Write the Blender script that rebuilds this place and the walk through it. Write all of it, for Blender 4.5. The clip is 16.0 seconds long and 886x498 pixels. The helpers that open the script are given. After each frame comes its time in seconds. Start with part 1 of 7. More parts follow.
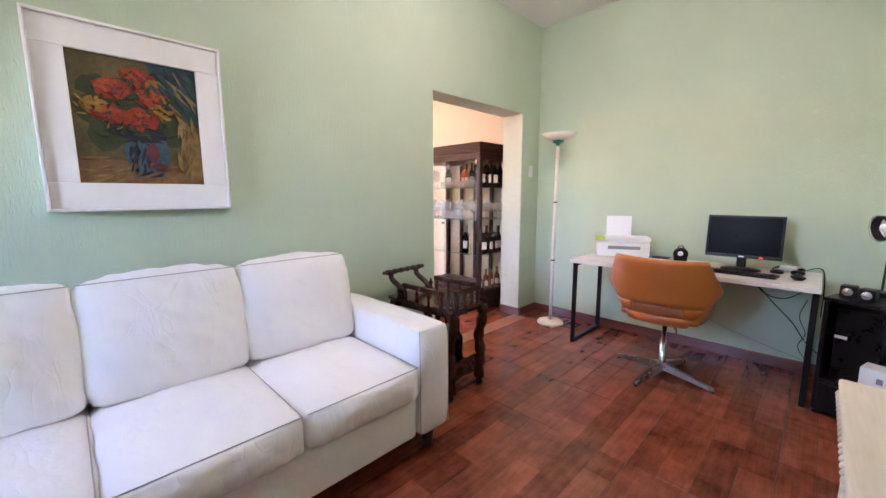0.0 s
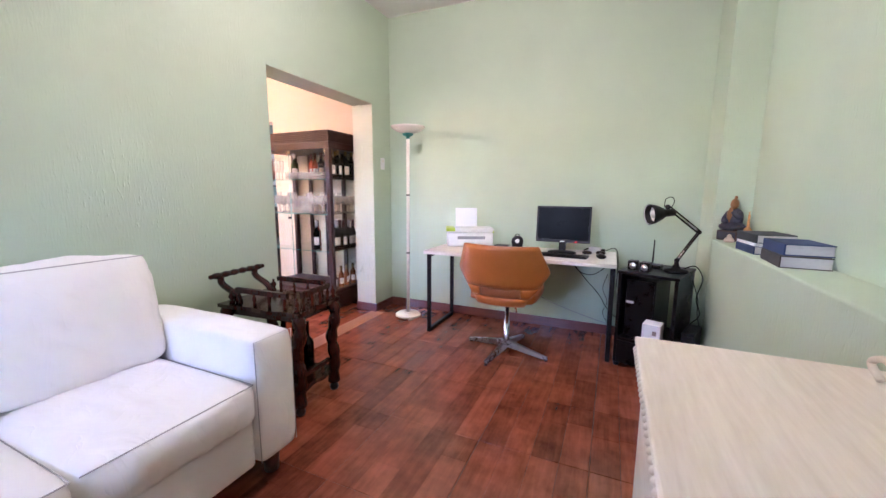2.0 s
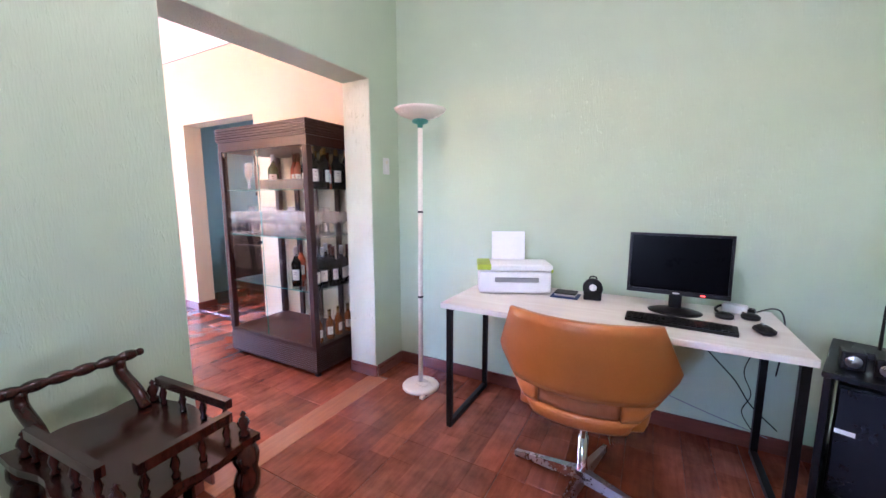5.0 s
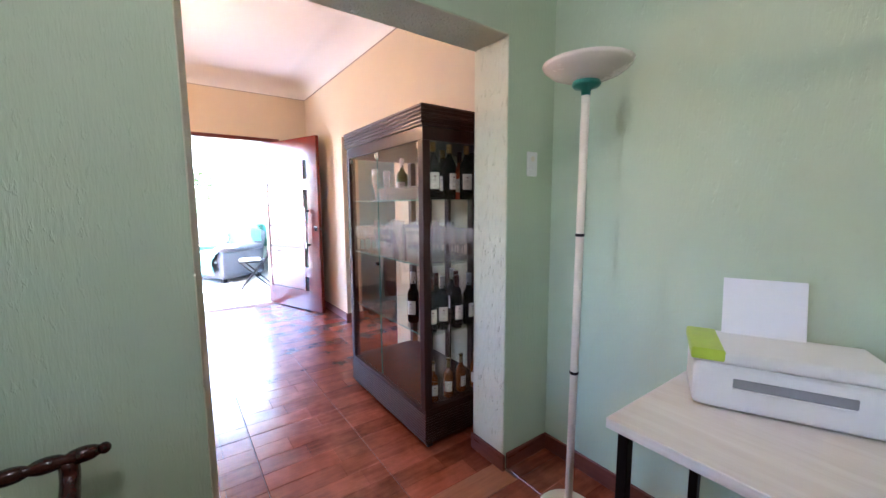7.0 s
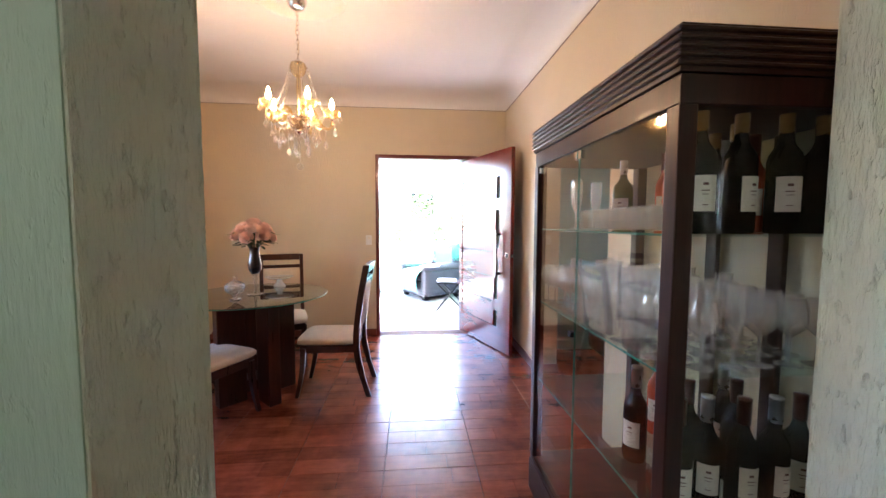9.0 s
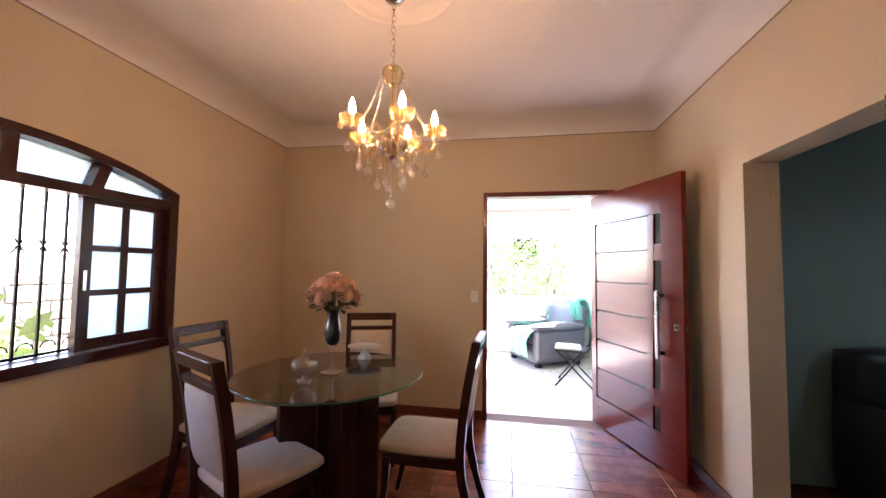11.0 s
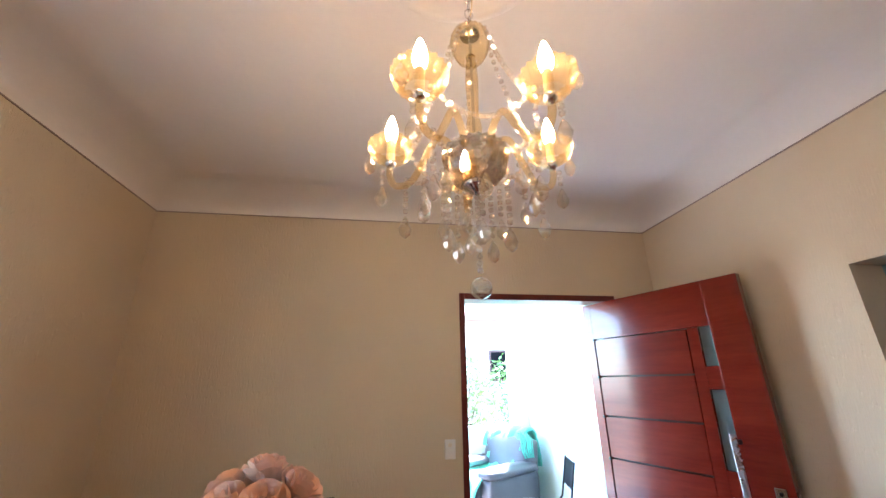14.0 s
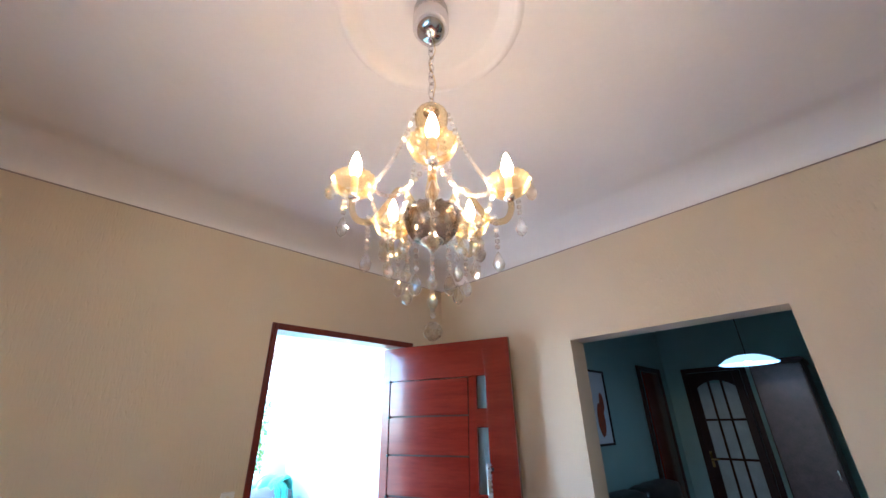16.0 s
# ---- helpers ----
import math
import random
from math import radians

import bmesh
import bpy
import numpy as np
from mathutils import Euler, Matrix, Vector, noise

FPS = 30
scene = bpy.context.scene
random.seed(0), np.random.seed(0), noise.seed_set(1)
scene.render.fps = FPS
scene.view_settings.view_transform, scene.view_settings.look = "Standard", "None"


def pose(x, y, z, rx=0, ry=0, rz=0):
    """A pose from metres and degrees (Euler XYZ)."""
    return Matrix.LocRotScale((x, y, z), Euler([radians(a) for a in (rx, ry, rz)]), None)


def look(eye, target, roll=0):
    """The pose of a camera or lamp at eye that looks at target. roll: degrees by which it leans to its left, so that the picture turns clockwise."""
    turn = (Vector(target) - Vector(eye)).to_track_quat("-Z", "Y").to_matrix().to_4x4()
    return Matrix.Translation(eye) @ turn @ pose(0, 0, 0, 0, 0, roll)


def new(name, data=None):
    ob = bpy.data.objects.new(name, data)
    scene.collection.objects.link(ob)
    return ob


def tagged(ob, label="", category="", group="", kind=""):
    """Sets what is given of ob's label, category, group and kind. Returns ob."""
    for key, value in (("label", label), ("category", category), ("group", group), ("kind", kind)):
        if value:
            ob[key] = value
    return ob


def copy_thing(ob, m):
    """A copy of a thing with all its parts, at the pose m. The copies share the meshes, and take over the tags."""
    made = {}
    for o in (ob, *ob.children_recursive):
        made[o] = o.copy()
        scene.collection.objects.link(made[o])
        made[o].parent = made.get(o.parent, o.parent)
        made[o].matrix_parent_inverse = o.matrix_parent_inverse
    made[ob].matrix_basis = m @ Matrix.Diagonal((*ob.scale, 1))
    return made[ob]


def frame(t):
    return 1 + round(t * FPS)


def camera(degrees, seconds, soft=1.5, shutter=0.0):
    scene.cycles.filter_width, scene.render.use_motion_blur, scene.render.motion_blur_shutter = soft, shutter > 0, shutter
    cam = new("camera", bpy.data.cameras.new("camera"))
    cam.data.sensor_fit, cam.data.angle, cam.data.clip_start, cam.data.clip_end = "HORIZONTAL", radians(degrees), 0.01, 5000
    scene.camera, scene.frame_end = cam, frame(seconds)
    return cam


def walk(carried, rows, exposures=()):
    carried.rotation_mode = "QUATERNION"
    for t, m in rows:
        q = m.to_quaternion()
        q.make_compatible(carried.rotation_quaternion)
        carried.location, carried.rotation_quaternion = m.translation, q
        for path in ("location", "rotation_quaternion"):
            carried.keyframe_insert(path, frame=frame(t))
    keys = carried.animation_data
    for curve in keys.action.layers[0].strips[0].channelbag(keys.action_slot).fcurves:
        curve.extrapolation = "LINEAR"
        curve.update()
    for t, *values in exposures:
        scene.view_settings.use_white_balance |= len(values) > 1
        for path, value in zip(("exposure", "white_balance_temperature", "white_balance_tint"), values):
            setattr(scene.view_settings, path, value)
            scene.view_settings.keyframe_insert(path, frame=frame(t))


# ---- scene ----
cam = camera(99.1, 16.0)
PATH = [
    (0, (2.206, -3.65, 1.276), (0.804, -2.252, 0.997), -0.2),
    (0.5, (2.208, -3.621, 1.264), (1.04, -2.022, 0.984), -0.1),
    (1, (2.209, -3.609, 1.256), (1.242, -1.881, 0.974), 0.1),
    (1.5, (2.229, -3.581, 1.235), (1.383, -1.791, 0.947), 0.2),
    (2, (2.19, -3.527, 1.237), (1.385, -1.72, 0.941), 0.3),
    (2.5, (2.053, -3.417, 1.263), (1.264, -1.603, 0.964), 0.2),
    (3, (1.959, -3.294, 1.276), (1.156, -1.486, 0.984), 0.1),
    (5.5, (1.627, -2.147, 1.311), (0.538, -0.489, 1.053), -0.1),
    (6, (1.541, -1.948, 1.314), (0.249, -0.442, 1.063), -0.3),
    (6.5, (1.394, -1.77, 1.325), (-0.066, -0.426, 1.082), -0.3),
    (7, (1.266, -1.597, 1.328), (-0.348, -0.438, 1.1), -0.3),
    (7.5, (1.139, -1.447, 1.333), (-0.653, -0.586, 1.124), -0.1),
    (8, (0.904, -1.324, 1.346), (-1.004, -0.759, 1.142), 0.2),
    (8.5, (0.707, -1.289, 1.346), (-1.251, -0.925, 1.169), 0.0),
    (9, (0.472, -1.161, 1.384), (-1.516, -0.994, 1.25), 0.2),
    (9.5, (0.278, -1.141, 1.383), (-1.719, -1.23, 1.325), 0.3),
    (10, (0.016, -1.218, 1.38), (-1.968, -1.469, 1.411), 0.4),
    (10.2, (-0.074, -1.238, 1.398), (-2.053, -1.523, 1.438), 0.5),
    (12.3, (-1.045, -1.619, 1.492), (-2.978, -2.054, 1.766), 0.2),
    (12.5, (-1.134, -1.67, 1.51), (-3.06, -2.087, 1.853), 0.3),
    (13, (-1.3, -1.784, 1.549), (-3.216, -2.096, 2.031), 0.1),
    (13.5, (-1.406, -1.96, 1.582), (-3.323, -2.005, 2.148), -0.2),
    (14, (-1.481, -2.103, 1.59), (-3.347, -1.829, 2.256), -0.7),
    (14.5, (-1.561, -2.213, 1.616), (-3.319, -1.684, 2.409), -0.7),
    (15, (-1.587, -2.366, 1.643), (-3.197, -1.53, 2.485), -0.7),
    (15.5, (-1.599, -2.486, 1.633), (-3.029, -1.365, 2.469), -1.0),
    (16, (-1.554, -2.522, 1.574), (-2.857, -1.254, 2.407), -1.1),
]
walk(cam, [(t, look(eye, target, roll)) for t, eye, target, roll in PATH],
     [(0, 6.6, 6150, 37), (1, 6.75, 6050, 40), (3, 6.8, 5800, 42), (6, 6.7, 5450, 36), (7, 5.95, 5600, 28), (7.6, 5.4, 5700, 23), (8.2, 5.15, 5750, 19), (9, 5.4, 5850, 21), (10, 5.1, 6250, 28), (12.5, 4.3, 7000, 33), (13.5, 4.75, 5800, 19), (14.5, 4.75, 5200, 14), (16, 4.8, 4850, 13)])

# ---- light ----
world = bpy.data.worlds.new("sky")
scene.world = world
world.use_nodes = True
sky = world.node_tree.nodes.new("ShaderNodeTexSky")
sky.sky_type, sky.sun_disc = "NISHITA", False
sky.sun_elevation, sky.sun_rotation = radians(55), radians(-70)
world.node_tree.links.new(sky.outputs[0], world.node_tree.nodes["Background"].inputs[0])
world.node_tree.nodes["Background"].inputs[1].default_value = 0.15
scene.cycles.transparent_max_bounces = 32


def lamp(name, kind, m, energy, color, size=0.1, size_y=None):
    data = bpy.data.lights.new(name, kind)
    data.energy, data.color = energy, color
    if kind == "SUN":
        data.angle = radians(0.6)
    elif kind == "AREA":
        data.shape, data.size, data.size_y = "RECTANGLE", size, size_y or size
    else:
        data.shadow_soft_size = size
    ob = new(name, data)
    ob.matrix_world = m
    return ob


sun_from = Vector((-math.cos(radians(55)) * 0.94, math.cos(radians(55)) * 0.34, math.sin(radians(55))))
lamp("sun", "SUN", look(sun_from * 30, (0, 0, 0)), 2.6, (1, 0.95, 0.88))
# bluish fill for the living room, set in an assumed opening behind the camera
lamp("living_window_light", "AREA", look((0.8, -5.99, 1.65), (1.3, 0, 1.4)), 0.045, (0.70, 0.87, 1.0), 0.7, 0.9)
# unseen source, put where the shadows of floor lamp and stand point back
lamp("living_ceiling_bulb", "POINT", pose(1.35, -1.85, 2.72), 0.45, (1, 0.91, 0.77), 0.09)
lamp("hall_bulb", "POINT", pose(-2.13, 1.5, 1.96), 0.12, (0.75, 0.92, 1), 0.06)


# ---- materials ----
def nodes_of(name):
    m = bpy.data.materials.new(name)
    m.use_nodes = True
    return m, m.node_tree.nodes, m.node_tree.links, m.node_tree.nodes["Principled BSDF"]


def coords(n, l, scale, space="Object"):
    tc = n.new("ShaderNodeTexCoord")
    mp = n.new("ShaderNodeMapping")
    mp.inputs["Scale"].default_value = scale
    l.new(tc.outputs[space], mp.inputs["Vector"])
    return mp.outputs[0]


def noise_tex(n, l, vec, scale, detail=4, rough=0.55):
    t = n.new("ShaderNodeTexNoise")
    t.inputs["Scale"].default_value, t.inputs["Detail"].default_value, t.inputs["Roughness"].default_value = scale, detail, rough
    l.new(vec, t.inputs["Vector"])
    return t.outputs["Fac"]


def ramp(n, l, fac, stops):
    r = n.new("ShaderNodeValToRGB")
    while len(r.color_ramp.elements) < len(stops):
        r.color_ramp.elements.new(0.5)
    for e, (p, c) in zip(r.color_ramp.elements, stops):
        e.position, e.color = p, (*c, 1)
    l.new(fac, r.inputs[0])
    return r.outputs[0]


def bump(n, l, b, height, strength, distance):
    u = n.new("ShaderNodeBump")
    u.inputs["Strength"].default_value, u.inputs["Distance"].default_value = strength, distance
    l.new(height, u.inputs["Height"])
    l.new(u.outputs[0], b.inputs["Normal"])


def mix_value(n, l, a, b, op="MULTIPLY"):
    v = n.new("ShaderNodeMath")
    v.operation = op
    for k, s in ((0, a), (1, b)):
        if isinstance(s, (int, float)):
            v.inputs[k].default_value = s
        else:
            l.new(s, v.inputs[k])
    return v.outputs[0]


def shade(c, k):
    return tuple(min(1, v * k) for v in c)


def mat(name, color, rough=0.5, metal=0.0, vary=0.12, scale=6, stretch=(1, 1, 1), bumps=0.0, bump_scale=60, dist=0.002, coat=0.0, sheen=0.0):
    """A plain surface with a broad and a fine variation in colour and gloss, and a fine relief."""
    m, n, l, b = nodes_of(name)
    v = coords(n, l, stretch)
    broad, fine = noise_tex(n, l, v, scale, 5), noise_tex(n, l, v, bump_scale, 3)
    both = mix_value(n, l, mix_value(n, l, broad, 0.7), mix_value(n, l, fine, 0.3), "ADD")
    l.new(ramp(n, l, both, ((0.3, shade(color, 1 - vary)), (0.7, shade(color, 1 + vary)))), b.inputs["Base Color"])
    b.inputs["Metallic"].default_value = metal
    l.new(ramp(n, l, both, ((0.25, (max(0, rough - 0.07),) * 3), (0.75, (min(1, rough + 0.07),) * 3))), b.inputs["Roughness"])
    b.inputs["Coat Weight"].default_value = coat
    b.inputs["Coat Roughness"].default_value = 0.12
    b.inputs["Sheen Weight"].default_value = sheen
    if bumps:
        bump(n, l, b, fine, bumps, dist)
    return m


def wall_paint(name, color, relief=0.4, depth=0.009):
    """Combed plaster paint: vertical streaks and stray pits."""
    m, n, l, b = nodes_of(name)
    streak = noise_tex(n, l, coords(n, l, (1, 1, 0.18)), 105, 4, 0.6)
    pits = noise_tex(n, l, coords(n, l, (1, 1, 0.35)), 55, 3)
    stain = noise_tex(n, l, coords(n, l, (1, 1, 1)), 1.3, 4)
    pit = ramp(n, l, pits, ((0.30, (0, 0, 0)), (0.40, (1, 1, 1))))
    h = mix_value(n, l, mix_value(n, l, streak, 0.6), mix_value(n, l, pit, 0.4), "ADD")
    l.new(ramp(n, l, stain, ((0.3, shade(color, 0.95)), (0.7, shade(color, 1.04)))), b.inputs["Base Color"])
    b.inputs["Roughness"].default_value = 0.75
    bump(n, l, b, h, relief, depth)
    return m


def wood(name, dark, light, rough=0.35, along=(1, 1, 0.08), scale=22, coat=0.3, bumps=0.12):
    m, n, l, b = nodes_of(name)
    v = coords(n, l, along)
    grain = noise_tex(n, l, v, scale, 6, 0.65)
    fine = noise_tex(n, l, v, scale * 7, 3)
    g = mix_value(n, l, mix_value(n, l, grain, 0.72), mix_value(n, l, fine, 0.28), "ADD")
    l.new(ramp(n, l, g, ((0.32, dark), (0.68, light))), b.inputs["Base Color"])
    l.new(ramp(n, l, grain, ((0.2, (rough - 0.06,) * 3), (0.8, (rough + 0.08,) * 3))), b.inputs["Roughness"])
    b.inputs["Coat Weight"].default_value, b.inputs["Coat Roughness"].default_value = coat, 0.1
    bump(n, l, b, g, bumps, 0.001)
    return m


def thin_glass(name, tint=(1, 1, 1), ior=1.45, rough=0.01, gloss_tint=(1, 1, 1), edge_power=4.0):
    m, n, l, b = nodes_of(name)
    clear, gloss, mix, facing = n.new("ShaderNodeBsdfTransparent"), n.new("ShaderNodeBsdfGlossy"), n.new("ShaderNodeMixShader"), n.new("ShaderNodeLayerWeight")
    clear.inputs[0].default_value, gloss.inputs[0].default_value = (*tint, 1), (*gloss_tint, 1)
    gloss.inputs["Roughness"].default_value = rough
    base = ((ior - 1) / (ior + 1)) ** 2
    edge = mix_value(n, l, mix_value(n, l, facing.outputs["Facing"], edge_power, "POWER"), 1 - base)
    l.new(mix_value(n, l, edge, base, "ADD"), mix.inputs[0])
    l.new(clear.outputs[0], mix.inputs[1])
    l.new(gloss.outputs[0], mix.inputs[2])
    l.new(mix.outputs[0], n["Material Output"].inputs[0])
    return m


def pressed_glass(name, color, clear=0.74, shine=0.18, rough=0.1, edge_shine=0.7):
    """Ribbed milky glass: part clear, part scattering, with a gloss."""
    m, n, l, b = nodes_of(name)
    edge = n.new("ShaderNodeLayerWeight")
    tr, cl, gl, a, c = n.new("ShaderNodeBsdfTranslucent"), n.new("ShaderNodeBsdfTransparent"), n.new("ShaderNodeBsdfGlossy"), n.new("ShaderNodeMixShader"), n.new("ShaderNodeMixShader")
    tr.inputs[0].default_value = cl.inputs[0].default_value = (*color, 1)
    gl.inputs["Roughness"].default_value = rough
    a.inputs[0].default_value = clear
    rim = mix_value(n, l, mix_value(n, l, edge.outputs["Facing"], 2.5, "POWER"), edge_shine)
    l.new(mix_value(n, l, rim, shine, "ADD"), c.inputs[0])
    l.new(tr.outputs[0], a.inputs[1])
    l.new(cl.outputs[0], a.inputs[2])
    l.new(a.outputs[0], c.inputs[1])
    l.new(gl.outputs[0], c.inputs[2])
    l.new(c.outputs[0], n["Material Output"].inputs[0])
    return m


def frosted(name, color):
    m, n, l, b = nodes_of(name)
    tr, df, mix = n.new("ShaderNodeBsdfTranslucent"), n.new("ShaderNodeBsdfDiffuse"), n.new("ShaderNodeMixShader")
    tr.inputs[0].default_value = df.inputs[0].default_value = (*color, 1)
    mix.inputs[0].default_value = 0.2
    l.new(tr.outputs[0], mix.inputs[1])
    l.new(df.outputs[0], mix.inputs[2])
    l.new(mix.outputs[0], n["Material Output"].inputs[0])
    return m


def glow(name, color, strength):
    m, n, l, b = nodes_of(name)
    b.inputs["Base Color"].default_value = (*color, 1)
    b.inputs["Emission Color"].default_value = (*color, 1)
    b.inputs["Emission Strength"].default_value = strength
    return m


def floor_tile_mat(name, dark, light):
    """Glazed ceramic that imitates planks: each strip and each tile has its own tone, with grain along y."""
    m, n, l, b = nodes_of(name)
    geo, info = n.new("ShaderNodeNewGeometry"), n.new("ShaderNodeObjectInfo")
    tc, off, mp = n.new("ShaderNodeTexCoord"), n.new("ShaderNodeVectorMath"), n.new("ShaderNodeMapping")
    off.operation = "ADD"
    l.new(tc.outputs["Object"], off.inputs[0])
    l.new(info.outputs["Location"], off.inputs[1])
    mp.inputs["Scale"].default_value = (1, 0.11, 1)
    l.new(off.outputs[0], mp.inputs["Vector"])
    grain = noise_tex(n, l, mp.outputs[0], 38, 6, 0.65)
    knots = noise_tex(n, l, off.outputs[0], 7, 4, 0.6)
    tone = mix_value(n, l, mix_value(n, l, geo.outputs["Random Per Island"], 0.20), mix_value(n, l, info.outputs["Random"], 0.08), "ADD")
    g = mix_value(n, l, mix_value(n, l, grain, 0.40), mix_value(n, l, knots, 0.50), "ADD")
    allv = mix_value(n, l, g, tone, "ADD")
    l.new(ramp(n, l, allv, ((0.36, dark), (0.86, light))), b.inputs["Base Color"])
    l.new(ramp(n, l, knots, ((0.3, (0.19,) * 3), (0.75, (0.27,) * 3))), b.inputs["Roughness"])
    b.inputs["Specular IOR Level"].default_value = 0.55
    bump(n, l, b, grain, 0.25, 0.0011)
    return m


GREEN = wall_paint("green_plaster", (0.472, 0.58, 0.43), 0.4)
CREAM = wall_paint("cream_plaster", (0.65, 0.555, 0.40), 0.4)
WHITE_WALL = wall_paint("porch_plaster", (0.72, 0.83, 0.74), 0.3)
HALL_WALL = wall_paint("hall_plaster", (0.36, 0.52, 0.49), 0.3)
REVEAL = wall_paint("cream_reveal_plaster", (0.66, 0.67, 0.52), 1.0, 0.016)
CEILING = mat("ceiling_paint", (0.80, 0.78, 0.76), 0.7, vary=0.03, scale=2, bumps=0.15, bump_scale=45)
BASEBOARD = wood("baseboard_tile", (0.11, 0.028, 0.018), (0.2, 0.055, 0.035), 0.3, (0.1, 0.1, 1), 20, 0.2)
TILE = floor_tile_mat("plank_tile", (0.08, 0.0145, 0.007), (0.40, 0.108, 0.052))
GROUT = mat("grout", (0.15, 0.085, 0.06), 0.85, bumps=0.3)
GARDEN_MORTAR = mat("garden_mortar", (0.50, 0.44, 0.38), 0.9, bumps=0.3)
THRESHOLD = wood("threshold_wood", (0.25, 0.085, 0.035), (0.42, 0.16, 0.07), 0.4, (1, 0.08, 1), 30, 0.1)
LEATHER_WHITE = mat("white_leatherette", (0.87, 0.855, 0.83), 0.42, vary=0.03, scale=5, bumps=0.35, bump_scale=9, dist=0.02)


def creased_leather(name, color):
    """Loose leatherette: fine grain, and sharp wandering folds that run down the faces."""
    m, n, l, b = nodes_of(name)
    fold = n.new("ShaderNodeTexNoise")
    fold.inputs["Scale"].default_value, fold.inputs["Detail"].default_value, fold.inputs["Distortion"].default_value = 8.5, 2.5, 1.1
    l.new(coords(n, l, (1, 1, 0.45)), fold.inputs["Vector"])
    ridge = mix_value(n, l, fold.outputs["Fac"], 0.5, "SUBTRACT")
    n_abs = n.new("ShaderNodeMath")
    n_abs.operation = "ABSOLUTE"
    l.new(ridge, n_abs.inputs[0])
    sharp = mix_value(n, l, n_abs.outputs[0], 0.45, "POWER")
    where = ramp(n, l, noise_tex(n, l, coords(n, l, (1, 1, 1)), 3.2, 2), ((0.40, (0.2,) * 3), (0.65, (0.8,) * 3)))
    grain = noise_tex(n, l, coords(n, l, (1, 1, 1)), 240, 2)
    h = mix_value(n, l, mix_value(n, l, sharp, where), mix_value(n, l, grain, 0.02), "ADD")
    stain = noise_tex(n, l, coords(n, l, (1, 1, 1)), 5, 4)
    l.new(ramp(n, l, stain, ((0.3, shade(color, 0.97)), (0.7, shade(color, 1.02)))), b.inputs["Base Color"])
    b.inputs["Roughness"].default_value = 0.42
    bump(n, l, b, h, 0.55, 0.014)
    return m


CREASED_WHITE = creased_leather("creased_white_leatherette", (0.87, 0.855, 0.83))
PIPING = mat("grey_piping", (0.42, 0.40, 0.40), 0.6)
DARK_WOOD = wood("dark_turned_wood", (0.016, 0.004, 0.003), (0.050, 0.012, 0.007), 0.2, (1, 1, 0.2), 25, 0.25)
CABINET_WOOD = wood("dark_cabinet_wood", (0.014, 0.0045, 0.003), (0.046, 0.0135, 0.009), 0.36, (1, 1, 0.06), 30, 0.03)
DOOR_WOOD = wood("red_varnished_wood", (0.105, 0.006, 0.003), (0.20, 0.018, 0.008), 0.2, (0.12, 1, 1), 9, 0.5, 0.02)
JAMB_WOOD = wood("red_varnished_jamb", (0.085, 0.006, 0.003), (0.15, 0.015, 0.008), 0.3, (1, 1, 0.1), 9, 0.2, 0.02)
WINDOW_WOOD = wood("window_wood", (0.024, 0.005, 0.004), (0.060, 0.011, 0.009), 0.3, (0.15, 1, 1), 24, 0.2)
CHAIR_WOOD = wood("chair_wood", (0.022, 0.005, 0.003), (0.062, 0.015, 0.008), 0.3, (1, 1, 0.1), 26, 0.25)
FABRIC = mat("beige_fabric", (0.62, 0.50, 0.38), 0.85, vary=0.1, scale=18, bumps=0.4, bump_scale=220, sheen=0.3)
PALE_WOOD = wood("whitewashed_wood", (0.62, 0.53, 0.41), (0.78, 0.70, 0.58), 0.55, (1, 0.1, 1), 16, 0.0, 0.3)
DESK_TOP = wood("pale_desk_laminate", (0.66, 0.61, 0.57), (0.80, 0.77, 0.74), 0.4, (0.08, 1, 1), 18, 0.0, 0.05)
BLACK_STEEL = mat("black_steel", (0.003, 0.003, 0.0035), 0.42)
BLACK_PLASTIC = mat("black_plastic", (0.007, 0.007, 0.008), 0.35, vary=0.2)
BLACK_BOARD = mat("black_laminate", (0.003, 0.003, 0.0035), 0.3, vary=0.2, scale=9)
SCREEN = mat("monitor_screen", (0.0011, 0.0011, 0.002), 0.3, vary=0.1)
SCREEN.node_tree.nodes["Principled BSDF"].inputs["Specular IOR Level"].default_value = 0.04
for _m in (BLACK_STEEL, BLACK_PLASTIC, BLACK_BOARD):
    _m.node_tree.nodes["Principled BSDF"].inputs["Specular IOR Level"].default_value = 0.22
for _m in (WINDOW_WOOD, CHAIR_WOOD, CABINET_WOOD, DARK_WOOD):
    _m.node_tree.nodes["Principled BSDF"].inputs["Specular IOR Level"].default_value = 0.3
WHITE_PLASTIC = mat("white_plastic", (0.78, 0.78, 0.77), 0.35, vary=0.03)
LIME = mat("lime_plastic", (0.45, 0.60, 0.05), 0.4)
GREY_PLASTIC = mat("grey_plastic", (0.25, 0.26, 0.28), 0.4)
PAPER = mat("paper", (0.86, 0.86, 0.88), 0.8, vary=0.02)
TAN = mat("tan_leatherette", (0.42, 0.12, 0.022), 0.36, vary=0.1, scale=7, bumps=0.25, bump_scale=130, dist=0.001)
TAN_DARK = mat("dull_tan_leatherette", (0.36, 0.12, 0.045), 0.42, vary=0.15)
CHROME = mat("chrome", (0.72, 0.72, 0.74), 0.12, 1.0, vary=0.04)
BRUSHED = mat("brushed_steel", (0.55, 0.55, 0.58), 0.28, 1.0, vary=0.06)
LAMP_WHITE = mat("aged_white_enamel", (0.76, 0.70, 0.60), 0.4, vary=0.06, scale=12)
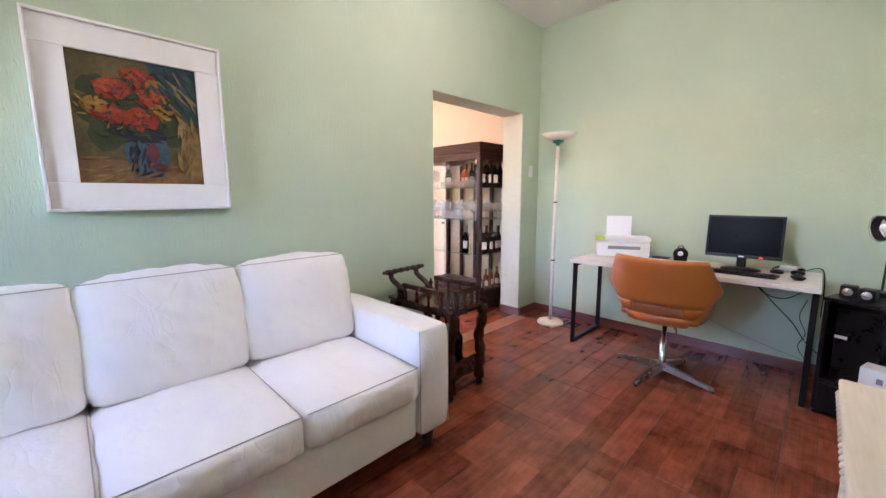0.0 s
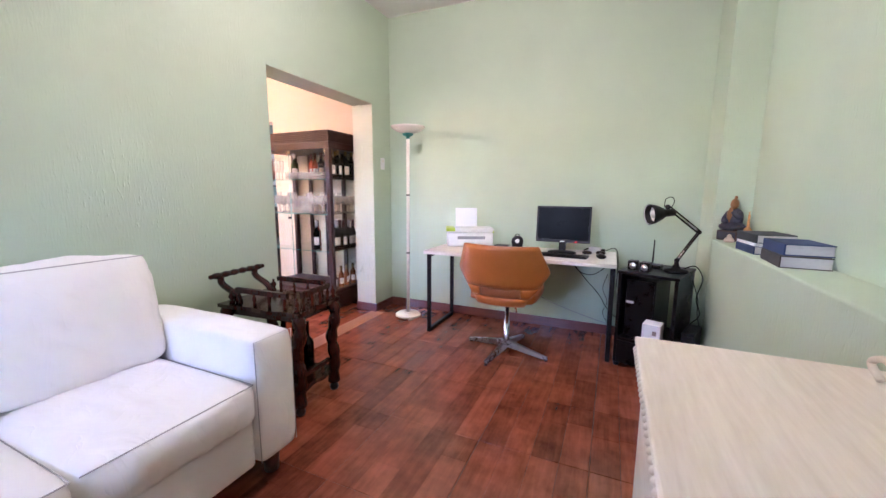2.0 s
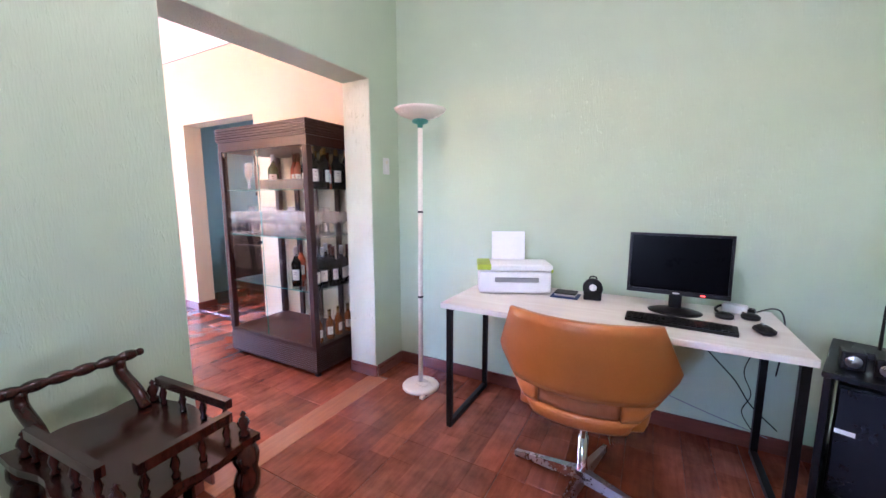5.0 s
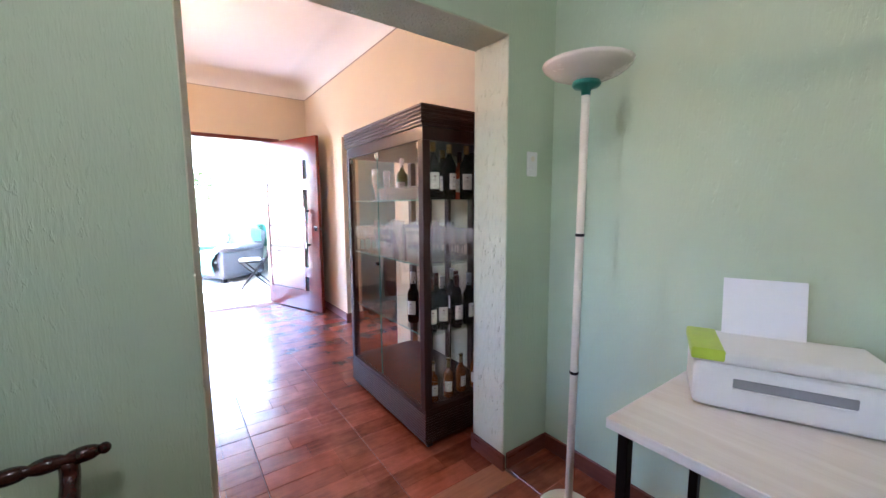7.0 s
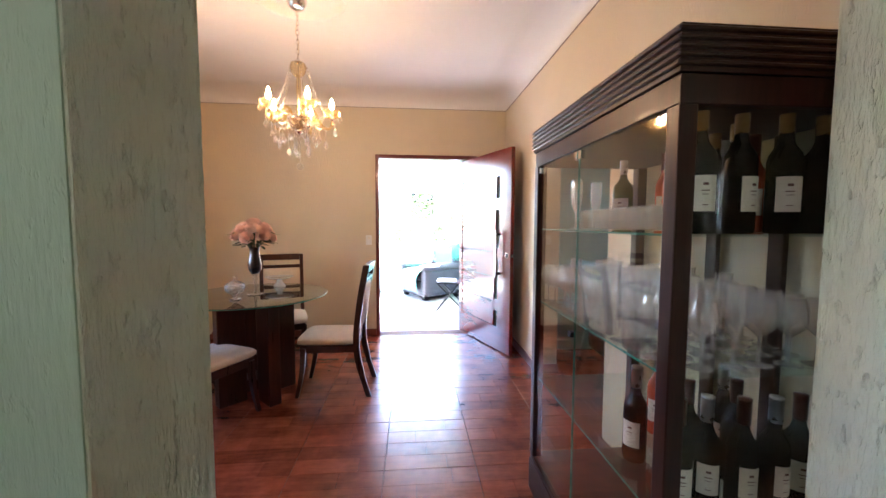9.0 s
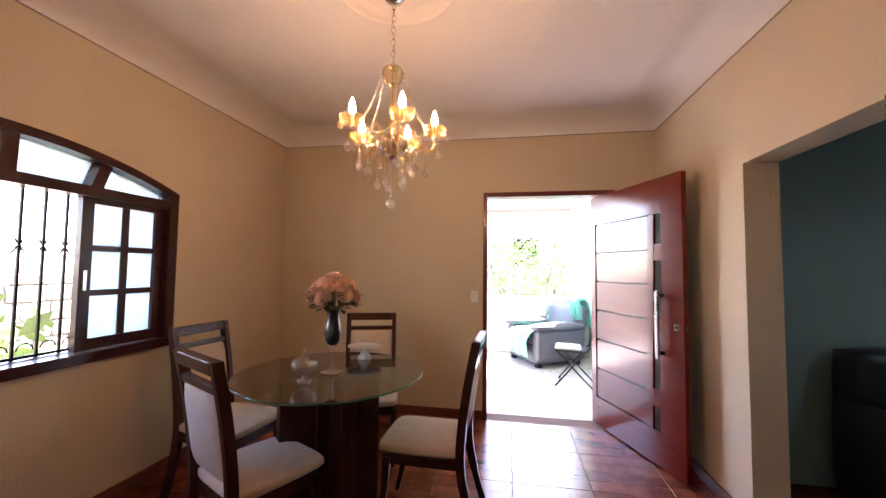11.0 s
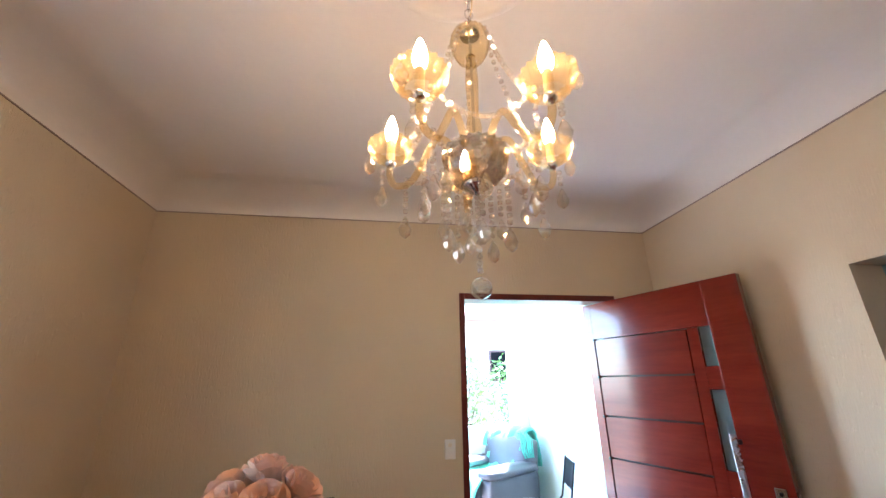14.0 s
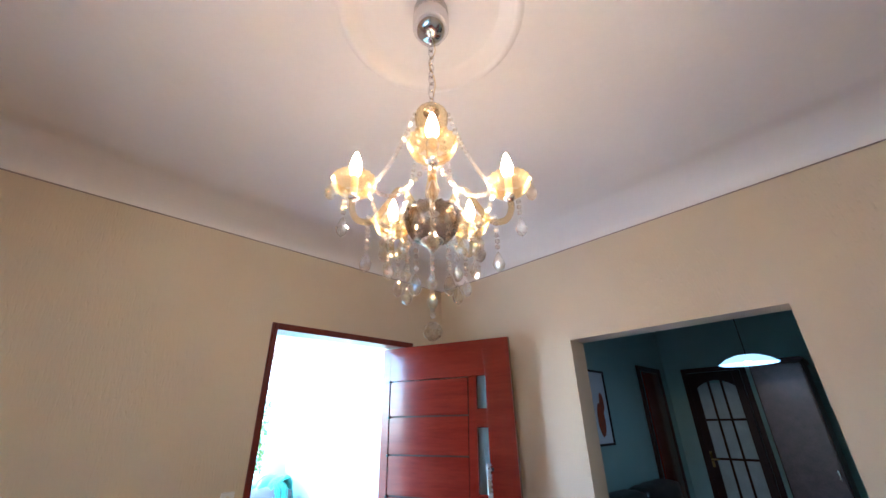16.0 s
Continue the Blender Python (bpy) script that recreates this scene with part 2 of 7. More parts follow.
OPAL = mat("opal_glass_shade", (0.80, 0.72, 0.66), 0.25, vary=0.03)
TEAL_PLASTIC = mat("teal_collar", (0.02, 0.24, 0.20), 0.3)
# white scatter and heavy rim gloss stand in for bright glints on clear glass
GLASS = pressed_glass("whitened_clear_glass", (1.0, 1.0, 1.0), 0.82, 0.17, 0.05, 1.0)
PANE = thin_glass("pane_glass", (0.975, 0.988, 0.988), 1.36)
SHELF_GLASS = thin_glass("shelf_glass", (0.88, 0.96, 0.94), 1.5)
SMOKE = thin_glass("smoky_table_glass", (0.45, 0.50, 0.48), 1.55)
CRYSTAL = pressed_glass("crystal", (0.96, 0.94, 0.90), 0.955, 0.20, 0.02, 0.9)
AMBER_CRYSTAL = pressed_glass("warm_pressed_glass", (0.95, 0.85, 0.64), 0.98, 0.04, 0.14, 0.45)
SILVER_GLASS = pressed_glass("silvered_pressed_glass", (0.55, 0.50, 0.45), 0.96, 0.12, 0.15, 0.6)
VASE_GLASS = thin_glass("vase_glass", (0.90, 0.90, 0.90), 1.7, 0.01, (1, 1, 1), 2.5)
FROST = frosted("frosted_glass", (0.42, 0.52, 0.56))
WINDOW_FROST = frosted("window_frosted_glass", (0.62, 0.70, 0.72))
BOTTLE = mat("dark_bottle_glass", (0.003, 0.0035, 0.0025), 0.1, vary=0.2)
ROSE_BOTTLE = mat("rose_bottle_glass", (0.45, 0.09, 0.04), 0.1, vary=0.2)
AMBER_BOTTLE = mat("amber_bottle_glass", (0.20, 0.06, 0.015), 0.1, vary=0.2)
GREEN_BOTTLE = mat("green_bottle_glass", (0.05, 0.10, 0.03), 0.08, vary=0.2)
BOTTLE.node_tree.nodes["Principled BSDF"].inputs["Specular IOR Level"].default_value = 0.22
LABEL = mat("cream_label", (0.72, 0.69, 0.62), 0.7)
LABEL_INK = mat("label_ink", (0.12, 0.05, 0.05), 0.7)
FOIL_GOLD = mat("gold_foil", (0.30, 0.19, 0.06), 0.3, 0.7)
FOIL_RED = mat("red_foil", (0.10, 0.018, 0.012), 0.35, 0.3)
FOIL_SILVER = mat("silver_foil", (0.6, 0.6, 0.6), 0.3, 0.8)
BULB = glow("lit_candle_bulb", (1.0, 0.62, 0.31), 13)
# glow of the added ceiling fixture, which is never in view
ADDED_PLAFON_GLOW = glow("added_lamp_glow", (1.0, 0.93, 0.85), 0.25)
HALL_GLOW = glow("lit_pendant_glass", (0.55, 0.85, 1.0), 0.05)
HALL_BULB = glow("lit_white_bulb", (0.85, 0.96, 1.0), 1.2)
GREY_LEATHER = mat("grey_leather", (0.085, 0.085, 0.10), 0.42, vary=0.12, bumps=0.3, bump_scale=90)
BLACK_LEATHER = mat("black_leather", (0.012, 0.012, 0.014), 0.35, vary=0.2, bumps=0.3)
TEAL_CLOTH = mat("mint_knit", (0.13, 0.55, 0.44), 0.9, vary=0.2, scale=14, bumps=0.6, bump_scale=160, sheen=0.4)
PORCH_TILE = mat("porch_stone_tile", (0.56, 0.54, 0.50), 0.5, vary=0.3, scale=9, bumps=0.2)
ROOF_TILE = mat("clay_roof_tile", (0.34, 0.22, 0.17), 0.8, vary=0.3, scale=9, bumps=0.3)
HOUSE_WALL = mat("white_house_wall", (0.75, 0.74, 0.72), 0.8, vary=0.06, scale=2)
STONE = mat("garden_wall_stone", (0.45, 0.41, 0.35), 0.9, vary=0.35, scale=7, bumps=0.6, bump_scale=30, dist=0.01)
EARTH = mat("ground_earth", (0.24, 0.20, 0.14), 0.95, vary=0.3, scale=3, bumps=0.5, bump_scale=20, dist=0.02)
LEAF = mat("leaf_green", (0.10, 0.20, 0.035), 0.5, vary=0.5, scale=3)
LEAF_LIGHT = mat("leaf_light_green", (0.20, 0.27, 0.10), 0.5, vary=0.5, scale=3)
BARK = mat("bark", (0.14, 0.10, 0.07), 0.9, vary=0.3, bumps=0.6, bump_scale=30)
PETAL = mat("rose_petal", (0.93, 0.62, 0.50), 0.65, vary=0.15, scale=25, sheen=0.2)
STEM = mat("stem_green", (0.02, 0.05, 0.015), 0.6, vary=0.3)
PORCELAIN = mat("white_porcelain", (0.74, 0.72, 0.70), 0.2, vary=0.02, coat=0.3)
PAINT_GREY = mat("grey_pattern_paint", (0.30, 0.25, 0.24), 0.5)
BRONZE = mat("gilded_bronze", (0.30, 0.14, 0.05), 0.38, 0.5, vary=0.25, scale=30)
ROBE = mat("blue_black_paint", (0.025, 0.03, 0.05), 0.45, vary=0.3, scale=30)
PLINTH = mat("carved_dark_base", (0.05, 0.025, 0.02), 0.5, vary=0.4, scale=40, bumps=0.5)
ORANGE_CLAY = mat("orange_clay", (0.60, 0.16, 0.07), 0.6, vary=0.2, scale=30)
OCHRE = mat("ochre_clay", (0.50, 0.25, 0.08), 0.6, vary=0.2, scale=30)
IVORY = mat("ivory_stone", (0.68, 0.60, 0.48), 0.5, vary=0.1, scale=40)
BOOK_NAVY = mat("navy_book_cloth", (0.016, 0.022, 0.045), 0.6, vary=0.2)
BOOK_BLUE = mat("blue_book_cloth", (0.018, 0.045, 0.14), 0.6, vary=0.2)
BOOK_BROWN = mat("brown_book_cloth", (0.045, 0.034, 0.028), 0.6, vary=0.2)
BOOK_SLATE = mat("slate_book_cloth", (0.03, 0.04, 0.05), 0.6, vary=0.2)
PAGES = mat("book_pages", (0.62, 0.60, 0.58), 0.85, vary=0.06, scale=60, stretch=(1, 1, 8))
FRAME_WHITE = mat("white_painted_frame", (0.78, 0.77, 0.75), 0.45, vary=0.03)
CANVAS = mat("canvas_brown", (0.10, 0.075, 0.025), 0.6, vary=0.55, scale=14, bumps=0.4, bump_scale=50, dist=0.003)
OIL = {k: mat("oil_" + k, c, 0.45, vary=0.35, scale=22, bumps=0.6, bump_scale=45, dist=0.004) for k, c in dict(
    red=(0.26, 0.025, 0.01), orange=(0.32, 0.05, 0.012), yellow=(0.28, 0.14, 0.015), green=(0.03, 0.04, 0.012), teal=(0.015, 0.05, 0.055),
    blue=(0.04, 0.09, 0.13), navy=(0.008, 0.014, 0.028), table=(0.20, 0.095, 0.035), ochre=(0.24, 0.15, 0.045), wine=(0.10, 0.02, 0.025)).items()}
PANE_GREY = mat("dim_obscure_glass", (0.55, 0.60, 0.58), 0.25, vary=0.15)
MOTTLED = mat("mottled_brown_veneer", (0.075, 0.045, 0.04), 0.35, vary=0.45, scale=12)


# ---- shaping helpers ----
def box(bm, x0, y0, z0, x1, y1, z1, bevel=0.0, m=None, seg=2):
    got = bmesh.ops.create_cube(bm, size=1, matrix=(m or Matrix()) @ Matrix.LocRotScale(((x0 + x1) / 2, (y0 + y1) / 2, (z0 + z1) / 2), None, (abs(x1 - x0), abs(y1 - y0), abs(z1 - z0))))
    if bevel:
        edges = list({e for v in got["verts"] for e in v.link_edges})
        bmesh.ops.bevel(bm, geom=edges, offset=bevel, segments=seg, affect="EDGES", profile=0.5)
    return bm


def lathe(bm, profile, n=16, at=(0, 0, 0), m=None, cap=True):
    """Turns (radius, height) pairs round the z axis."""
    m = (m or Matrix()) @ Matrix.Translation(at)
    rings = []
    for r, z in profile:
        rings.append([bm.verts.new(m @ Vector((r * math.cos(2 * math.pi * k / n), r * math.sin(2 * math.pi * k / n), z))) for k in range(n)])
    for a, b in zip(rings, rings[1:]):
        for k in range(n):
            bm.faces.new((a[k], a[(k + 1) % n], b[(k + 1) % n], b[k]))
    if cap:
        if profile[0][0] > 1e-5:
            bm.faces.new(rings[0][::-1])
        if profile[-1][0] > 1e-5:
            bm.faces.new(rings[-1])
    return bm


def tube(bm, pts, r, n=8, caps=True):
    """A round bar along points; r is one radius or one for each point."""
    pts = [Vector(p) for p in pts]
    rad = r if isinstance(r, (list, tuple)) else [r] * len(pts)
    rings, side = [], None
    for i, p in enumerate(pts):
        d = (pts[min(i + 1, len(pts) - 1)] - pts[max(i - 1, 0)]).normalized()
        if side is None:
            side = d.cross(Vector((0, 0, 1)) if abs(d.z) < 0.9 else Vector((1, 0, 0))).normalized()
        side = (side - d * side.dot(d)).normalized()
        up = d.cross(side)
        rings.append([bm.verts.new(p + (side * math.cos(2 * math.pi * k / n) + up * math.sin(2 * math.pi * k / n)) * rad[i]) for k in range(n)])
    for a, b in zip(rings, rings[1:]):
        for k in range(n):
            bm.faces.new((a[k], a[(k + 1) % n], b[(k + 1) % n], b[k]))
    if caps:
        bm.faces.new(rings[0][::-1])
        bm.faces.new(rings[-1])
    return bm


def bar(bm, a, b, w, d, up=(0, 0, 1)):
    """A square bar from a to b."""
    a, b = Vector(a), Vector(b)
    z = (b - a).normalized()
    x = z.cross(Vector(up))
    x = x.normalized() if x.length > 1e-4 else Vector((1, 0, 0))
    y = z.cross(x)
    m = Matrix((x, y, z)).transposed().to_4x4()
    m.translation = a
    return box(bm, -w / 2, -d / 2, 0, w / 2, d / 2, (b - a).length, 0, m)


def smooth_path(pts, k=6):
    """Catmull-Rom through points."""
    p = [Vector(q) for q in pts]
    p = [p[0] * 2 - p[1]] + p + [p[-1] * 2 - p[-2]]
    out = []
    for i in range(1, len(p) - 2):
        for s in range(k):
            t = s / k
            a, b, c, d = p[i - 1:i + 3]
            out.append(0.5 * (2 * b + (c - a) * t + (2 * a - 5 * b + 4 * c - d) * t * t + (3 * b - a - 3 * c + d) * t ** 3))
    return out + [p[-2]]


def plate(bm, outline, z0, z1, m=None):
    """A flat slab with the given outline in x, y."""
    m = m or Matrix()
    lo = [bm.verts.new(m @ Vector((x, y, z0))) for x, y in outline]
    hi = [bm.verts.new(m @ Vector((x, y, z1))) for x, y in outline]
    bm.faces.new(lo[::-1])
    bm.faces.new(hi)
    for k in range(len(outline)):
        q = (k + 1) % len(outline)
        bm.faces.new((lo[k], lo[q], hi[q], hi[k]))
    return bm


def pillow(bm, x0, y0, z0, x1, y1, z1, puff=0.03, n=10, rough=0.006, seed=0, m=None, gather=0.0):
    """A soft block: a rounded box that swells in the middle of each face, with creases."""
    m = m or Matrix()
    c, h = Vector(((x0 + x1) / 2, (y0 + y1) / 2, (z0 + z1) / 2)), Vector(((x1 - x0) / 2, (y1 - y0) / 2, (z1 - z0) / 2))
    part_bm = bmesh.new()
    bmesh.ops.create_cube(part_bm, size=2)
    bmesh.ops.subdivide_edges(part_bm, edges=part_bm.edges[:], cuts=n, use_grid_fill=True)
    vs = {}
    for v in part_bm.verts:
        u = v.co.copy()
        e = [1 - abs(t) ** 6 for t in u]
        s = Vector([u[i] * (h[i] - 0.012 * (sum(abs(u[j]) ** 8 for j in range(3) if j != i) / 2)) for i in range(3)])
        for i in range(3):
            if abs(u[i]) > 0.999:
                j, k = [q for q in range(3) if q != i]
                s[i] += math.copysign(puff * (1 - u[j] ** 2) ** 0.7 * (1 - u[k] ** 2) ** 0.7, u[i])
        w = c + s
        nz = noise.noise(w * 7 + Vector((seed, 0, 0))) * rough + noise.noise(Vector((w.x * 5 + seed, w.y * 24, w.z * 24))) * rough * 0.5
        if gather:
            # loose leather: short puckers along the seams and long soft creases across the faces
            edge = max(abs(t) for t in sorted(u, key=abs)[:2])
            seam = edge ** 3
            pucker = noise.noise(Vector((w.y * 34 + seed, w.x * 5, w.z * 9))) * seam
            crease = 0.35 - abs(noise.noise(Vector((w.y * 7 + w.z * 4 + seed, w.x * 5 - w.z * 6, seed)))) ** 0.5
            nz = (nz + gather * (0.9 * pucker - 0.8 * crease * (1 - 0.5 * seam))) * (1 - edge ** 14)
        vs[v.index] = bm.verts.new(m @ (w + s.normalized() * nz))
    part_bm.verts.ensure_lookup_table()
    for f in part_bm.faces:
        bm.faces.new([vs[v.index] for v in f.verts])
    part_bm.free()
    return bm


def mesh_of(name, bm, material, smooth=False):
    me = bpy.data.meshes.new(name)
    bmesh.ops.recalc_face_normals(bm, faces=bm.faces[:])
    bm.to_mesh(me)
    bm.free()
    me.materials.append(material)
    if smooth:
        me.polygons.foreach_set("use_smooth", [True] * len(me.polygons))
    return me


def part(name, bm, material, parent, label="", smooth=False):
    ob = new(name, mesh_of(name, bm, material, smooth))
    ob.parent = parent
    if label:
        tagged(ob, label)
    return ob


def thing(name, m, label, category, group=""):
    ob = new(name)
    ob.empty_display_size = 0.1
    ob.matrix_world = m
    return tagged(ob, label, category, group)


def structure(name, bm, material, label, category, smooth=False):
    return tagged(new(name, mesh_of(name, bm, material, smooth)), label, category, kind="structure")


B = bmesh.new

# ---- the large structure ----
XA, XD = -0.23, -4.185          # dining face of the dividing wall, dining face of the front wall
OY0, OY1, OZ = -1.555, -0.318, 2.085   # opening between the rooms
LC, DC = 2.97, 2.90             # ceilings
YW = -3.76                      # window wall
XR = 2.825                      # low wall of the living room

bm = B()
box(bm, -0.115, -6.0, 0, 0, OY0, LC); box(bm, -0.115, OY1, 0, 0, 0.0, LC); box(bm, -0.115, OY0, OZ, 0, OY1, LC)
structure("wall_west_living", bm, GREEN, "pale green combed plaster wall with a wide opening", "wall")
bm = B()
box(bm, XA, YW, 0, -0.1152, OY0, 3.1); box(bm, XA, OY1, 0, -0.1152, 0.0, 3.1); box(bm, XA, OY0, OZ, -0.1152, OY1, 3.1)
structure("wall_east_dining", bm, CREAM, "cream plaster wall behind the dining room opening", "wall")
structure("opening_reveal_south", plate(B(), [(-0.003, OY0 - 0.001), (-0.003, OY0 + 0.004), (XA - 0.002, OY0 + 0.030), (XA - 0.002, OY0 - 0.001)], 0, OZ - 0.0045), REVEAL, "rough cream plaster jamb of the opening", "reveal")
structure("opening_reveal_north", box(B(), XA - 0.002, OY1 - 0.004, 0, -0.003, OY1 + 0.001, OZ), REVEAL, "rough cream plaster jamb beside the cabinet", "reveal")
structure("opening_reveal_top", box(B(), XA - 0.002, OY0 + 0.0305, OZ - 0.004, -0.003, OY1 - 0.0045, OZ + 0.001), REVEAL, "cream plaster soffit of the opening", "reveal")

structure("wall_north_living", box(B(), 0, 0, 0, 3.3, 0.18, LC), GREEN, "pale green plaster wall behind the desk", "wall")
bm = B()
box(bm, XR, -0.43, 0, 3.3, -0.0005, LC)
box(bm, 3.03, -6.0, 0.93, 3.3, -0.43, LC)
structure("wall_east_living", bm, GREEN, "pale green plaster wall with a corner pilaster", "wall")
structure("low_wall_ledge", box(B(), XR, -6.0, 0, 3.3, -0.4305, 0.932, 0.008), GREEN, "pale green half-height wall with a ledge on top", "ledge")
# wall and opening are unseen; the opening is sized to let in enough light
bm = B()
box(bm, -0.115, -6.18, 0, 0.45, -6.0, LC); box(bm, 1.15, -6.18, 0, 3.3, -6.0, LC); box(bm, 0.45, -6.18, 0, 1.15, -6.0, 1.2); box(bm, 0.45, -6.18, 2.1, 1.15, -6.0, LC)
structure("wall_south_living", bm, GREEN, "unseen pale green back wall with an assumed light opening", "wall")
structure("ceiling_living", box(B(), -0.115, -6.18, LC, 3.3, 0.18, LC + 0.1), CEILING, "plain white plaster ceiling", "ceiling")

# dining room
bm = B()
O2a, O2b = -2.873, -1.672
box(bm, XD - 0.2, 0.0, 0, O2a, 0.185, 3.1); box(bm, O2b, 0.0, 0, -0.0005, 0.185, 3.1); box(bm, O2a, 0.0, OZ, O2b, 0.185, 3.1)
structure("wall_north_dining", bm, CREAM, "cream plaster wall with an opening to the dark hall", "wall")
DY0, DY1, DZ = -1.592, -0.36, 2.212
bm = B()
box(bm, XD - 0.2, YW - 0.2, 0, XD, DY0, 3.1); box(bm, XD - 0.2, DY1, 0, XD, -0.0005, 3.1); box(bm, XD - 0.2, DY0, DZ, XD, DY1, 3.1)
structure("wall_west_dining", bm, CREAM, "beige plaster wall around the front door", "wall")

WX0, WX1, WZ0, WZS, WZT = -2.828, -0.84, 0.905, 1.975, 2.155
WC = (WX0 + WX1) / 2


def arch_z(x, drop=0.0):
    """Height of the window's low arch at x."""
    half, rise = (WX1 - WX0) / 2, WZT - WZS
    rad = (half * half + rise * rise) / (2 * rise)
    return WZT - rad + math.sqrt(max(0, (rad - drop) ** 2 - (x - WC) ** 2)) if drop else WZT - rad + math.sqrt(rad * rad - (x - WC) ** 2)


bm = B()
box(bm, XD, YW - 0.2, 0, WX0, YW, 3.1); box(bm, WX1, YW - 0.2, 0, -0.0005, YW, 3.1); box(bm, WX0, YW - 0.2, 0, WX1, YW, WZ0)
N = 24
xs = [WX0 + (WX1 - WX0) * k / N for k in range(N + 1)]
plate(bm, [(x, arch_z(x)) for x in xs] + [(WX1, 3.1), (WX0, 3.1)], -YW, -YW + 0.2, Matrix.Rotation(radians(90), 4, "X"))
structure("wall_south_dining", bm, CREAM, "beige plaster wall with an arched window", "wall")

# ceiling with a hollow cove and a sunk round dish
bm = B()
x0, x1, y0, y1 = XD, XA, YW, 0.0
rings = []
steps = 12
for k in range(steps + 1):
    a = math.pi / 2 * k / steps
    d, z = 0.20 * (1 - math.cos(a)), 2.762 + (DC + 0.028 - 2.762) * math.sin(a)
    rings.append([bm.verts.new(p) for p in ((x0 + d, y0 + d, z), (x1 - d, y0 + d, z), (x1 - d, y1 - d, z), (x0 + d, y1 - d, z))])
# cove overshoots DC; this return slope is added to shade a dark band
for d, z in ((0.22, DC + 0.026), (0.26, DC + 0.018), (0.31, DC + 0.006), (0.37, DC)):
    rings.append([bm.verts.new(p) for p in ((x0 + d, y0 + d, z), (x1 - d, y0 + d, z), (x1 - d, y1 - d, z), (x0 + d, y1 - d, z))])
for a, b in zip(rings, rings[1:]):
    for k in range(4):
        bm.faces.new((a[k], a[(k + 1) % 4], b[(k + 1) % 4], b[k]))
CX, CY = -2.216, -1.917
nn = 48
dish = []
for r, z in ((0.335, DC), (0.325, DC - 0.012), (0.305, DC - 0.014), (0.298, DC), (0.285, DC + 0.02), (0.25, DC + 0.038), (0.0, DC + 0.045)):
    if r:
        dish.append([bm.verts.new((CX + r * math.cos(2 * math.pi * k / nn), CY + r * math.sin(2 * math.pi * k / nn), z)) for k in range(nn)])
top = bm.verts.new((CX, CY, DC + 0.045))
for a, b in zip(dish, dish[1:]):
    for k in range(nn):
        bm.faces.new((a[k], a[(k + 1) % nn], b[(k + 1) % nn], b[k]))
for k in range(nn):
    bm.faces.new((dish[-1][k], dish[-1][(k + 1) % nn], top))
edges = [bm.edges.get((rings[-1][k], rings[-1][(k + 1) % 4])) for k in range(4)] + [bm.edges.get((dish[0][k], dish[0][(k + 1) % nn])) for k in range(nn)]
bmesh.ops.triangle_fill(bm, edges=edges, use_beauty=True)
ob = structure("ceiling_dining", bm, CEILING, "white plaster ceiling with a curved cove and round medallion", "ceiling")
for p in ob.data.polygons:
    p.use_smooth = abs(p.normal.z) < 0.9995
structure("roof_slab_dining", box(B(), XD - 0.2, YW - 0.2, 3.1, 0, 0.185, 3.2), CEILING, "concrete slab above the dining room", "slab")
# grey strip that darkens the line where wall and cove meet
structure("trim_cove", plate(box(box(box(box(B(), XD, YW, 2.758, XD + 0.006, 0, 2.764), XD, -0.006, 2.758, XA, 0, 2.764), XD, YW, 2.758, XA, YW + 0.006, 2.764), XA - 0.006, YW, 2.758, XA, 0, 2.764), [(XD, YW), (XD + 0.004, YW), (XD + 0.004, YW + 0.004)], 2.756, 2.758), PAINT_GREY, "thin grey line below the cove", "trim")

# baseboards
def baseboard(bm, a, b, side, h=0.085, t=0.016):
    (ax, ay), (bx, by) = a, b
    sx, sy = side
    box(bm, min(ax, bx, ax + sx * t, bx + sx * t), min(ay, by, ay + sy * t, by + sy * t), 0.001, max(ax, bx, ax + sx * t, bx + sx * t), max(ay, by, ay + sy * t, by + sy * t), h, 0.004)


bm = B()
baseboard(bm, (0.0005, -6), (0.0005, OY0 - 0.0005), (1, 0)); baseboard(bm, (0.0005, OY1 + 0.012), (0.0005, -0.017), (1, 0))
baseboard(bm, (XA - 0.003, OY1 - 0.0045), (0.0165, OY1 - 0.0045), (0, -1)); baseboard(bm, (XA - 0.003, OY0 + 0.0305), (0.0165, OY0 + 0.0305), (0, 1))
baseboard(bm, (0.0005, -0.0005), (XR - 0.0005, -0.0005), (0, -1)); baseboard(bm, (XR - 0.0005, -6), (XR - 0.0005, -0.017), (-1, 0))
structure("baseboard", bm, BASEBOARD, "reddish brown wood-look tile baseboard in the living room", "baseboard")
bm = B()
baseboard(bm, (XD + 0.0005, YW), (XD + 0.0005, DY0 - 0.001), (1, 0)); baseboard(bm, (XD + 0.0005, DY1 + 0.001), (XD + 0.0005, -0.017), (1, 0))
baseboard(bm, (XD, -0.0005), (O2a, -0.0005), (0, -1)); baseboard(bm, (O2b, -0.0005), (XA, -0.0005), (0, -1))
baseboard(bm, (O2a + 0.0005, -0.016), (O2a + 0.0005, 0.2), (1, 0)); baseboard(bm, (O2b - 0.0005, -0.016), (O2b - 0.0005, 0.2), (-1, 0))
baseboard(bm, (XD, YW + 0.0005), (XA, YW + 0.0005), (0, 1)); baseboard(bm, (XA - 0.0005, YW), (XA - 0.0005, OY0), (-1, 0))
structure("baseboard_dining", bm, BASEBOARD, "reddish brown wood-look tile baseboard in the dining room", "baseboard")

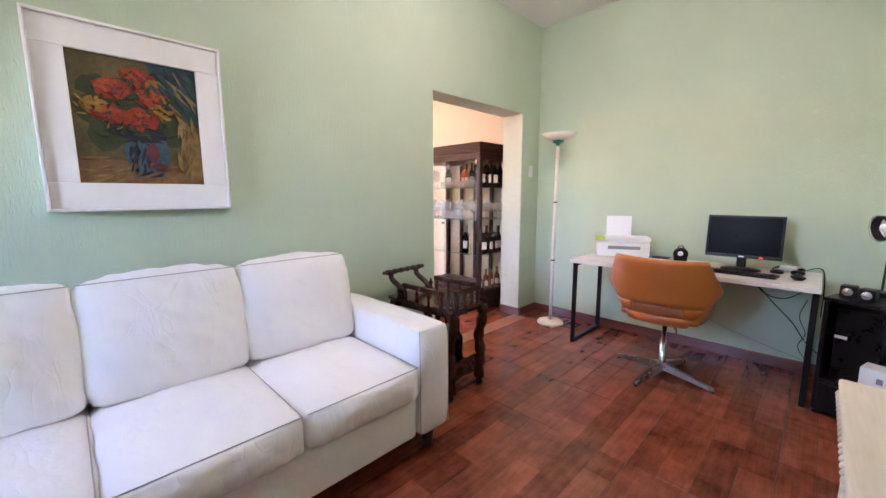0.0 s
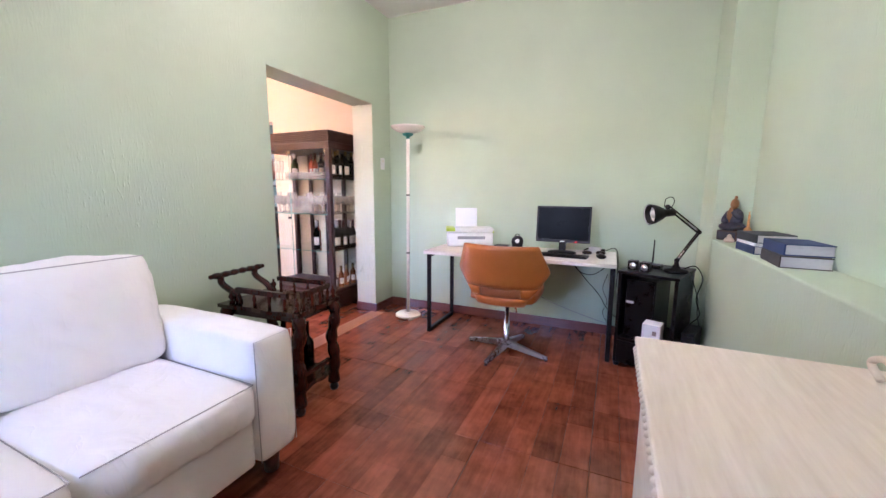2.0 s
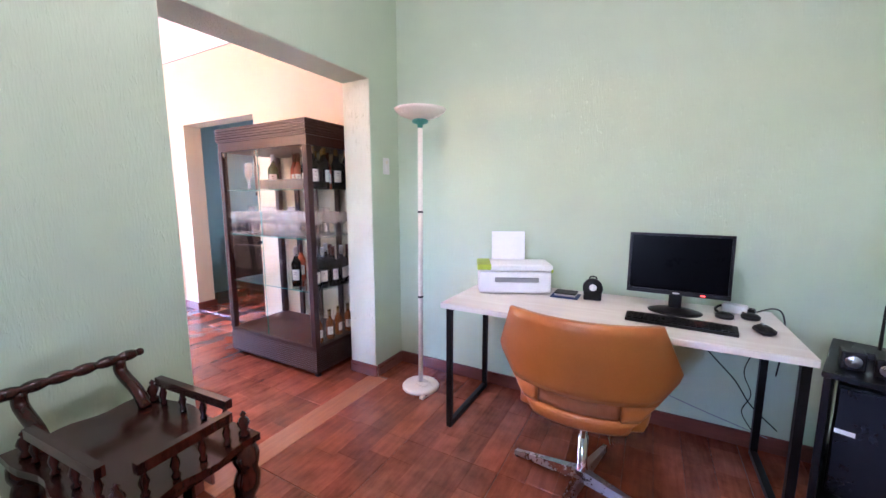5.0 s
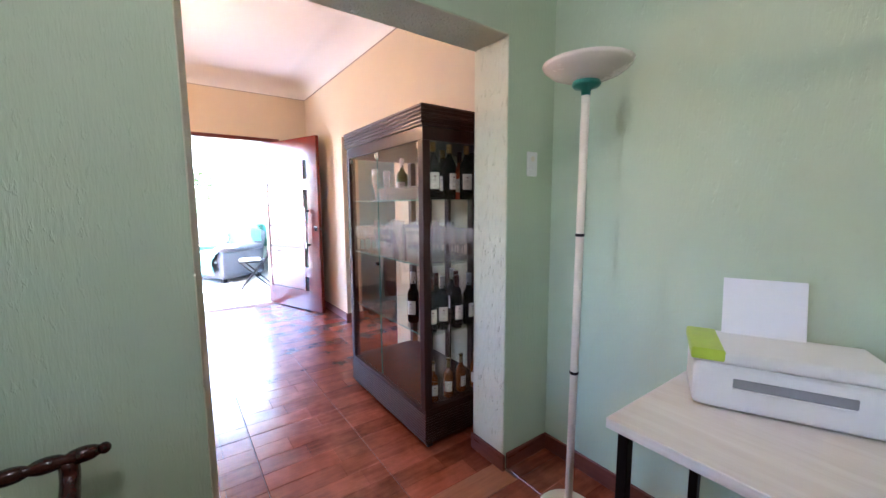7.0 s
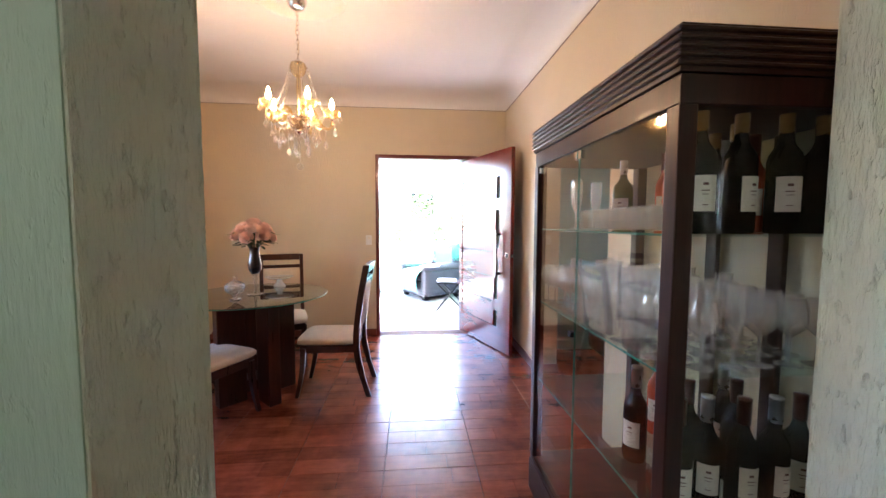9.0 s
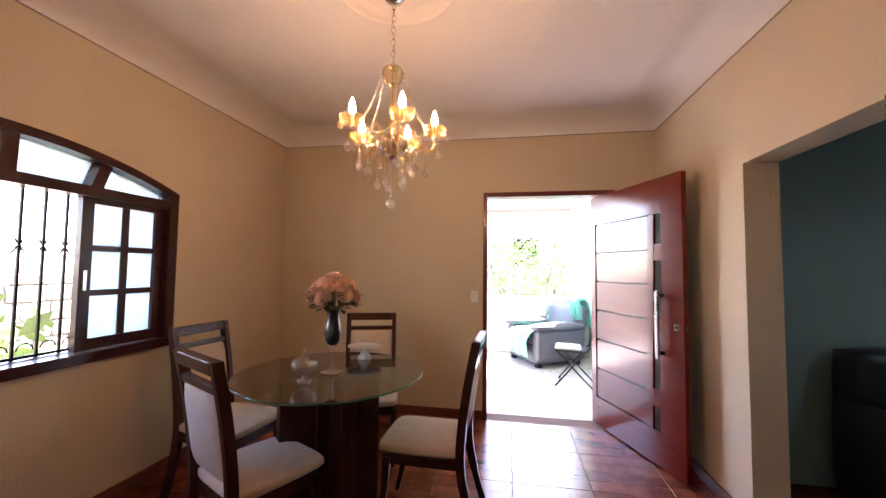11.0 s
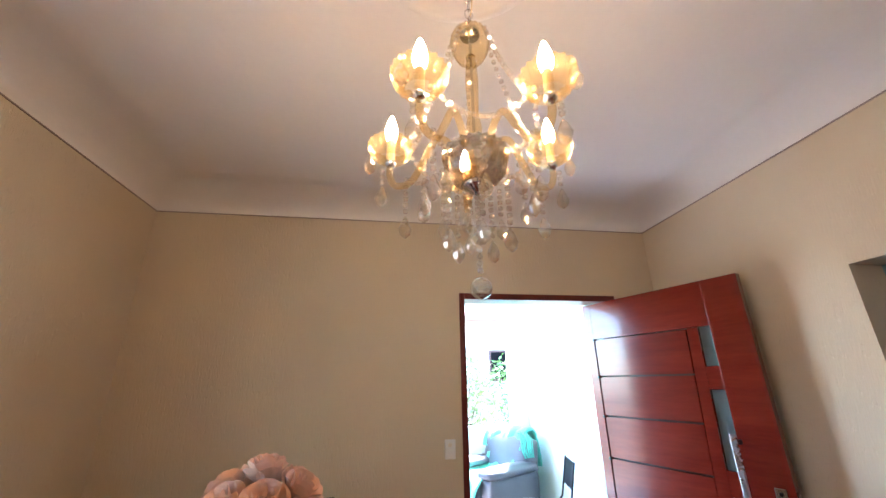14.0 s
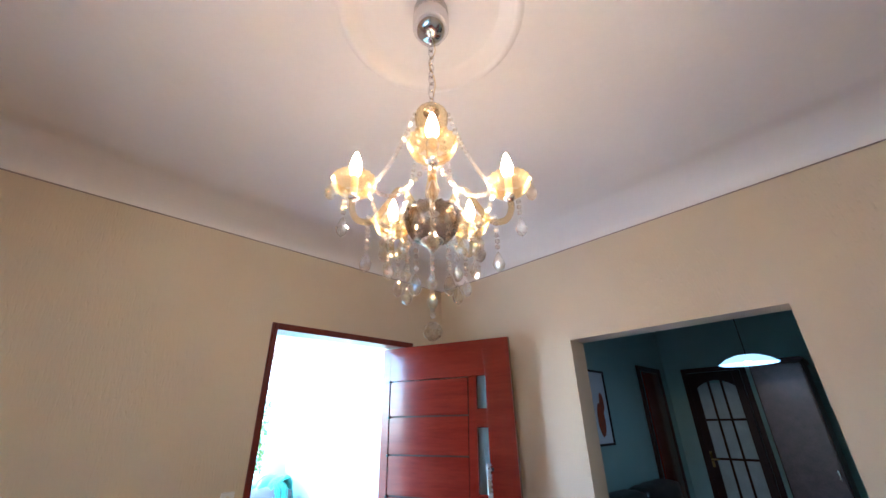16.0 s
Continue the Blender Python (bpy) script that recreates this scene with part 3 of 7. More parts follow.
# the hall beyond
HX0, HX1, HY = -3.5, -1.0, 3.9
bm = B()
box(bm, HX0 - 0.15, 0.185, 0, HX0, HY, 3.0); box(bm, HX0 - 0.15, HY, 0, HX1 + 0.15, HY + 0.15, 3.0); box(bm, HX1, 0.185, 0, HX1 + 0.15, HY, 3.0)
structure("wall_hall", bm, HALL_WALL, "dim grey-green plaster walls of the hall", "wall")
structure("ceiling_hall", box(B(), HX0 - 0.15, 0.185, 3.0, HX1 + 0.15, HY + 0.15, 3.1), CEILING, "unlit white hall ceiling", "ceiling")

# porch and outside
bm = B()
box(bm, -7.45, -0.25, 0, -7.3, 0.15, 2.95); box(bm, -7.45, -5.0, 0, -7.3, -0.25, 0.985, 0.01); box(bm, -7.45, -5.0, 2.72, -7.3, -0.25, 2.95)
box(bm, -7.3, 0.0, 0, XD - 0.2, 0.15, 2.95)
structure("wall_porch", bm, WHITE_WALL, "pale mint painted porch wall and parapet", "wall")
structure("ceiling_porch", box(B(), -7.6, -5.0, 2.95, XD - 0.2, 0.3, 3.05), CEILING, "white porch ceiling slab", "ceiling")
structure("floor_porch", box(B(), -7.45, -5.0, -0.12, XD - 0.19, 0.15, -0.004), PORCH_TILE, "light mottled stone tile porch floor", "floor")
bm = B()
box(bm, -60, -60, -0.6, 60, 60, -0.3)
structure("ground", bm, EARTH, "bare earth yard around the house", "ground")
structure("floor_bed", box(B(), XD - 0.2, YW - 0.2, -0.2, 3.3, 4.05, -0.0062), GROUT, "reddish grout bed below the floor tiles", "floor")

# ---- front door ----
door_frame = structure("door_1", box(box(box(B(), XD - 0.16, DY0, 0, XD + 0.012, DY0 + 0.04, DZ, 0.004), XD - 0.16, DY1 - 0.04, 0, XD + 0.012, DY1, DZ, 0.004), XD - 0.16, DY0 + 0.04, DZ - 0.045, XD + 0.012, DY1 - 0.04, DZ, 0.004), JAMB_WOOD, "reddish varnished wooden front door frame", "door frame")
free, hinge = Vector((-3.302, -0.154)), Vector((-4.345, -0.545))
dv = (free - hinge)
DW = dv.length
leaf = thing("front_door", pose(hinge.x, hinge.y, 0.012, 0, 0, math.degrees(math.atan2(dv.y, dv.x))), "open reddish varnished wooden front door with glass slits", "door")
# leaf in its own plane: x from hinge to free edge, z up, front at -y
T, H = 0.042, 2.148
bm = B()
box(bm, 0, 0, 0, 0.07, T, H, 0.0012); box(bm, DW - 0.20, 0, 0, DW, T, H, 0.0012)
box(bm, 0.07, 0.0004, H - 0.27, DW - 0.20, T, H, 0.0006); box(bm, 0.07, 0.0004, 0, DW - 0.20, T, 0.25, 0.0006)
part("stile_frame", bm, DOOR_WOOD, leaf)
rows = 6
z0, z1 = 0.252, H - 0.272
for k in range(rows):
    a, b = z0 + (z1 - z0) * k / rows, z0 + (z1 - z0) * (k + 1) / rows
    pa, pb = DW - 0.34 - 0.055 * (1 - a / H), DW - 0.34 - 0.055 * (1 - b / H)
    bm = B()
    mm = Matrix.Rotation(radians(90), 4, "X")
    plate(bm, [(0.073, a + 0.006), (pa, a + 0.006), (pb, b - 0.006), (0.073, b - 0.006)], -0.034, -0.008, mm)
    part("panel", bm, DOOR_WOOD, leaf)
    part("groove_stud", box(B(), 0.062, -0.004, b - 0.012, 0.076, 0.004, b + 0.004), BLACK_PLASTIC, leaf)
mm = Matrix.Rotation(radians(90), 4, "X")
za, zb = z0, z1
bm = B()
plate(bm, [(DW - 0.39, za), (DW - 0.315, za), (DW - 0.272, zb), (DW - 0.335, zb)], -0.040, -0.002, mm)
part("slanted_stile", bm, DOOR_WOOD, leaf)
bm = B()
plate(bm, [(DW - 0.313, za), (DW - 0.202, za), (DW - 0.202, zb), (DW - 0.270, zb)], -0.024, -0.018, mm)
part("glass_slit", bm, FROST, leaf, "frosted glass slit")
for z in (0.42, 0.98, 1.52):
    part("glass_bar", box(B(), DW - 0.315, 0.004, z, DW - 0.198, T - 0.004, z + 0.13, 0.003), DOOR_WOOD, leaf)
bm = B()
plate(bm, [(DW - 0.245, za), (DW - 0.199, za), (DW - 0.199, zb * 0.62), (DW - 0.215, zb * 0.62)], -0.041, -0.003, mm)
part("inner_wedge", bm, DOOR_WOOD, leaf)
# dark wood colour puts the shade of the panel grooves on this sheet
part("backing", box(B(), 0.071, 0.0345, z0, DW - 0.33, 0.040, z1), CABINET_WOOD, leaf)
pull = part("pull_handle", box(B(), DW - 0.205, -0.062, 0.80, DW - 0.175, -0.044, 1.30, 0.004), BRUSHED, leaf, "long brushed steel pull bar")
for z in (0.83, 1.25):
    part("bracket", box(B(), DW - 0.203, -0.046, z, DW - 0.177, 0.002, z + 0.022, 0.002), BLACK_STEEL, pull)
lock = part("lock_plate", box(B(), DW - 0.085, -0.006, 1.02, DW - 0.035, 0.001, 1.07, 0.003), CHROME, leaf)
part("lock_barrel", box(B(), DW - 0.066, -0.014, 1.037, DW - 0.052, -0.004, 1.053, 0.003), BLACK_STEEL, lock)
part("latch", box(B(), DW - 0.002, 0.012, 1.03, DW + 0.012, 0.03, 1.06, 0.002), BRUSHED, leaf)

# ---- arched window ----
win = structure("window_1", bmesh.new(), WINDOW_WOOD, "arched dark wooden sliding window with frosted panes", "window")
yf = YW + 0.018
RX = Matrix.Rotation(radians(90), 4, "X")


def wpart(name, outline, y0, y1, material, parent=None):
    return part(name, plate(B(), outline, -y1, -y0, RX), material, parent or win)


wpart("window_frame", [(WX0, WZ0), (WX0 + 0.07, WZ0), (WX0 + 0.07, WZS + 0.005), (WX0, WZS)], YW - 0.14, yf, WINDOW_WOOD)
wpart("window_frame", [(WX1 - 0.07, WZ0), (WX1, WZ0), (WX1, WZS), (WX1 - 0.07, WZS + 0.005)], YW - 0.14, yf, WINDOW_WOOD)
wpart("window_sill", [(WX0 - 0.01, WZ0 - 0.02), (WX1 + 0.01, WZ0 - 0.02), (WX1 + 0.01, WZ0 + 0.04), (WX0 - 0.01, WZ0 + 0.04)], YW - 0.14, yf + 0.012, WINDOW_WOOD)
wpart("head_arch", [(x, arch_z(x)) for x in xs] + [(x, arch_z(x) - 0.05) for x in reversed(xs)], YW - 0.14, yf + 0.002, WINDOW_WOOD)
ZR = 1.855
wpart("transom", [(WX0 + 0.05, ZR), (WX1 - 0.05, ZR), (WX1 - 0.05, ZR + 0.06), (WX0 + 0.05, ZR + 0.06)], YW - 0.13, YW + 0.01, WINDOW_WOOD)
muls = [WC - 0.44, WC - 0.03, WC + 0.41]
for q in muls:
    lean = (q - WC) * 0.12
    wpart("fan_mullion", [(q - 0.035, ZR + 0.055), (q + 0.035, ZR + 0.055), (q + 0.035 + lean, arch_z(q + lean) - 0.045), (q - 0.035 + lean, arch_z(q + lean) - 0.045)], YW - 0.12, YW + 0.006, WINDOW_WOOD)
wpart("fan_glass", [(x, min(arch_z(x) - 0.045, 3)) for x in xs[1:-1]] + [(xs[-2], ZR + 0.05), (xs[1], ZR + 0.05)], YW - 0.075, YW - 0.07, WINDOW_FROST)


SW = 0.066


def sash(xa, xb, y):
    s = wpart("sash", [(xa, WZ0 + 0.045), (xa + SW, WZ0 + 0.045), (xa + SW, ZR), (xa, ZR)], y - 0.02, y + 0.02, WINDOW_WOOD)
    for a, b, c, d in ((xb - SW, WZ0 + 0.045, xb, ZR), (xa + SW, WZ0 + 0.045, xb - SW, WZ0 + 0.112), (xa + SW, ZR - 0.036, xb - SW, ZR)):
        wpart("sash_rail", [(a, b), (c, b), (c, d), (a, d)], y - 0.02, y + 0.02, WINDOW_WOOD, s)
    ia, ib, ja, jb = xa + SW, xb - SW, WZ0 + 0.112, ZR - 0.036
    mid = (ia + ib) / 2
    wpart("muntin", [(mid - 0.021, ja), (mid + 0.021, ja), (mid + 0.021, jb), (mid - 0.021, jb)], y - 0.014, y + 0.014, WINDOW_WOOD, s)
    for k in (1, 2):
        z = ja + (jb - ja) * k / 3
        wpart("muntin", [(ia, z - 0.018), (ib, z - 0.018), (ib, z + 0.018), (ia, z + 0.018)], y - 0.012, y + 0.012, WINDOW_WOOD, s)
    for k in range(3):
        for a, b in ((ia, mid), (mid, ib)):
            za, zb = ja + (jb - ja) * k / 3, ja + (jb - ja) * (k + 1) / 3
            wpart("pane", [(a + 0.002, za + 0.002), (b - 0.002, za + 0.002), (b - 0.002, zb - 0.002), (a + 0.002, zb - 0.002)], y - 0.003, y + 0.003, WINDOW_FROST, s)
    return s


s = sash(-2.754, -2.224, YW - 0.045)
part("latch", box(B(), -2.262, YW - 0.028, 1.30, -2.240, YW - 0.012, 1.42, 0.004), CHROME, s, "chrome latch")
sash(WX1 - 0.71, WX1 - 0.07, YW - 0.045)
grille = thing("window_grille", pose(0, YW - 0.12, 0), "black wrought iron window bars with ring ornaments", "grille")
for k in range(14):
    x = -2.74 + 0.102 * k * 1.03
    if x > WX1 - 0.06:
        break
    part("bar", box(B(), x - 0.006, -0.006, WZ0 + 0.04, x + 0.006, 0.006, ZR + 0.005), BLACK_STEEL, grille)
    for zc, r in ((1.555, 0.042), (0.985, 0.036)):
        for s_ in (1, -1):
            pts = [(x + 0.0525 + r * math.cos(q), 0, zc + s_ * 0.008 + s_ * r * math.sin(q)) for q in [math.pi * j / 8 for j in range(9)]]
            if zc > 1.2 or s_ > 0:
                part("ring", tube(B(), pts, 0.0045, 5), BLACK_STEEL, grille)
part("rail", box(B(), -2.80, -0.004, WZ0 + 0.045, WX1 - 0.06, 0.004, WZ0 + 0.06), BLACK_STEEL, grille)


def switch_plate(name, m, label):
    s = thing(name, m, label, "switch")
    part("plate", box(B(), -0.036, -0.009, -0.058, 0.036, 0, 0.058, 0.006), WHITE_PLASTIC, s)
    part("rocker", box(B(), -0.012, -0.013, -0.03, 0.012, -0.008, -0.004, 0.002), WHITE_PLASTIC, s)
    part("socket", lathe(B(), ((0.013, 0), (0.013, 0.003), (0.008, 0.004)), 12, (0, 0, 0), Matrix.Translation((0, -0.008, 0.025)) @ Matrix.Rotation(radians(90), 4, "X")), LAMP_WHITE, s)
    return s


switch_plate("light_switch", pose(0, -0.158, 1.525, 0, 0, 90), "white plastic wall switch on green plaster")
switch_plate("light_switch", pose(XD, -1.676, 1.182, 0, 0, 90), "white plastic wall switch beside the front door")


# ---- living room: sofa ----
def make_sofa():
    s = thing("sofa", pose(0, -3.385, 0), "white leatherette three-seat sofa with grey piping against the wall", "sofa")
    w = 0.825                      # half length to the inside of the arms
    part("base", box(B(), 0.06, -w - 0.01, 0.12, 0.925, w + 0.01, 0.345, 0.02), LEATHER_WHITE, s)
    part("back_frame", box(B(), 0.05, -w - 0.01, 0.30, 0.24, w + 0.01, 0.80, 0.04), LEATHER_WHITE, s)
    for sg in (1, -1):
        y0, y1 = sorted((sg * (w + 0.012), sg * (w + 0.210)))
        a = part("arm", pillow(B(), 0.05, y0, 0.12, 0.945, y1, 0.655, 0.012, 22, 0.004, sg * 3, None, 0.006), CREASED_WHITE, s, "", True)
        bm = B()
        tube(bm, [(0.9405, y0 + 0.006, 0.13), (0.9405, y0 + 0.006, 0.648), (0.9405, y1 - 0.006, 0.648), (0.9405, y1 - 0.006, 0.13)], 0.0021, 6)
        part("arm_piping", bm, PIPING, a, "thin grey piping")
    for k in range(3):
        y0 = -w + 2 * w / 3 * k
        y1 = y0 + 2 * w / 3
        c = part("seat_cushion", pillow(B(), 0.24, y0 + 0.004, 0.335, 0.962, y1 - 0.004, 0.495, 0.022, 30, 0.007, k * 9, None, 0.014), CREASED_WHITE, s, "", True)
        bm = B()
        tube(bm, [(0.957, y0 + 0.010 + (y1 - y0 - 0.020) * i / 8, 0.4905) for i in range(9)], 0.0021, 6)
        tube(bm, [(0.955 - 0.7 * i / 5, y1 - 0.009, 0.4905) for i in range(6)], 0.0021, 6)
        part("seat_piping", bm, PIPING, c, "thin grey piping")
        tilt = Matrix.Translation((0.33, 0, 0.50)) @ Matrix.Rotation(radians(-11), 4, "Y") @ Matrix.Translation((-0.33, 0, -0.50))
        b = part("back_cushion", pillow(B(), 0.255, y0 + 0.004, 0.50, 0.425, y1 - 0.004, 0.955, 0.032, 30, 0.010, 50 + k * 7, tilt, 0.016), CREASED_WHITE, s, "", True)
        bm = B()
        tube(bm, [tilt @ Vector((0.420, y0 + 0.010 + (y1 - y0 - 0.020) * i / 8, 0.9505)) for i in range(9)], 0.0021, 6)
        part("back_piping", bm, PIPING, b, "thin grey piping")
    for x in (0.12, 0.86):
        for y in (-w - 0.13, w + 0.13):
            part("foot", lathe(B(), ((0.03, 0), (0.034, 0.06), (0.036, 0.122)), 14, (x, y, 0)), CHAIR_WOOD, s, "turned wooden foot", True)


make_sofa()


# ---- painting ----
def blob(bm, cx, cy, rx, ry, z0, z1, seed=0, n=18, wob=0.12):
    pts = [(cx + rx * (1 + wob * noise.noise(Vector((seed, 2 * math.cos(a), 2 * math.sin(a))))) * math.cos(a), cy + ry * (1 + wob * noise.noise(Vector((seed + 5, 2 * math.cos(a), 2 * math.sin(a))))) * math.sin(a)) for a in [2 * math.pi * k / n for k in range(n)]]
    return plate(bm, pts, z0, z1)


def make_painting():
    # own plane: x to the right as seen, y up, z out of the wall
    m = Matrix.Translation((0.001, -3.368, 1.600)) @ Matrix(((0, 0, 1, 0), (1, 0, 0, 0), (0, 1, 0, 0), (0, 0, 0, 1)))
    p = thing("framed_painting", m, "oil painting of red flowers in a blue vase, wide white frame", "painting")
    W, Hh, iw, ih = 0.318, 0.372, 0.222, 0.265
    bm = B()
    box(bm, -W, -Hh, 0.004, W, -ih, 0.035, 0.003); box(bm, -W, ih, 0.004, W, Hh, 0.035, 0.003)
    box(bm, -W, -ih, 0.004, -iw, ih, 0.035, 0.003); box(bm, iw, -ih, 0.004, W, ih, 0.035, 0.003)
    f = part("frame", bm, FRAME_WHITE, p)
    bm = B()
    box(bm, -W - 0.012, -Hh - 0.012, 0, W + 0.012, -Hh, 0.048, 0.003); box(bm, -W - 0.012, Hh, 0, W + 0.012, Hh + 0.012, 0.048, 0.003)
    box(bm, -W - 0.012, -Hh, 0, -W, Hh, 0.048, 0.003); box(bm, W, -Hh, 0, W + 0.012, Hh, 0.048, 0.003)
    part("outer_rim", bm, FRAME_WHITE, f)
    part("canvas", box(B(), -iw, -ih, 0.004, iw, ih, 0.020), CANVAS, p, "brown oil-painted canvas")
    z = [0.0200]

    def dab(name, key, *shapes):
        z[0] += 0.0006
        for i, (cx, cy, rx, ry) in enumerate(shapes):
            part(name, blob(B(), cx, cy, rx, ry, 0.0196, z[0] + 0.0001 * i, cx * 40 + cy * 17, 26, 0.3), OIL[key], p)

    part("painted_table", box(B(), -iw, -ih, 0.005, iw, -0.165, 0.0204), OIL["table"], p)
    bm = B()
    plate(bm, [(0.03, ih), (iw, ih), (iw, 0.0), (0.15, 0.05)], 0.0195, 0.0206)
    part("painted_drape", bm, OIL["teal"], p)
    bm = B()
    plate(bm, [(0.13, 0.06), (iw, -0.03), (iw, -0.25), (0.17, -0.22), (0.15, -0.10)], 0.0195, 0.0207)
    part("painted_cloth", bm, OIL["ochre"], p)
    z[0] = 0.0208
    dab("painted_leaf", "green", (-0.02, 0.02, 0.16, 0.10), (-0.12, -0.06, 0.06, 0.07), (0.08, -0.02, 0.08, 0.08), (-0.14, 0.13, 0.06, 0.05))
    dab("painted_leaf", "navy", (0.0, -0.05, 0.09, 0.03), (0.09, 0.2, 0.05, 0.03))
    dab("painted_yellow", "yellow", (-0.15, 0.055, 0.045, 0.035), (0.07, 0.05, 0.045, 0.03), (0.09, 0.11, 0.05, 0.035), (0.06, 0.165, 0.05, 0.03))
    dab("painted_flower", "red", (-0.09, 0.13, 0.062, 0.045), (0.045, 0.115, 0.06, 0.05), (-0.10, 0.02, 0.06, 0.04), (0.0, 0.015, 0.068, 0.05))
    dab("painted_petal", "orange", (-0.10, 0.145, 0.03, 0.02), (0.035, 0.135, 0.03, 0.022), (0.02, 0.03, 0.03, 0.022), (-0.12, 0.03, 0.02, 0.016))
    bm = B()
    plate(bm, [(-0.055, -0.07), (0.085, -0.07), (0.098, -0.12), (0.09, -0.18), (0.06, -0.235), (-0.03, -0.235), (-0.06, -0.18), (-0.072, -0.12)], 0.0195, z[0] + 0.001)
    part("painted_vase", bm, OIL["blue"], p)
    z[0] += 0.0012
    dab("painted_vase_shade", "navy", (-0.03, -0.16, 0.018, 0.06), (0.02, -0.225, 0.04, 0.012), (0.0, -0.075, 0.06, 0.012))
    g = random.Random(21)

    def strokes(key, count, cx, cy, rx, ry, length, width, lean, spread):
        """Many short strokes of one colour scattered over an oval patch."""
        bm = B()
        for k in range(count):
            a, r = g.uniform(0, 2 * math.pi), math.sqrt(g.random())
            x, y = cx + rx * r * math.cos(a), cy + ry * r * math.sin(a)
            q = radians(lean + g.uniform(-spread, spread))
            L, w = length * g.uniform(0.6, 1.2), width * g.uniform(0.6, 1.2)
            pts = [(t, h) for t, h in ((-1, -0.2), (-0.4, -1), (0.5, -0.8), (1, 0.1), (0.4, 1), (-0.5, 0.8))]
            out = [(x + L / 2 * t * math.cos(q) - w / 2 * h * math.sin(q), y + L / 2 * t * math.sin(q) + w / 2 * h * math.cos(q)) for t, h in pts]
            out = [(max(-iw + 0.002, min(iw - 0.002, u)), max(-ih + 0.002, min(ih - 0.002, v))) for u, v in out]
            plate(bm, out, 0.0196, z[0] + 0.0003 + 0.0004 * g.random())
        tagged(part("brushwork", bm, OIL[key], p), kind="stuff")
        z[0] += 0.0004

    strokes("teal", 26, 0.14, 0.17, 0.09, 0.10, 0.09, 0.016, -52, 14)
    strokes("navy", 16, 0.15, 0.19, 0.08, 0.09, 0.10, 0.010, -52, 12)
    strokes("ochre", 12, 0.15, 0.10, 0.06, 0.12, 0.08, 0.008, -55, 14)
    strokes("ochre", 22, 0.17, -0.10, 0.05, 0.13, 0.09, 0.012, 80, 22)
    strokes("table", 26, -0.05, -0.20, 0.18, 0.06, 0.10, 0.012, 8, 25)
    strokes("ochre", 10, -0.12, -0.22, 0.10, 0.04, 0.07, 0.008, 10, 20)
    strokes("green", 46, -0.02, 0.04, 0.17, 0.14, 0.055, 0.018, 30, 90)
    strokes("navy", 26, 0.0, 0.02, 0.16, 0.12, 0.045, 0.010, -20, 90)
    strokes("ochre", 12, -0.06, 0.03, 0.15, 0.12, 0.035, 0.008, 20, 90)
    for fx, fy in ((-0.09, 0.13), (0.045, 0.115), (-0.10, 0.02), (0.0, 0.015), (0.0, 0.19)):
        strokes("red", 12, fx, fy, 0.055, 0.040, 0.05, 0.020, 20, 80)
        strokes("wine", 5, fx, fy - 0.008, 0.035, 0.025, 0.035, 0.010, 10, 60)
        strokes("orange", 8, fx - 0.006, fy + 0.012, 0.038, 0.026, 0.035, 0.013, 20, 70)
    strokes("yellow", 12, -0.15, 0.06, 0.035, 0.028, 0.035, 0.014, 40, 60)
    strokes("yellow", 14, 0.085, 0.07, 0.035, 0.05, 0.035, 0.014, -30, 60)
    strokes("blue", 18, 0.015, -0.14, 0.055, 0.07, 0.06, 0.014, 70, 30)
    strokes("navy", 10, -0.02, -0.16, 0.04, 0.06, 0.06, 0.010, 80, 25)
    dab("painted_vase_mark", "wine", (0.03, -0.13, 0.022, 0.045), (0.05, -0.19, 0.03, 0.015))


make_painting()


# ---- turned wooden tea trolley ----
def turned(bm, a, b, r, beads=5, n=10):
    """A turned bar from a to b with beads and necks."""
    a, b = Vector(a), Vector(b)
    pts, rad = [], []
    for k in range(beads * 6 + 1):
        t = k / (beads * 6)
        pts.append(a.lerp(b, t))
        q = (t * beads) % 1
        rad.append(r * (0.62 + 0.38 * abs(math.sin(math.pi * q)) ** 0.7) if 0 < k < beads * 6 else r * 0.6)
    return tube(bm, pts, rad, n)


def scalloped(w, d, wave, n=14):
    out = []
    for (ax, ay), (bx, by) in (((-w, -d), (w, -d)), ((w, -d), (w, d)), ((w, d), (-w, d)), ((-w, d), (-w, -d))):
        nx, ny = (by - ay), -(bx - ax)
        L = math.hypot(nx, ny)
        for k in range(n):
            t = k / n
            o = wave * math.sin(2 * math.pi * 2 * t) * math.sin(math.pi * t)
            out.append((ax + (bx - ax) * t + nx / L * o, ay + (by - ay) * t + ny / L * o))
    return out


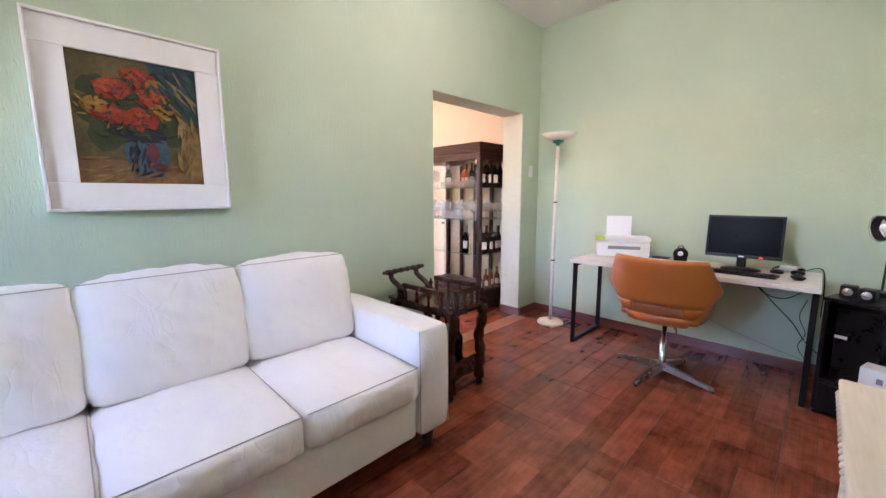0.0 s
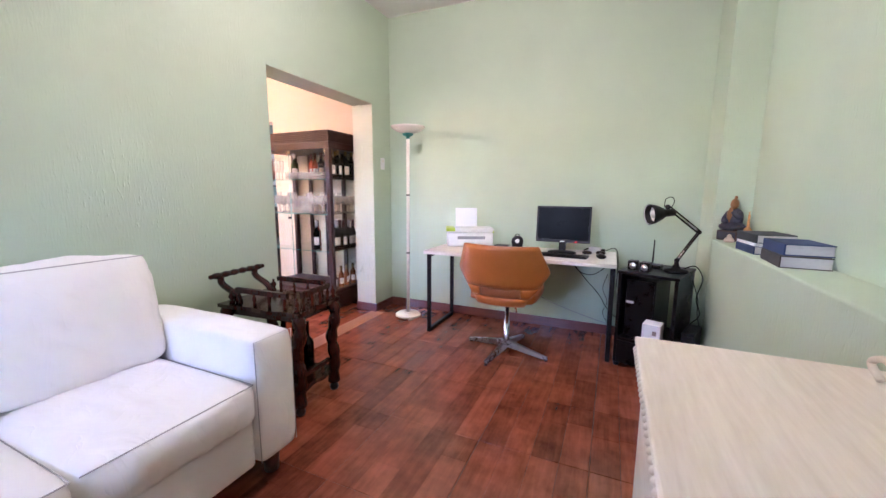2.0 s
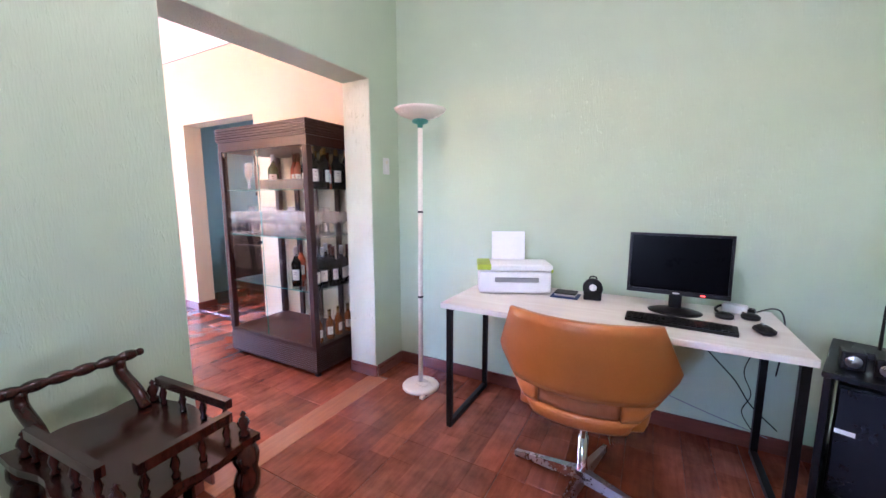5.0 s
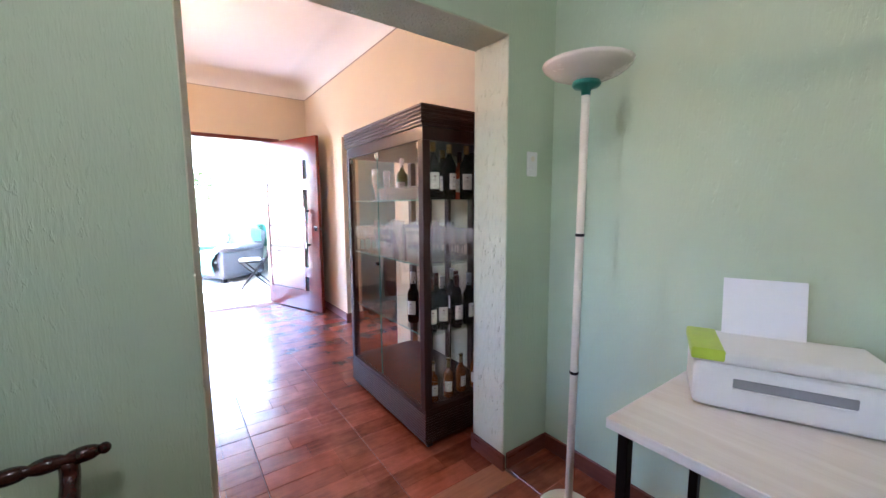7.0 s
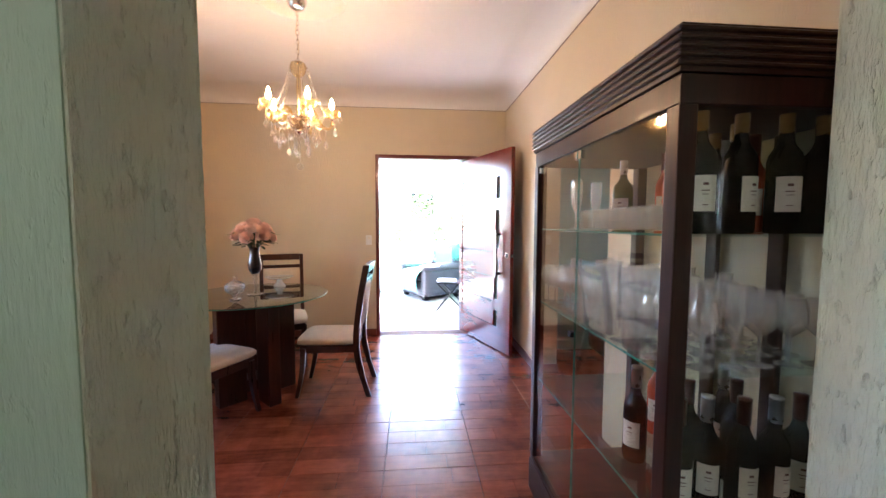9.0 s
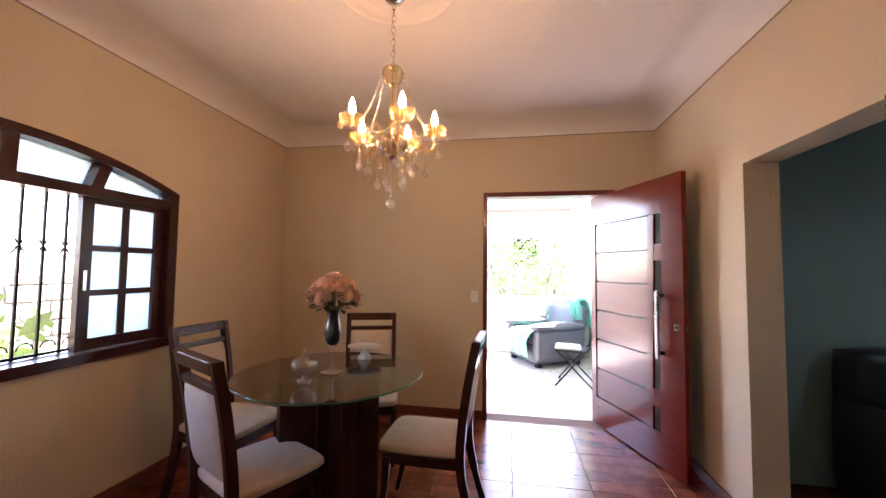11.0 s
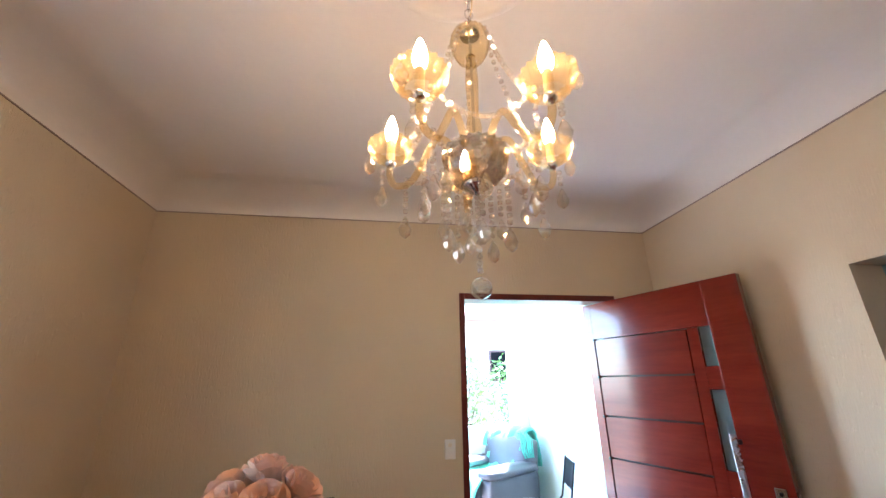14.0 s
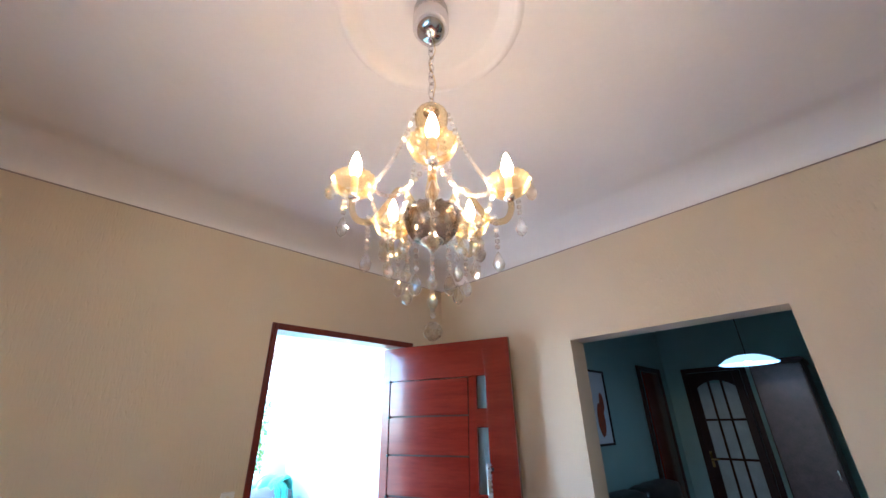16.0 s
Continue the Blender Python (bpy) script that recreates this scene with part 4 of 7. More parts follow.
def make_trolley():
    t = thing("tea_trolley", pose(0.425, -1.93, 0, 0, 0, 4), "dark turned wooden tea trolley with spindle gallery and lower shelf", "trolley")
    w, d, zt = 0.255, 0.168, 0.60
    part("tray", plate(B(), scalloped(w + 0.03, d + 0.02, 0.012), zt - 0.022, zt), DARK_WOOD, t)
    part("apron", box(B(), -w + 0.02, -d + 0.02, zt - 0.07, w - 0.02, d - 0.02, zt - 0.022, 0.006), DARK_WOOD, t)
    part("lower_shelf", plate(B(), scalloped(w, d, 0.010), 0.13, 0.15), DARK_WOOD, t)
    for x in (-w + 0.02, w - 0.015):
        for y in (-d + 0.015, d - 0.015):
            bm = B()
            sg = 1 if x > 0 else -1
            pts = [(x + sg * 0.01, y, 0.58), (x + sg * 0.025, y, 0.52), (x + sg * 0.018, y, 0.45), (x - sg * 0.005, y, 0.36), (x, y, 0.30), (x + sg * 0.012, y, 0.22), (x + sg * 0.006, y, 0.15), (x, y, 0.06)]
            tube(bm, smooth_path(pts, 4), [0.038 * (0.72 + 0.28 * abs(math.sin(k * 0.62))) for k in range(29)], 12)
            leg = part("leg", bm, DARK_WOOD, t, "", True)
            part("caster", lathe(B(), ((0.006, 0.0), (0.022, 0.006), (0.028, 0.025), (0.02, 0.045), (0.012, 0.062)), 12, (x, y, 0)), BLACK_PLASTIC, leg, "", True)
    # gallery: rails on three sides, open towards the handle
    zr = zt + 0.085
    for a, b in (((-w + 0.09, -d + 0.01), (w - 0.06, -d + 0.01)), ((-w + 0.09, d - 0.01), (w - 0.06, d - 0.01)), ((w, -d + 0.05), (w, d - 0.05))):
        rail = part("gallery_rail", bar(B(), (*a, zr), (*b, zr), 0.022, 0.028), DARK_WOOD, t)
        for k in range(4):
            q = 0.06 + 0.88 * k / 3
            p = (a[0] + (b[0] - a[0]) * q, a[1] + (b[1] - a[1]) * q)
            part("spindle", lathe(B(), ((0.008, 0), (0.011, 0.012), (0.006, 0.02), (0.012, 0.042), (0.006, 0.062), (0.010, 0.078)), 10, (*p, zt)), DARK_WOOD, rail, "", True)
    for x, y in ((w, -d + 0.01), (w, d - 0.01), (-w + 0.05, -d + 0.01), (-w + 0.05, d - 0.01)):
        part("finial", lathe(B(), ((0.014, 0), (0.017, 0.012), (0.009, 0.02), (0.018, 0.042), (0.012, 0.056), (0.005, 0.062), (0.009, 0.070), (0.001, 0.080)), 12, (x, y, zt)), DARK_WOOD, t, "", True)
    for y in (-d + 0.045, d - 0.045):
        part("handle_arm", tube(B(), smooth_path([(-w + 0.07, y, zt), (-w + 0.03, y, zt + 0.05), (-w - 0.06, y, zt + 0.10), (-w - 0.065, y, zt + 0.145)], 4), 0.019, 10), DARK_WOOD, t, "", True)
    bm = B()
    turned(bm, (-w - 0.065, -d - 0.01, zt + 0.15), (-w - 0.065, d + 0.01, zt + 0.15), 0.019, 6)
    h = part("handle", bm, DARK_WOOD, t, "", True)
    for sg in (1, -1):
        bm = B()
        bmesh.ops.create_uvsphere(bm, u_segments=10, v_segments=8, radius=0.014, matrix=Matrix.Translation((-w - 0.065, sg * (d + 0.018), zt + 0.15)))
        part("handle_knob", bm, DARK_WOOD, h, "", True)
    rack = part("bottle_rail", bar(B(), (w - 0.02, -d + 0.05, 0.215), (w - 0.02, d - 0.05, 0.215), 0.02, 0.024), DARK_WOOD, t)
    for k in range(4):
        part("spindle", lathe(B(), ((0.008, 0), (0.013, 0.02), (0.006, 0.035), (0.010, 0.055)), 10, (w - 0.02, -d + 0.06 + k * 0.083, 0.15)), DARK_WOOD, rack, "", True)


make_trolley()


# ---- bottles and glasses ----
def bottle_profile(h, r, neck):
    return ((r * 0.9, 0), (r, 0.008), (r, h * 0.57), (r * 0.90, h * 0.625), (neck * 1.35, h * 0.69), (neck, h * 0.74), (neck, h * 0.985), (neck * 1.1, h * 0.987), (neck * 1.1, h))


def wrap(r, z0, z1, a0, a1, n=12):
    """A sheet wrapped round an upright cylinder from one angle to another."""
    bm = bmesh.new()
    cols = [[bm.verts.new((r * math.cos(a0 + (a1 - a0) * k / n), r * math.sin(a0 + (a1 - a0) * k / n), z)) for z in (z0, z1)] for k in range(n + 1)]
    for p, q in zip(cols, cols[1:]):
        bm.faces.new((p[0], q[0], q[1], p[1]))
    return bm


def make_bottle(name, label, h=0.30, r=0.037, glass=None, foil=None, mark=True, group="bottles in the display cabinet"):
    b = thing(name, Matrix(), label, "bottle", group)
    neck = 0.0145 if r > 0.032 else 0.012
    part("glass_body", lathe(B(), bottle_profile(h, r, neck), 18), glass or BOTTLE, b, "", True)
    part("foil_cap", lathe(B(), ((neck + 0.001, h * 0.78), (neck + 0.0012, h * 0.985), (neck * 1.12, h * 0.986), (neck * 1.12, h + 0.001), (0.001, h + 0.002)), 14), foil or FOIL_GOLD, b, "", True)
    if mark:
        l = part("paper_label", wrap(r + 0.0006, h * 0.17, h * 0.44, -1.55, 0.0), LABEL, b, "cream paper label", True)
        bm = B()
        for z0, z1, a in ((0.365, 0.385, 0.32), (0.322, 0.330, 0.5), (0.295, 0.300, 0.42), (0.215, 0.221, 0.36)):
            for c in (-0.8,):
                ring = [(r + 0.0011) * Vector((math.cos(c + a * (k / 4 - 0.5)), math.sin(c + a * (k / 4 - 0.5)), 0)) for k in range(5)]
                lo, hi = [bm.verts.new((p.x, p.y, h * z0)) for p in ring], [bm.verts.new((p.x, p.y, h * z1)) for p in ring]
                for k in range(4):
                    bm.faces.new((lo[k], lo[k + 1], hi[k + 1], hi[k]))
        part("label_print", bm, LABEL_INK, l)
    return b


CXR, CXL, CYF, CYB = -0.343, -1.335, -0.563, -0.02
wine = make_bottle("wine_bottle", "dark wine bottle with gold foil and cream label", 0.315, 0.0365)
wine_red = make_bottle("wine_bottle", "dark wine bottle with rust-red foil and cream label", 0.30, 0.035, None, FOIL_RED)
wine_silver = make_bottle("wine_bottle", "dark wine bottle with silver foil and cream label", 0.30, 0.035, None, FOIL_SILVER)
rose_b = make_bottle("rose_bottle", "orange-pink rose wine bottle with pale label", 0.29, 0.033, ROSE_BOTTLE, FOIL_RED)
champ = make_bottle("sparkling_bottle", "green sparkling wine bottle with silver foil", 0.30, 0.041, GREEN_BOTTLE, FOIL_SILVER)
beer = make_bottle("beer_bottle", "small amber beer bottle with label", 0.225, 0.029, AMBER_BOTTLE, FOIL_GOLD)
SH1, SH2, SH3, SHB = 1.355, 1.008, 0.628, 0.225


def set_at(src, first, spots):
    """Places the first one itself, copies for the rest."""
    for i, (x, y, z, turn) in enumerate(spots):
        if i == 0 and first:
            src.matrix_world = pose(x, y, z, 0, 0, turn)
        else:
            copy_thing(src, pose(x, y, z, 0, 0, turn))


set_at(wine, True, [(-0.405, -0.46, SH1 + 0.007, 30), (-0.415, -0.345, SH1 + 0.007, 55), (-0.405, -0.235, SH1 + 0.007, 20), (-0.41, -0.13, SH1 + 0.007, 80), (-0.50, -0.28, SH1 + 0.007, 10), (-0.61, -0.25, SH1 + 0.007, 0)])
set_at(wine_red, True, [(-0.42, -0.47, SH3 + 0.007, 30), (-0.41, -0.30, SH3 + 0.007, 40), (-0.53, -0.36, SH3 + 0.007, 0), (-0.52, -0.22, SH3 + 0.007, 60), (-0.73, -0.24, SH1 + 0.007, 0), (-0.42, -0.13, SH3 + 0.007, 20)])
set_at(wine_silver, True, [(-0.43, -0.385, SH3 + 0.007, 20), (-0.41, -0.21, SH3 + 0.007, 50), (-0.64, -0.45, SH3 + 0.007, -10), (-0.61, -0.18, SH3 + 0.007, 0), (-0.70, -0.14, SH1 + 0.007, 0)])
set_at(rose_b, True, [(-0.83, -0.22, SH1 + 0.007, 0), (-0.78, -0.28, SH3 + 0.007, 0), (-0.90, -0.20, SH1 + 0.007, 0), (-0.60, -0.13, SH1 + 0.007, 0)])
set_at(champ, True, [(-1.10, -0.25, SH1 + 0.007, 0)])
set_at(beer, True, [(-0.42, -0.46, SHB + 0.007, 30), (-0.41, -0.36, SHB + 0.007, 10), (-0.42, -0.26, SHB + 0.007, 50), (-0.41, -0.16, SHB + 0.007, 0)])
trolley_bottle = make_bottle("wine_bottle", "dark wine bottle on the tea trolley shelf", 0.31, 0.038, None, BOTTLE, False, "bottles on the tea trolley")
trolley_bottle.matrix_world = pose(0.555, -1.955, 0.15, 0, 0, 30)
for x, y in ((0.47, -1.99), (0.545, -1.86), (0.40, -1.90), (0.475, -1.885)):
    copy_thing(trolley_bottle, pose(x, y, 0.15))


def make_glass(name, label, prof, group):
    g = thing(name, Matrix(), label, "glass", group)
    part("bowl", lathe(B(), prof, 14, cap=False), GLASS, g, "", True)
    return g


WG = ((0.001, 0.004), (0.03, 0.002), (0.034, 0.004), (0.028, 0.006), (0.006, 0.012), (0.004, 0.03), (0.004, 0.085), (0.012, 0.095), (0.032, 0.115), (0.039, 0.14), (0.037, 0.17), (0.031, 0.20))
WG = tuple((r * 0.95, z * 0.88) for r, z in WG)
FL = ((0.001, 0.004), (0.03, 0.003), (0.005, 0.010), (0.004, 0.07), (0.014, 0.09), (0.024, 0.13), (0.024, 0.215))
TB = ((0.001, 0.006), (0.026, 0.004), (0.029, 0.006), (0.033, 0.09))
SHOT = ((0.001, 0.008), (0.018, 0.006), (0.020, 0.008), (0.024, 0.075))
wg = make_glass("wine_glass", "clear stemmed wine glass on the glass shelf", WG, "glasses in the display cabinet")
fl = make_glass("champagne_flute", "clear champagne flute on the glass shelf", FL, "glasses in the display cabinet")
tb = make_glass("tumbler", "clear low tumbler on the glass shelf", TB, "glasses in the display cabinet")
shot = make_glass("shot_glass", "small clear shot glass on the glass shelf", SHOT, "glasses in the display cabinet")
rnd = random.Random(4)
spots = {"wg": [], "tb": [], "fl": []}
for i in range(12):
    for j in range(6):
        x, y = CXL + 0.075 + i * 0.0765 + rnd.uniform(-0.008, 0.008), CYF + 0.06 + j * 0.082 + rnd.uniform(-0.008, 0.008)
        kind = "tb" if j == 0 and rnd.random() < 0.25 else ("fl" if rnd.random() < 0.12 else "wg")
        spots[kind].append((x, y, SH2 + 0.007, 0))
set_at(wg, True, spots["wg"]); set_at(tb, True, spots["tb"] or [(CXL + 0.1, CYF + 0.05, SH2 + 0.007, 0)])
set_at(fl, True, spots["fl"] + [(-1.22, -0.40, SH1 + 0.007, 0), (-1.14, -0.44, SH1 + 0.007, 0), (-1.24, -0.30, SH1 + 0.007, 0)])
set_at(shot, True, [(-0.50 - 0.058 * i + rnd.uniform(-0.006, 0.006), -0.49 + 0.06 * j + rnd.uniform(-0.006, 0.006), SH1 + 0.007, 0) for i in range(9) for j in range(2)])


dc = thing("decanter", pose(-1.17, -0.22, SH2 + 0.007), "round clear glass decanter with a slim neck", "decanter", "glasses in the display cabinet")
part("flask", lathe(B(), ((0.001, 0.004), (0.045, 0.002), (0.066, 0.03), (0.070, 0.055), (0.058, 0.085), (0.030, 0.112), (0.017, 0.135), (0.016, 0.185), (0.024, 0.205)), 20, cap=False), GLASS, dc, "", True)
copy_thing(dc, pose(-1.05, -0.13, SH2 + 0.007))


def make_vitrine():
    c = thing("display_cabinet", pose(0, 0, 0), "dark wooden glass display cabinet full of bottles and glasses", "cabinet")
    part("plinth", box(B(), CXL + 0.004, CYF + 0.004, 0.035, CXR - 0.004, CYB, 0.2145, 0.002), CABINET_WOOD, c)
    for k in range(10):
        z = 0.05 + k * 0.0158
        part("plinth_reed", box(B(), CXL, CYF - 0.004, z, CXR + 0.003, CYB, z + 0.0105, 0.003, None, 1), CABINET_WOOD, c)
    part("bottom_board", box(B(), CXL + 0.002, CYF + 0.002, 0.215, CXR - 0.002, CYB, SHB + 0.005, 0.002), CABINET_WOOD, c)
    part("top_board", box(B(), CXL + 0.002, CYF + 0.002, 1.655, CXR - 0.002, CYB, 1.722, 0.003), CABINET_WOOD, c)
    part("cornice", box(B(), CXL - 0.004, CYF - 0.006, 1.7225, CXR + 0.004, CYB, 1.828, 0.002), CABINET_WOOD, c)
    for k in range(5):
        z = 1.735 + k * 0.0185
        part("cornice_reed", box(B(), CXL - 0.010, CYF - 0.014, z, CXR + 0.010, CYB, z + 0.013, 0.004, None, 1), CABINET_WOOD, c)
    for x0 in (CXL, CXR - 0.045):
        for y0 in (CYF, CYB - 0.045):
            part("post", box(B(), x0, y0, 0.2305, x0 + 0.045, y0 + 0.045, 1.6545, 0.003), CABINET_WOOD, c)
    for x in (-1.10, -0.87, -0.62):
        part("back_post", box(B(), x, CYB - 0.030, 0.2405, x + 0.05, CYB - 0.010, 1.6545, 0.003), CABINET_WOOD, c)
    part("back_glass", box(B(), CXL + 0.046, CYB - 0.008, 0.2405, CXR - 0.046, CYB - 0.003, 1.6545), PANE, c, "clear glass back panel")
    for x in (CXL + 0.02, CXR - 0.022):
        part("side_glass", box(B(), x, CYF + 0.046, 0.2405, x + 0.004, CYB - 0.046, 1.6545), PANE, c)
    d1 = part("glass_door", box(B(), CXL + 0.046, CYF + 0.010, 0.2425, -0.875, CYF + 0.015, 1.6505), PANE, c)
    d2 = part("glass_door", box(B(), -0.873, CYF + 0.010, 0.2425, CXR - 0.046, CYF + 0.015, 1.6505), PANE, c)
    part("door_lock", box(B(), -0.915, CYF + 0.001, 0.955, -0.885, CYF + 0.022, 0.975, 0.003), BLACK_STEEL, d1)
    part("door_edge", box(B(), -0.8748, CYF + 0.0095, 0.2425, -0.8732, CYF + 0.0155, 1.6505), TEAL_PLASTIC, d2)
    for x in (-0.89, -0.858, CXR - 0.06, CXL + 0.06):
        part("hinge_clip", box(B(), x - 0.010, CYF + 0.004, 1.618, x + 0.010, CYF + 0.020, 1.648, 0.002), CHROME, c)
    for z in (SH1, SH2, SH3):
        part("glass_shelf", box(B(), CXL + 0.028, CYF + 0.024, z, CXR - 0.026, CYB - 0.034, z + 0.006), SHELF_GLASS, c)
        part("shelf_rim", box(B(), CXL + 0.05, CYF + 0.0225, z, CXR - 0.05, CYF + 0.0238, z + 0.006), TEAL_PLASTIC, c)
    for x in (CXL + 0.03, CXR - 0.06):
        for y in (CYF + 0.03, CYB - 0.06):
            part("foot", box(B(), x, y, 0, x + 0.035, y + 0.035, 0.0345, 0.003), BLACK_PLASTIC, c)


make_vitrine()


# ---- floor lamp ----
def make_floor_lamp():
    f = thing("floor_lamp", pose(0.370, -0.300, 0, 0, 0.45, 0), "tall off-white floor lamp with bowl shade and teal collar", "lamp")
    part("base", lathe(B(), ((0.114, 0), (0.125, 0.006), (0.127, 0.018), (0.116, 0.030), (0.05, 0.038), (0.016, 0.044)), 32), LAMP_WHITE, f, "", True)
    part("pole", lathe(B(), ((0.0155, 0.04), (0.0155, 1.76)), 14), LAMP_WHITE, f, "", True)
    for z in (0.64, 1.205):
        part("joint_ring", lathe(B(), ((0.0160, z), (0.0180, z + 0.002), (0.0180, z + 0.010), (0.0160, z + 0.012)), 14), BLACK_STEEL, f, "thin dark joint ring", True)
    part("collar", lathe(B(), ((0.0158, 1.735), (0.018, 1.756), (0.044, 1.764), (0.052, 1.772), (0.050, 1.784), (0.03, 1.792)), 24), TEAL_PLASTIC, f, "", True)
    part("shade", lathe(B(), ((0.035, 1.786), (0.085, 1.796), (0.128, 1.813), (0.154, 1.834), (0.162, 1.848), (0.158, 1.848), (0.124, 1.822), (0.03, 1.797)), 36), OPAL, f, "opal glass bowl shade", True)
    part("cord", tube(B(), smooth_path([(0.02, -0.012, 0.05), (0.05, 0.02, 0.045), (0.06, -0.04, 0.043), (0.02, -0.05, 0.046), (-0.03, -0.02, 0.046), (0.03, 0.03, 0.048), (0.09, 0.0, 0.035), (0.115, -0.02, 0.006), (0.10, -0.12, 0.006)], 5), 0.0035, 6), LAMP_WHITE, f, "thin looped cord", True)
    part("plug", box(B(), 0.075, -0.14, 0.001, 0.105, -0.105, 0.02, 0.005), LAMP_WHITE, f)


make_floor_lamp()


# ---- desk ----
DXL, DXR, DYF, DYB, DT = 0.725, 2.245, -0.655, -0.02, 0.742


def make_desk():
    d = thing("desk", pose(0, 0, 0), "white wood-grain desk with black steel loop legs", "desk")
    part("desktop", box(B(), DXL, DYF, DT - 0.03, DXR, DYB, DT, 0.003), DESK_TOP, d)
    for x in (DXL + 0.012, DXR - 0.035):
        bm = B()
        w = 0.03
        for y in (DYF + 0.045, DYB - 0.07):
            box(bm, x, y, 0.03, x + w, y + w, DT - 0.0305, 0.002)
        box(bm, x, DYF + 0.045, 0.0, x + w, DYB - 0.04, 0.0298, 0.002)
        box(bm, x, DYF + 0.0755, DT - 0.06, x + w, DYB - 0.0705, DT - 0.031, 0.002)
        part("loop_leg", bm, BLACK_STEEL, d)
    part("rear_beam", box(B(), DXL + 0.05, DYB - 0.07, DT - 0.07, DXR - 0.05, DYB - 0.045, DT - 0.0305), BLACK_STEEL, d)


make_desk()


def make_printer():
    p = thing("printer", pose(0.982, -0.212, DT, 0, 0, 25) @ Matrix.Diagonal((1.05, 0.84, 1.13, 1)), "white inkjet printer with lime green trim and a paper sheet", "printer")
    part("body", box(B(), -0.20, -0.12, 0.004, 0.20, 0.13, 0.122, 0.018, None, 3), WHITE_PLASTIC, p)
    part("lid", box(B(), -0.205, -0.125, 0.123, 0.205, 0.135, 0.156, 0.010, None, 3), WHITE_PLASTIC, p)
    part("trim", box(B(), -0.207, -0.128, 0.128, -0.13, 0.137, 0.1575, 0.006), LIME, p, "lime green corner trim")
    part("trim_right", box(B(), 0.195, -0.127, 0.118, 0.2065, 0.136, 0.134, 0.004), LIME, p, "lime green edge")
    part("output_slot", box(B(), -0.11, -0.124, 0.066, 0.13, -0.10, 0.090, 0.003), GREY_PLASTIC, p)
    part("slot_lip", box(B(), -0.11, -0.127, 0.060, 0.13, -0.118, 0.066, 0.002), WHITE_PLASTIC, p)
    m = Matrix.Translation((-0.02, 0.105, 0.13)) @ Matrix.Rotation(radians(-14), 4, "X")
    part("paper_sheet", box(B(), -0.098, -0.001, 0, 0.098, 0.001, 0.185, 0, m), PAPER, p, "blank white paper sheet")


make_printer()
t = thing("notebook", pose(1.292, -0.20, DT, 0, 0, 0), "black pocket notebook on a blue folder", "notebook")
part("folder", box(B(), -0.075, -0.055, 0.001, 0.075, 0.065, 0.007, 0.002), BOOK_BLUE, t)
part("pages", box(B(), -0.057, -0.03, 0.0075, 0.057, 0.06, 0.019, 0.001), PAGES, t)
part("cover", box(B(), -0.06, -0.033, 0.0192, 0.06, 0.063, 0.025, 0.002), BLACK_PLASTIC, t)
t = thing("tape_dispenser", pose(1.435, -0.20, DT, 0, 0, 10), "black rounded tape holder with white hub on the desk", "tape dispenser")
part("case", lathe(B(), ((0.001, -0.02), (0.045, -0.02), (0.052, -0.014), (0.052, 0.014), (0.045, 0.02), (0.001, 0.02)), 28, (0, 0, 0), Matrix.Translation((0, 0, 0.066)) @ Matrix.Rotation(radians(90), 4, "X")), BLACK_PLASTIC, t, "", True)
part("foot", box(B(), -0.046, -0.021, 0, 0.046, 0.021, 0.05, 0.006), BLACK_PLASTIC, t)
part("hub", lathe(B(), ((0.019, 0.02), (0.019, 0.0235), (0.001, 0.0245)), 20, (0, 0, 0), Matrix.Translation((0, 0, 0.072)) @ Matrix.Rotation(radians(90), 4, "X")), WHITE_PLASTIC, t, "white round hub", True)
part("hook", tube(B(), [(-0.02, 0, 0.116), (-0.016, 0, 0.128), (0, 0, 0.133), (0.016, 0, 0.128), (0.02, 0, 0.116)], 0.004, 6), BLACK_PLASTIC, t)


def make_monitor():
    mon = thing("monitor", pose(1.823, -0.245, DT, 0, 0, -1), "black flat computer monitor switched off on a stand", "monitor")
    m = Matrix.Translation((0, 0, 0.085)) @ Matrix.Rotation(radians(-4), 4, "X")
    part("housing", box(B(), -0.218, 0.0, 0, 0.218, 0.038, 0.302, 0.006, m), BLACK_PLASTIC, mon)
    part("bezel", box(box(box(box(B(), -0.218, -0.008, 0, 0.218, -0.0005, 0.022, 0.002, m), -0.218, -0.008, 0.2895, 0.218, -0.0005, 0.302, 0.002, m), -0.218, -0.008, 0.0225, -0.2055, -0.0005, 0.289, 0.002, m), 0.2055, -0.008, 0.0225, 0.218, -0.0005, 0.289, 0.002, m), BLACK_PLASTIC, mon)
    part("screen", box(B(), -0.205, -0.004, 0.0225, 0.205, -0.0006, 0.289, 0, m), SCREEN, mon, "dark glossy screen")
    part("badge", box(B(), -0.014, -0.0095, 0.007, 0.014, -0.0082, 0.014, 0, m), WHITE_PLASTIC, mon)
    part("power_light", box(B(), 0.10, -0.0095, 0.008, 0.118, -0.0082, 0.012, 0, m), glow("red_led", (1, 0.05, 0.03), 0.1), mon)
    part("neck", box(B(), -0.028, 0.012, 0.012, 0.028, 0.034, 0.12, 0.006), BLACK_PLASTIC, mon)
    part("stand", lathe(B(), ((0.115, 0.0), (0.118, 0.006), (0.10, 0.012), (0.03, 0.018)), 28, (0, 0, 0), Matrix.Diagonal((1, 0.75, 1, 1))), BLACK_PLASTIC, mon, "", True)


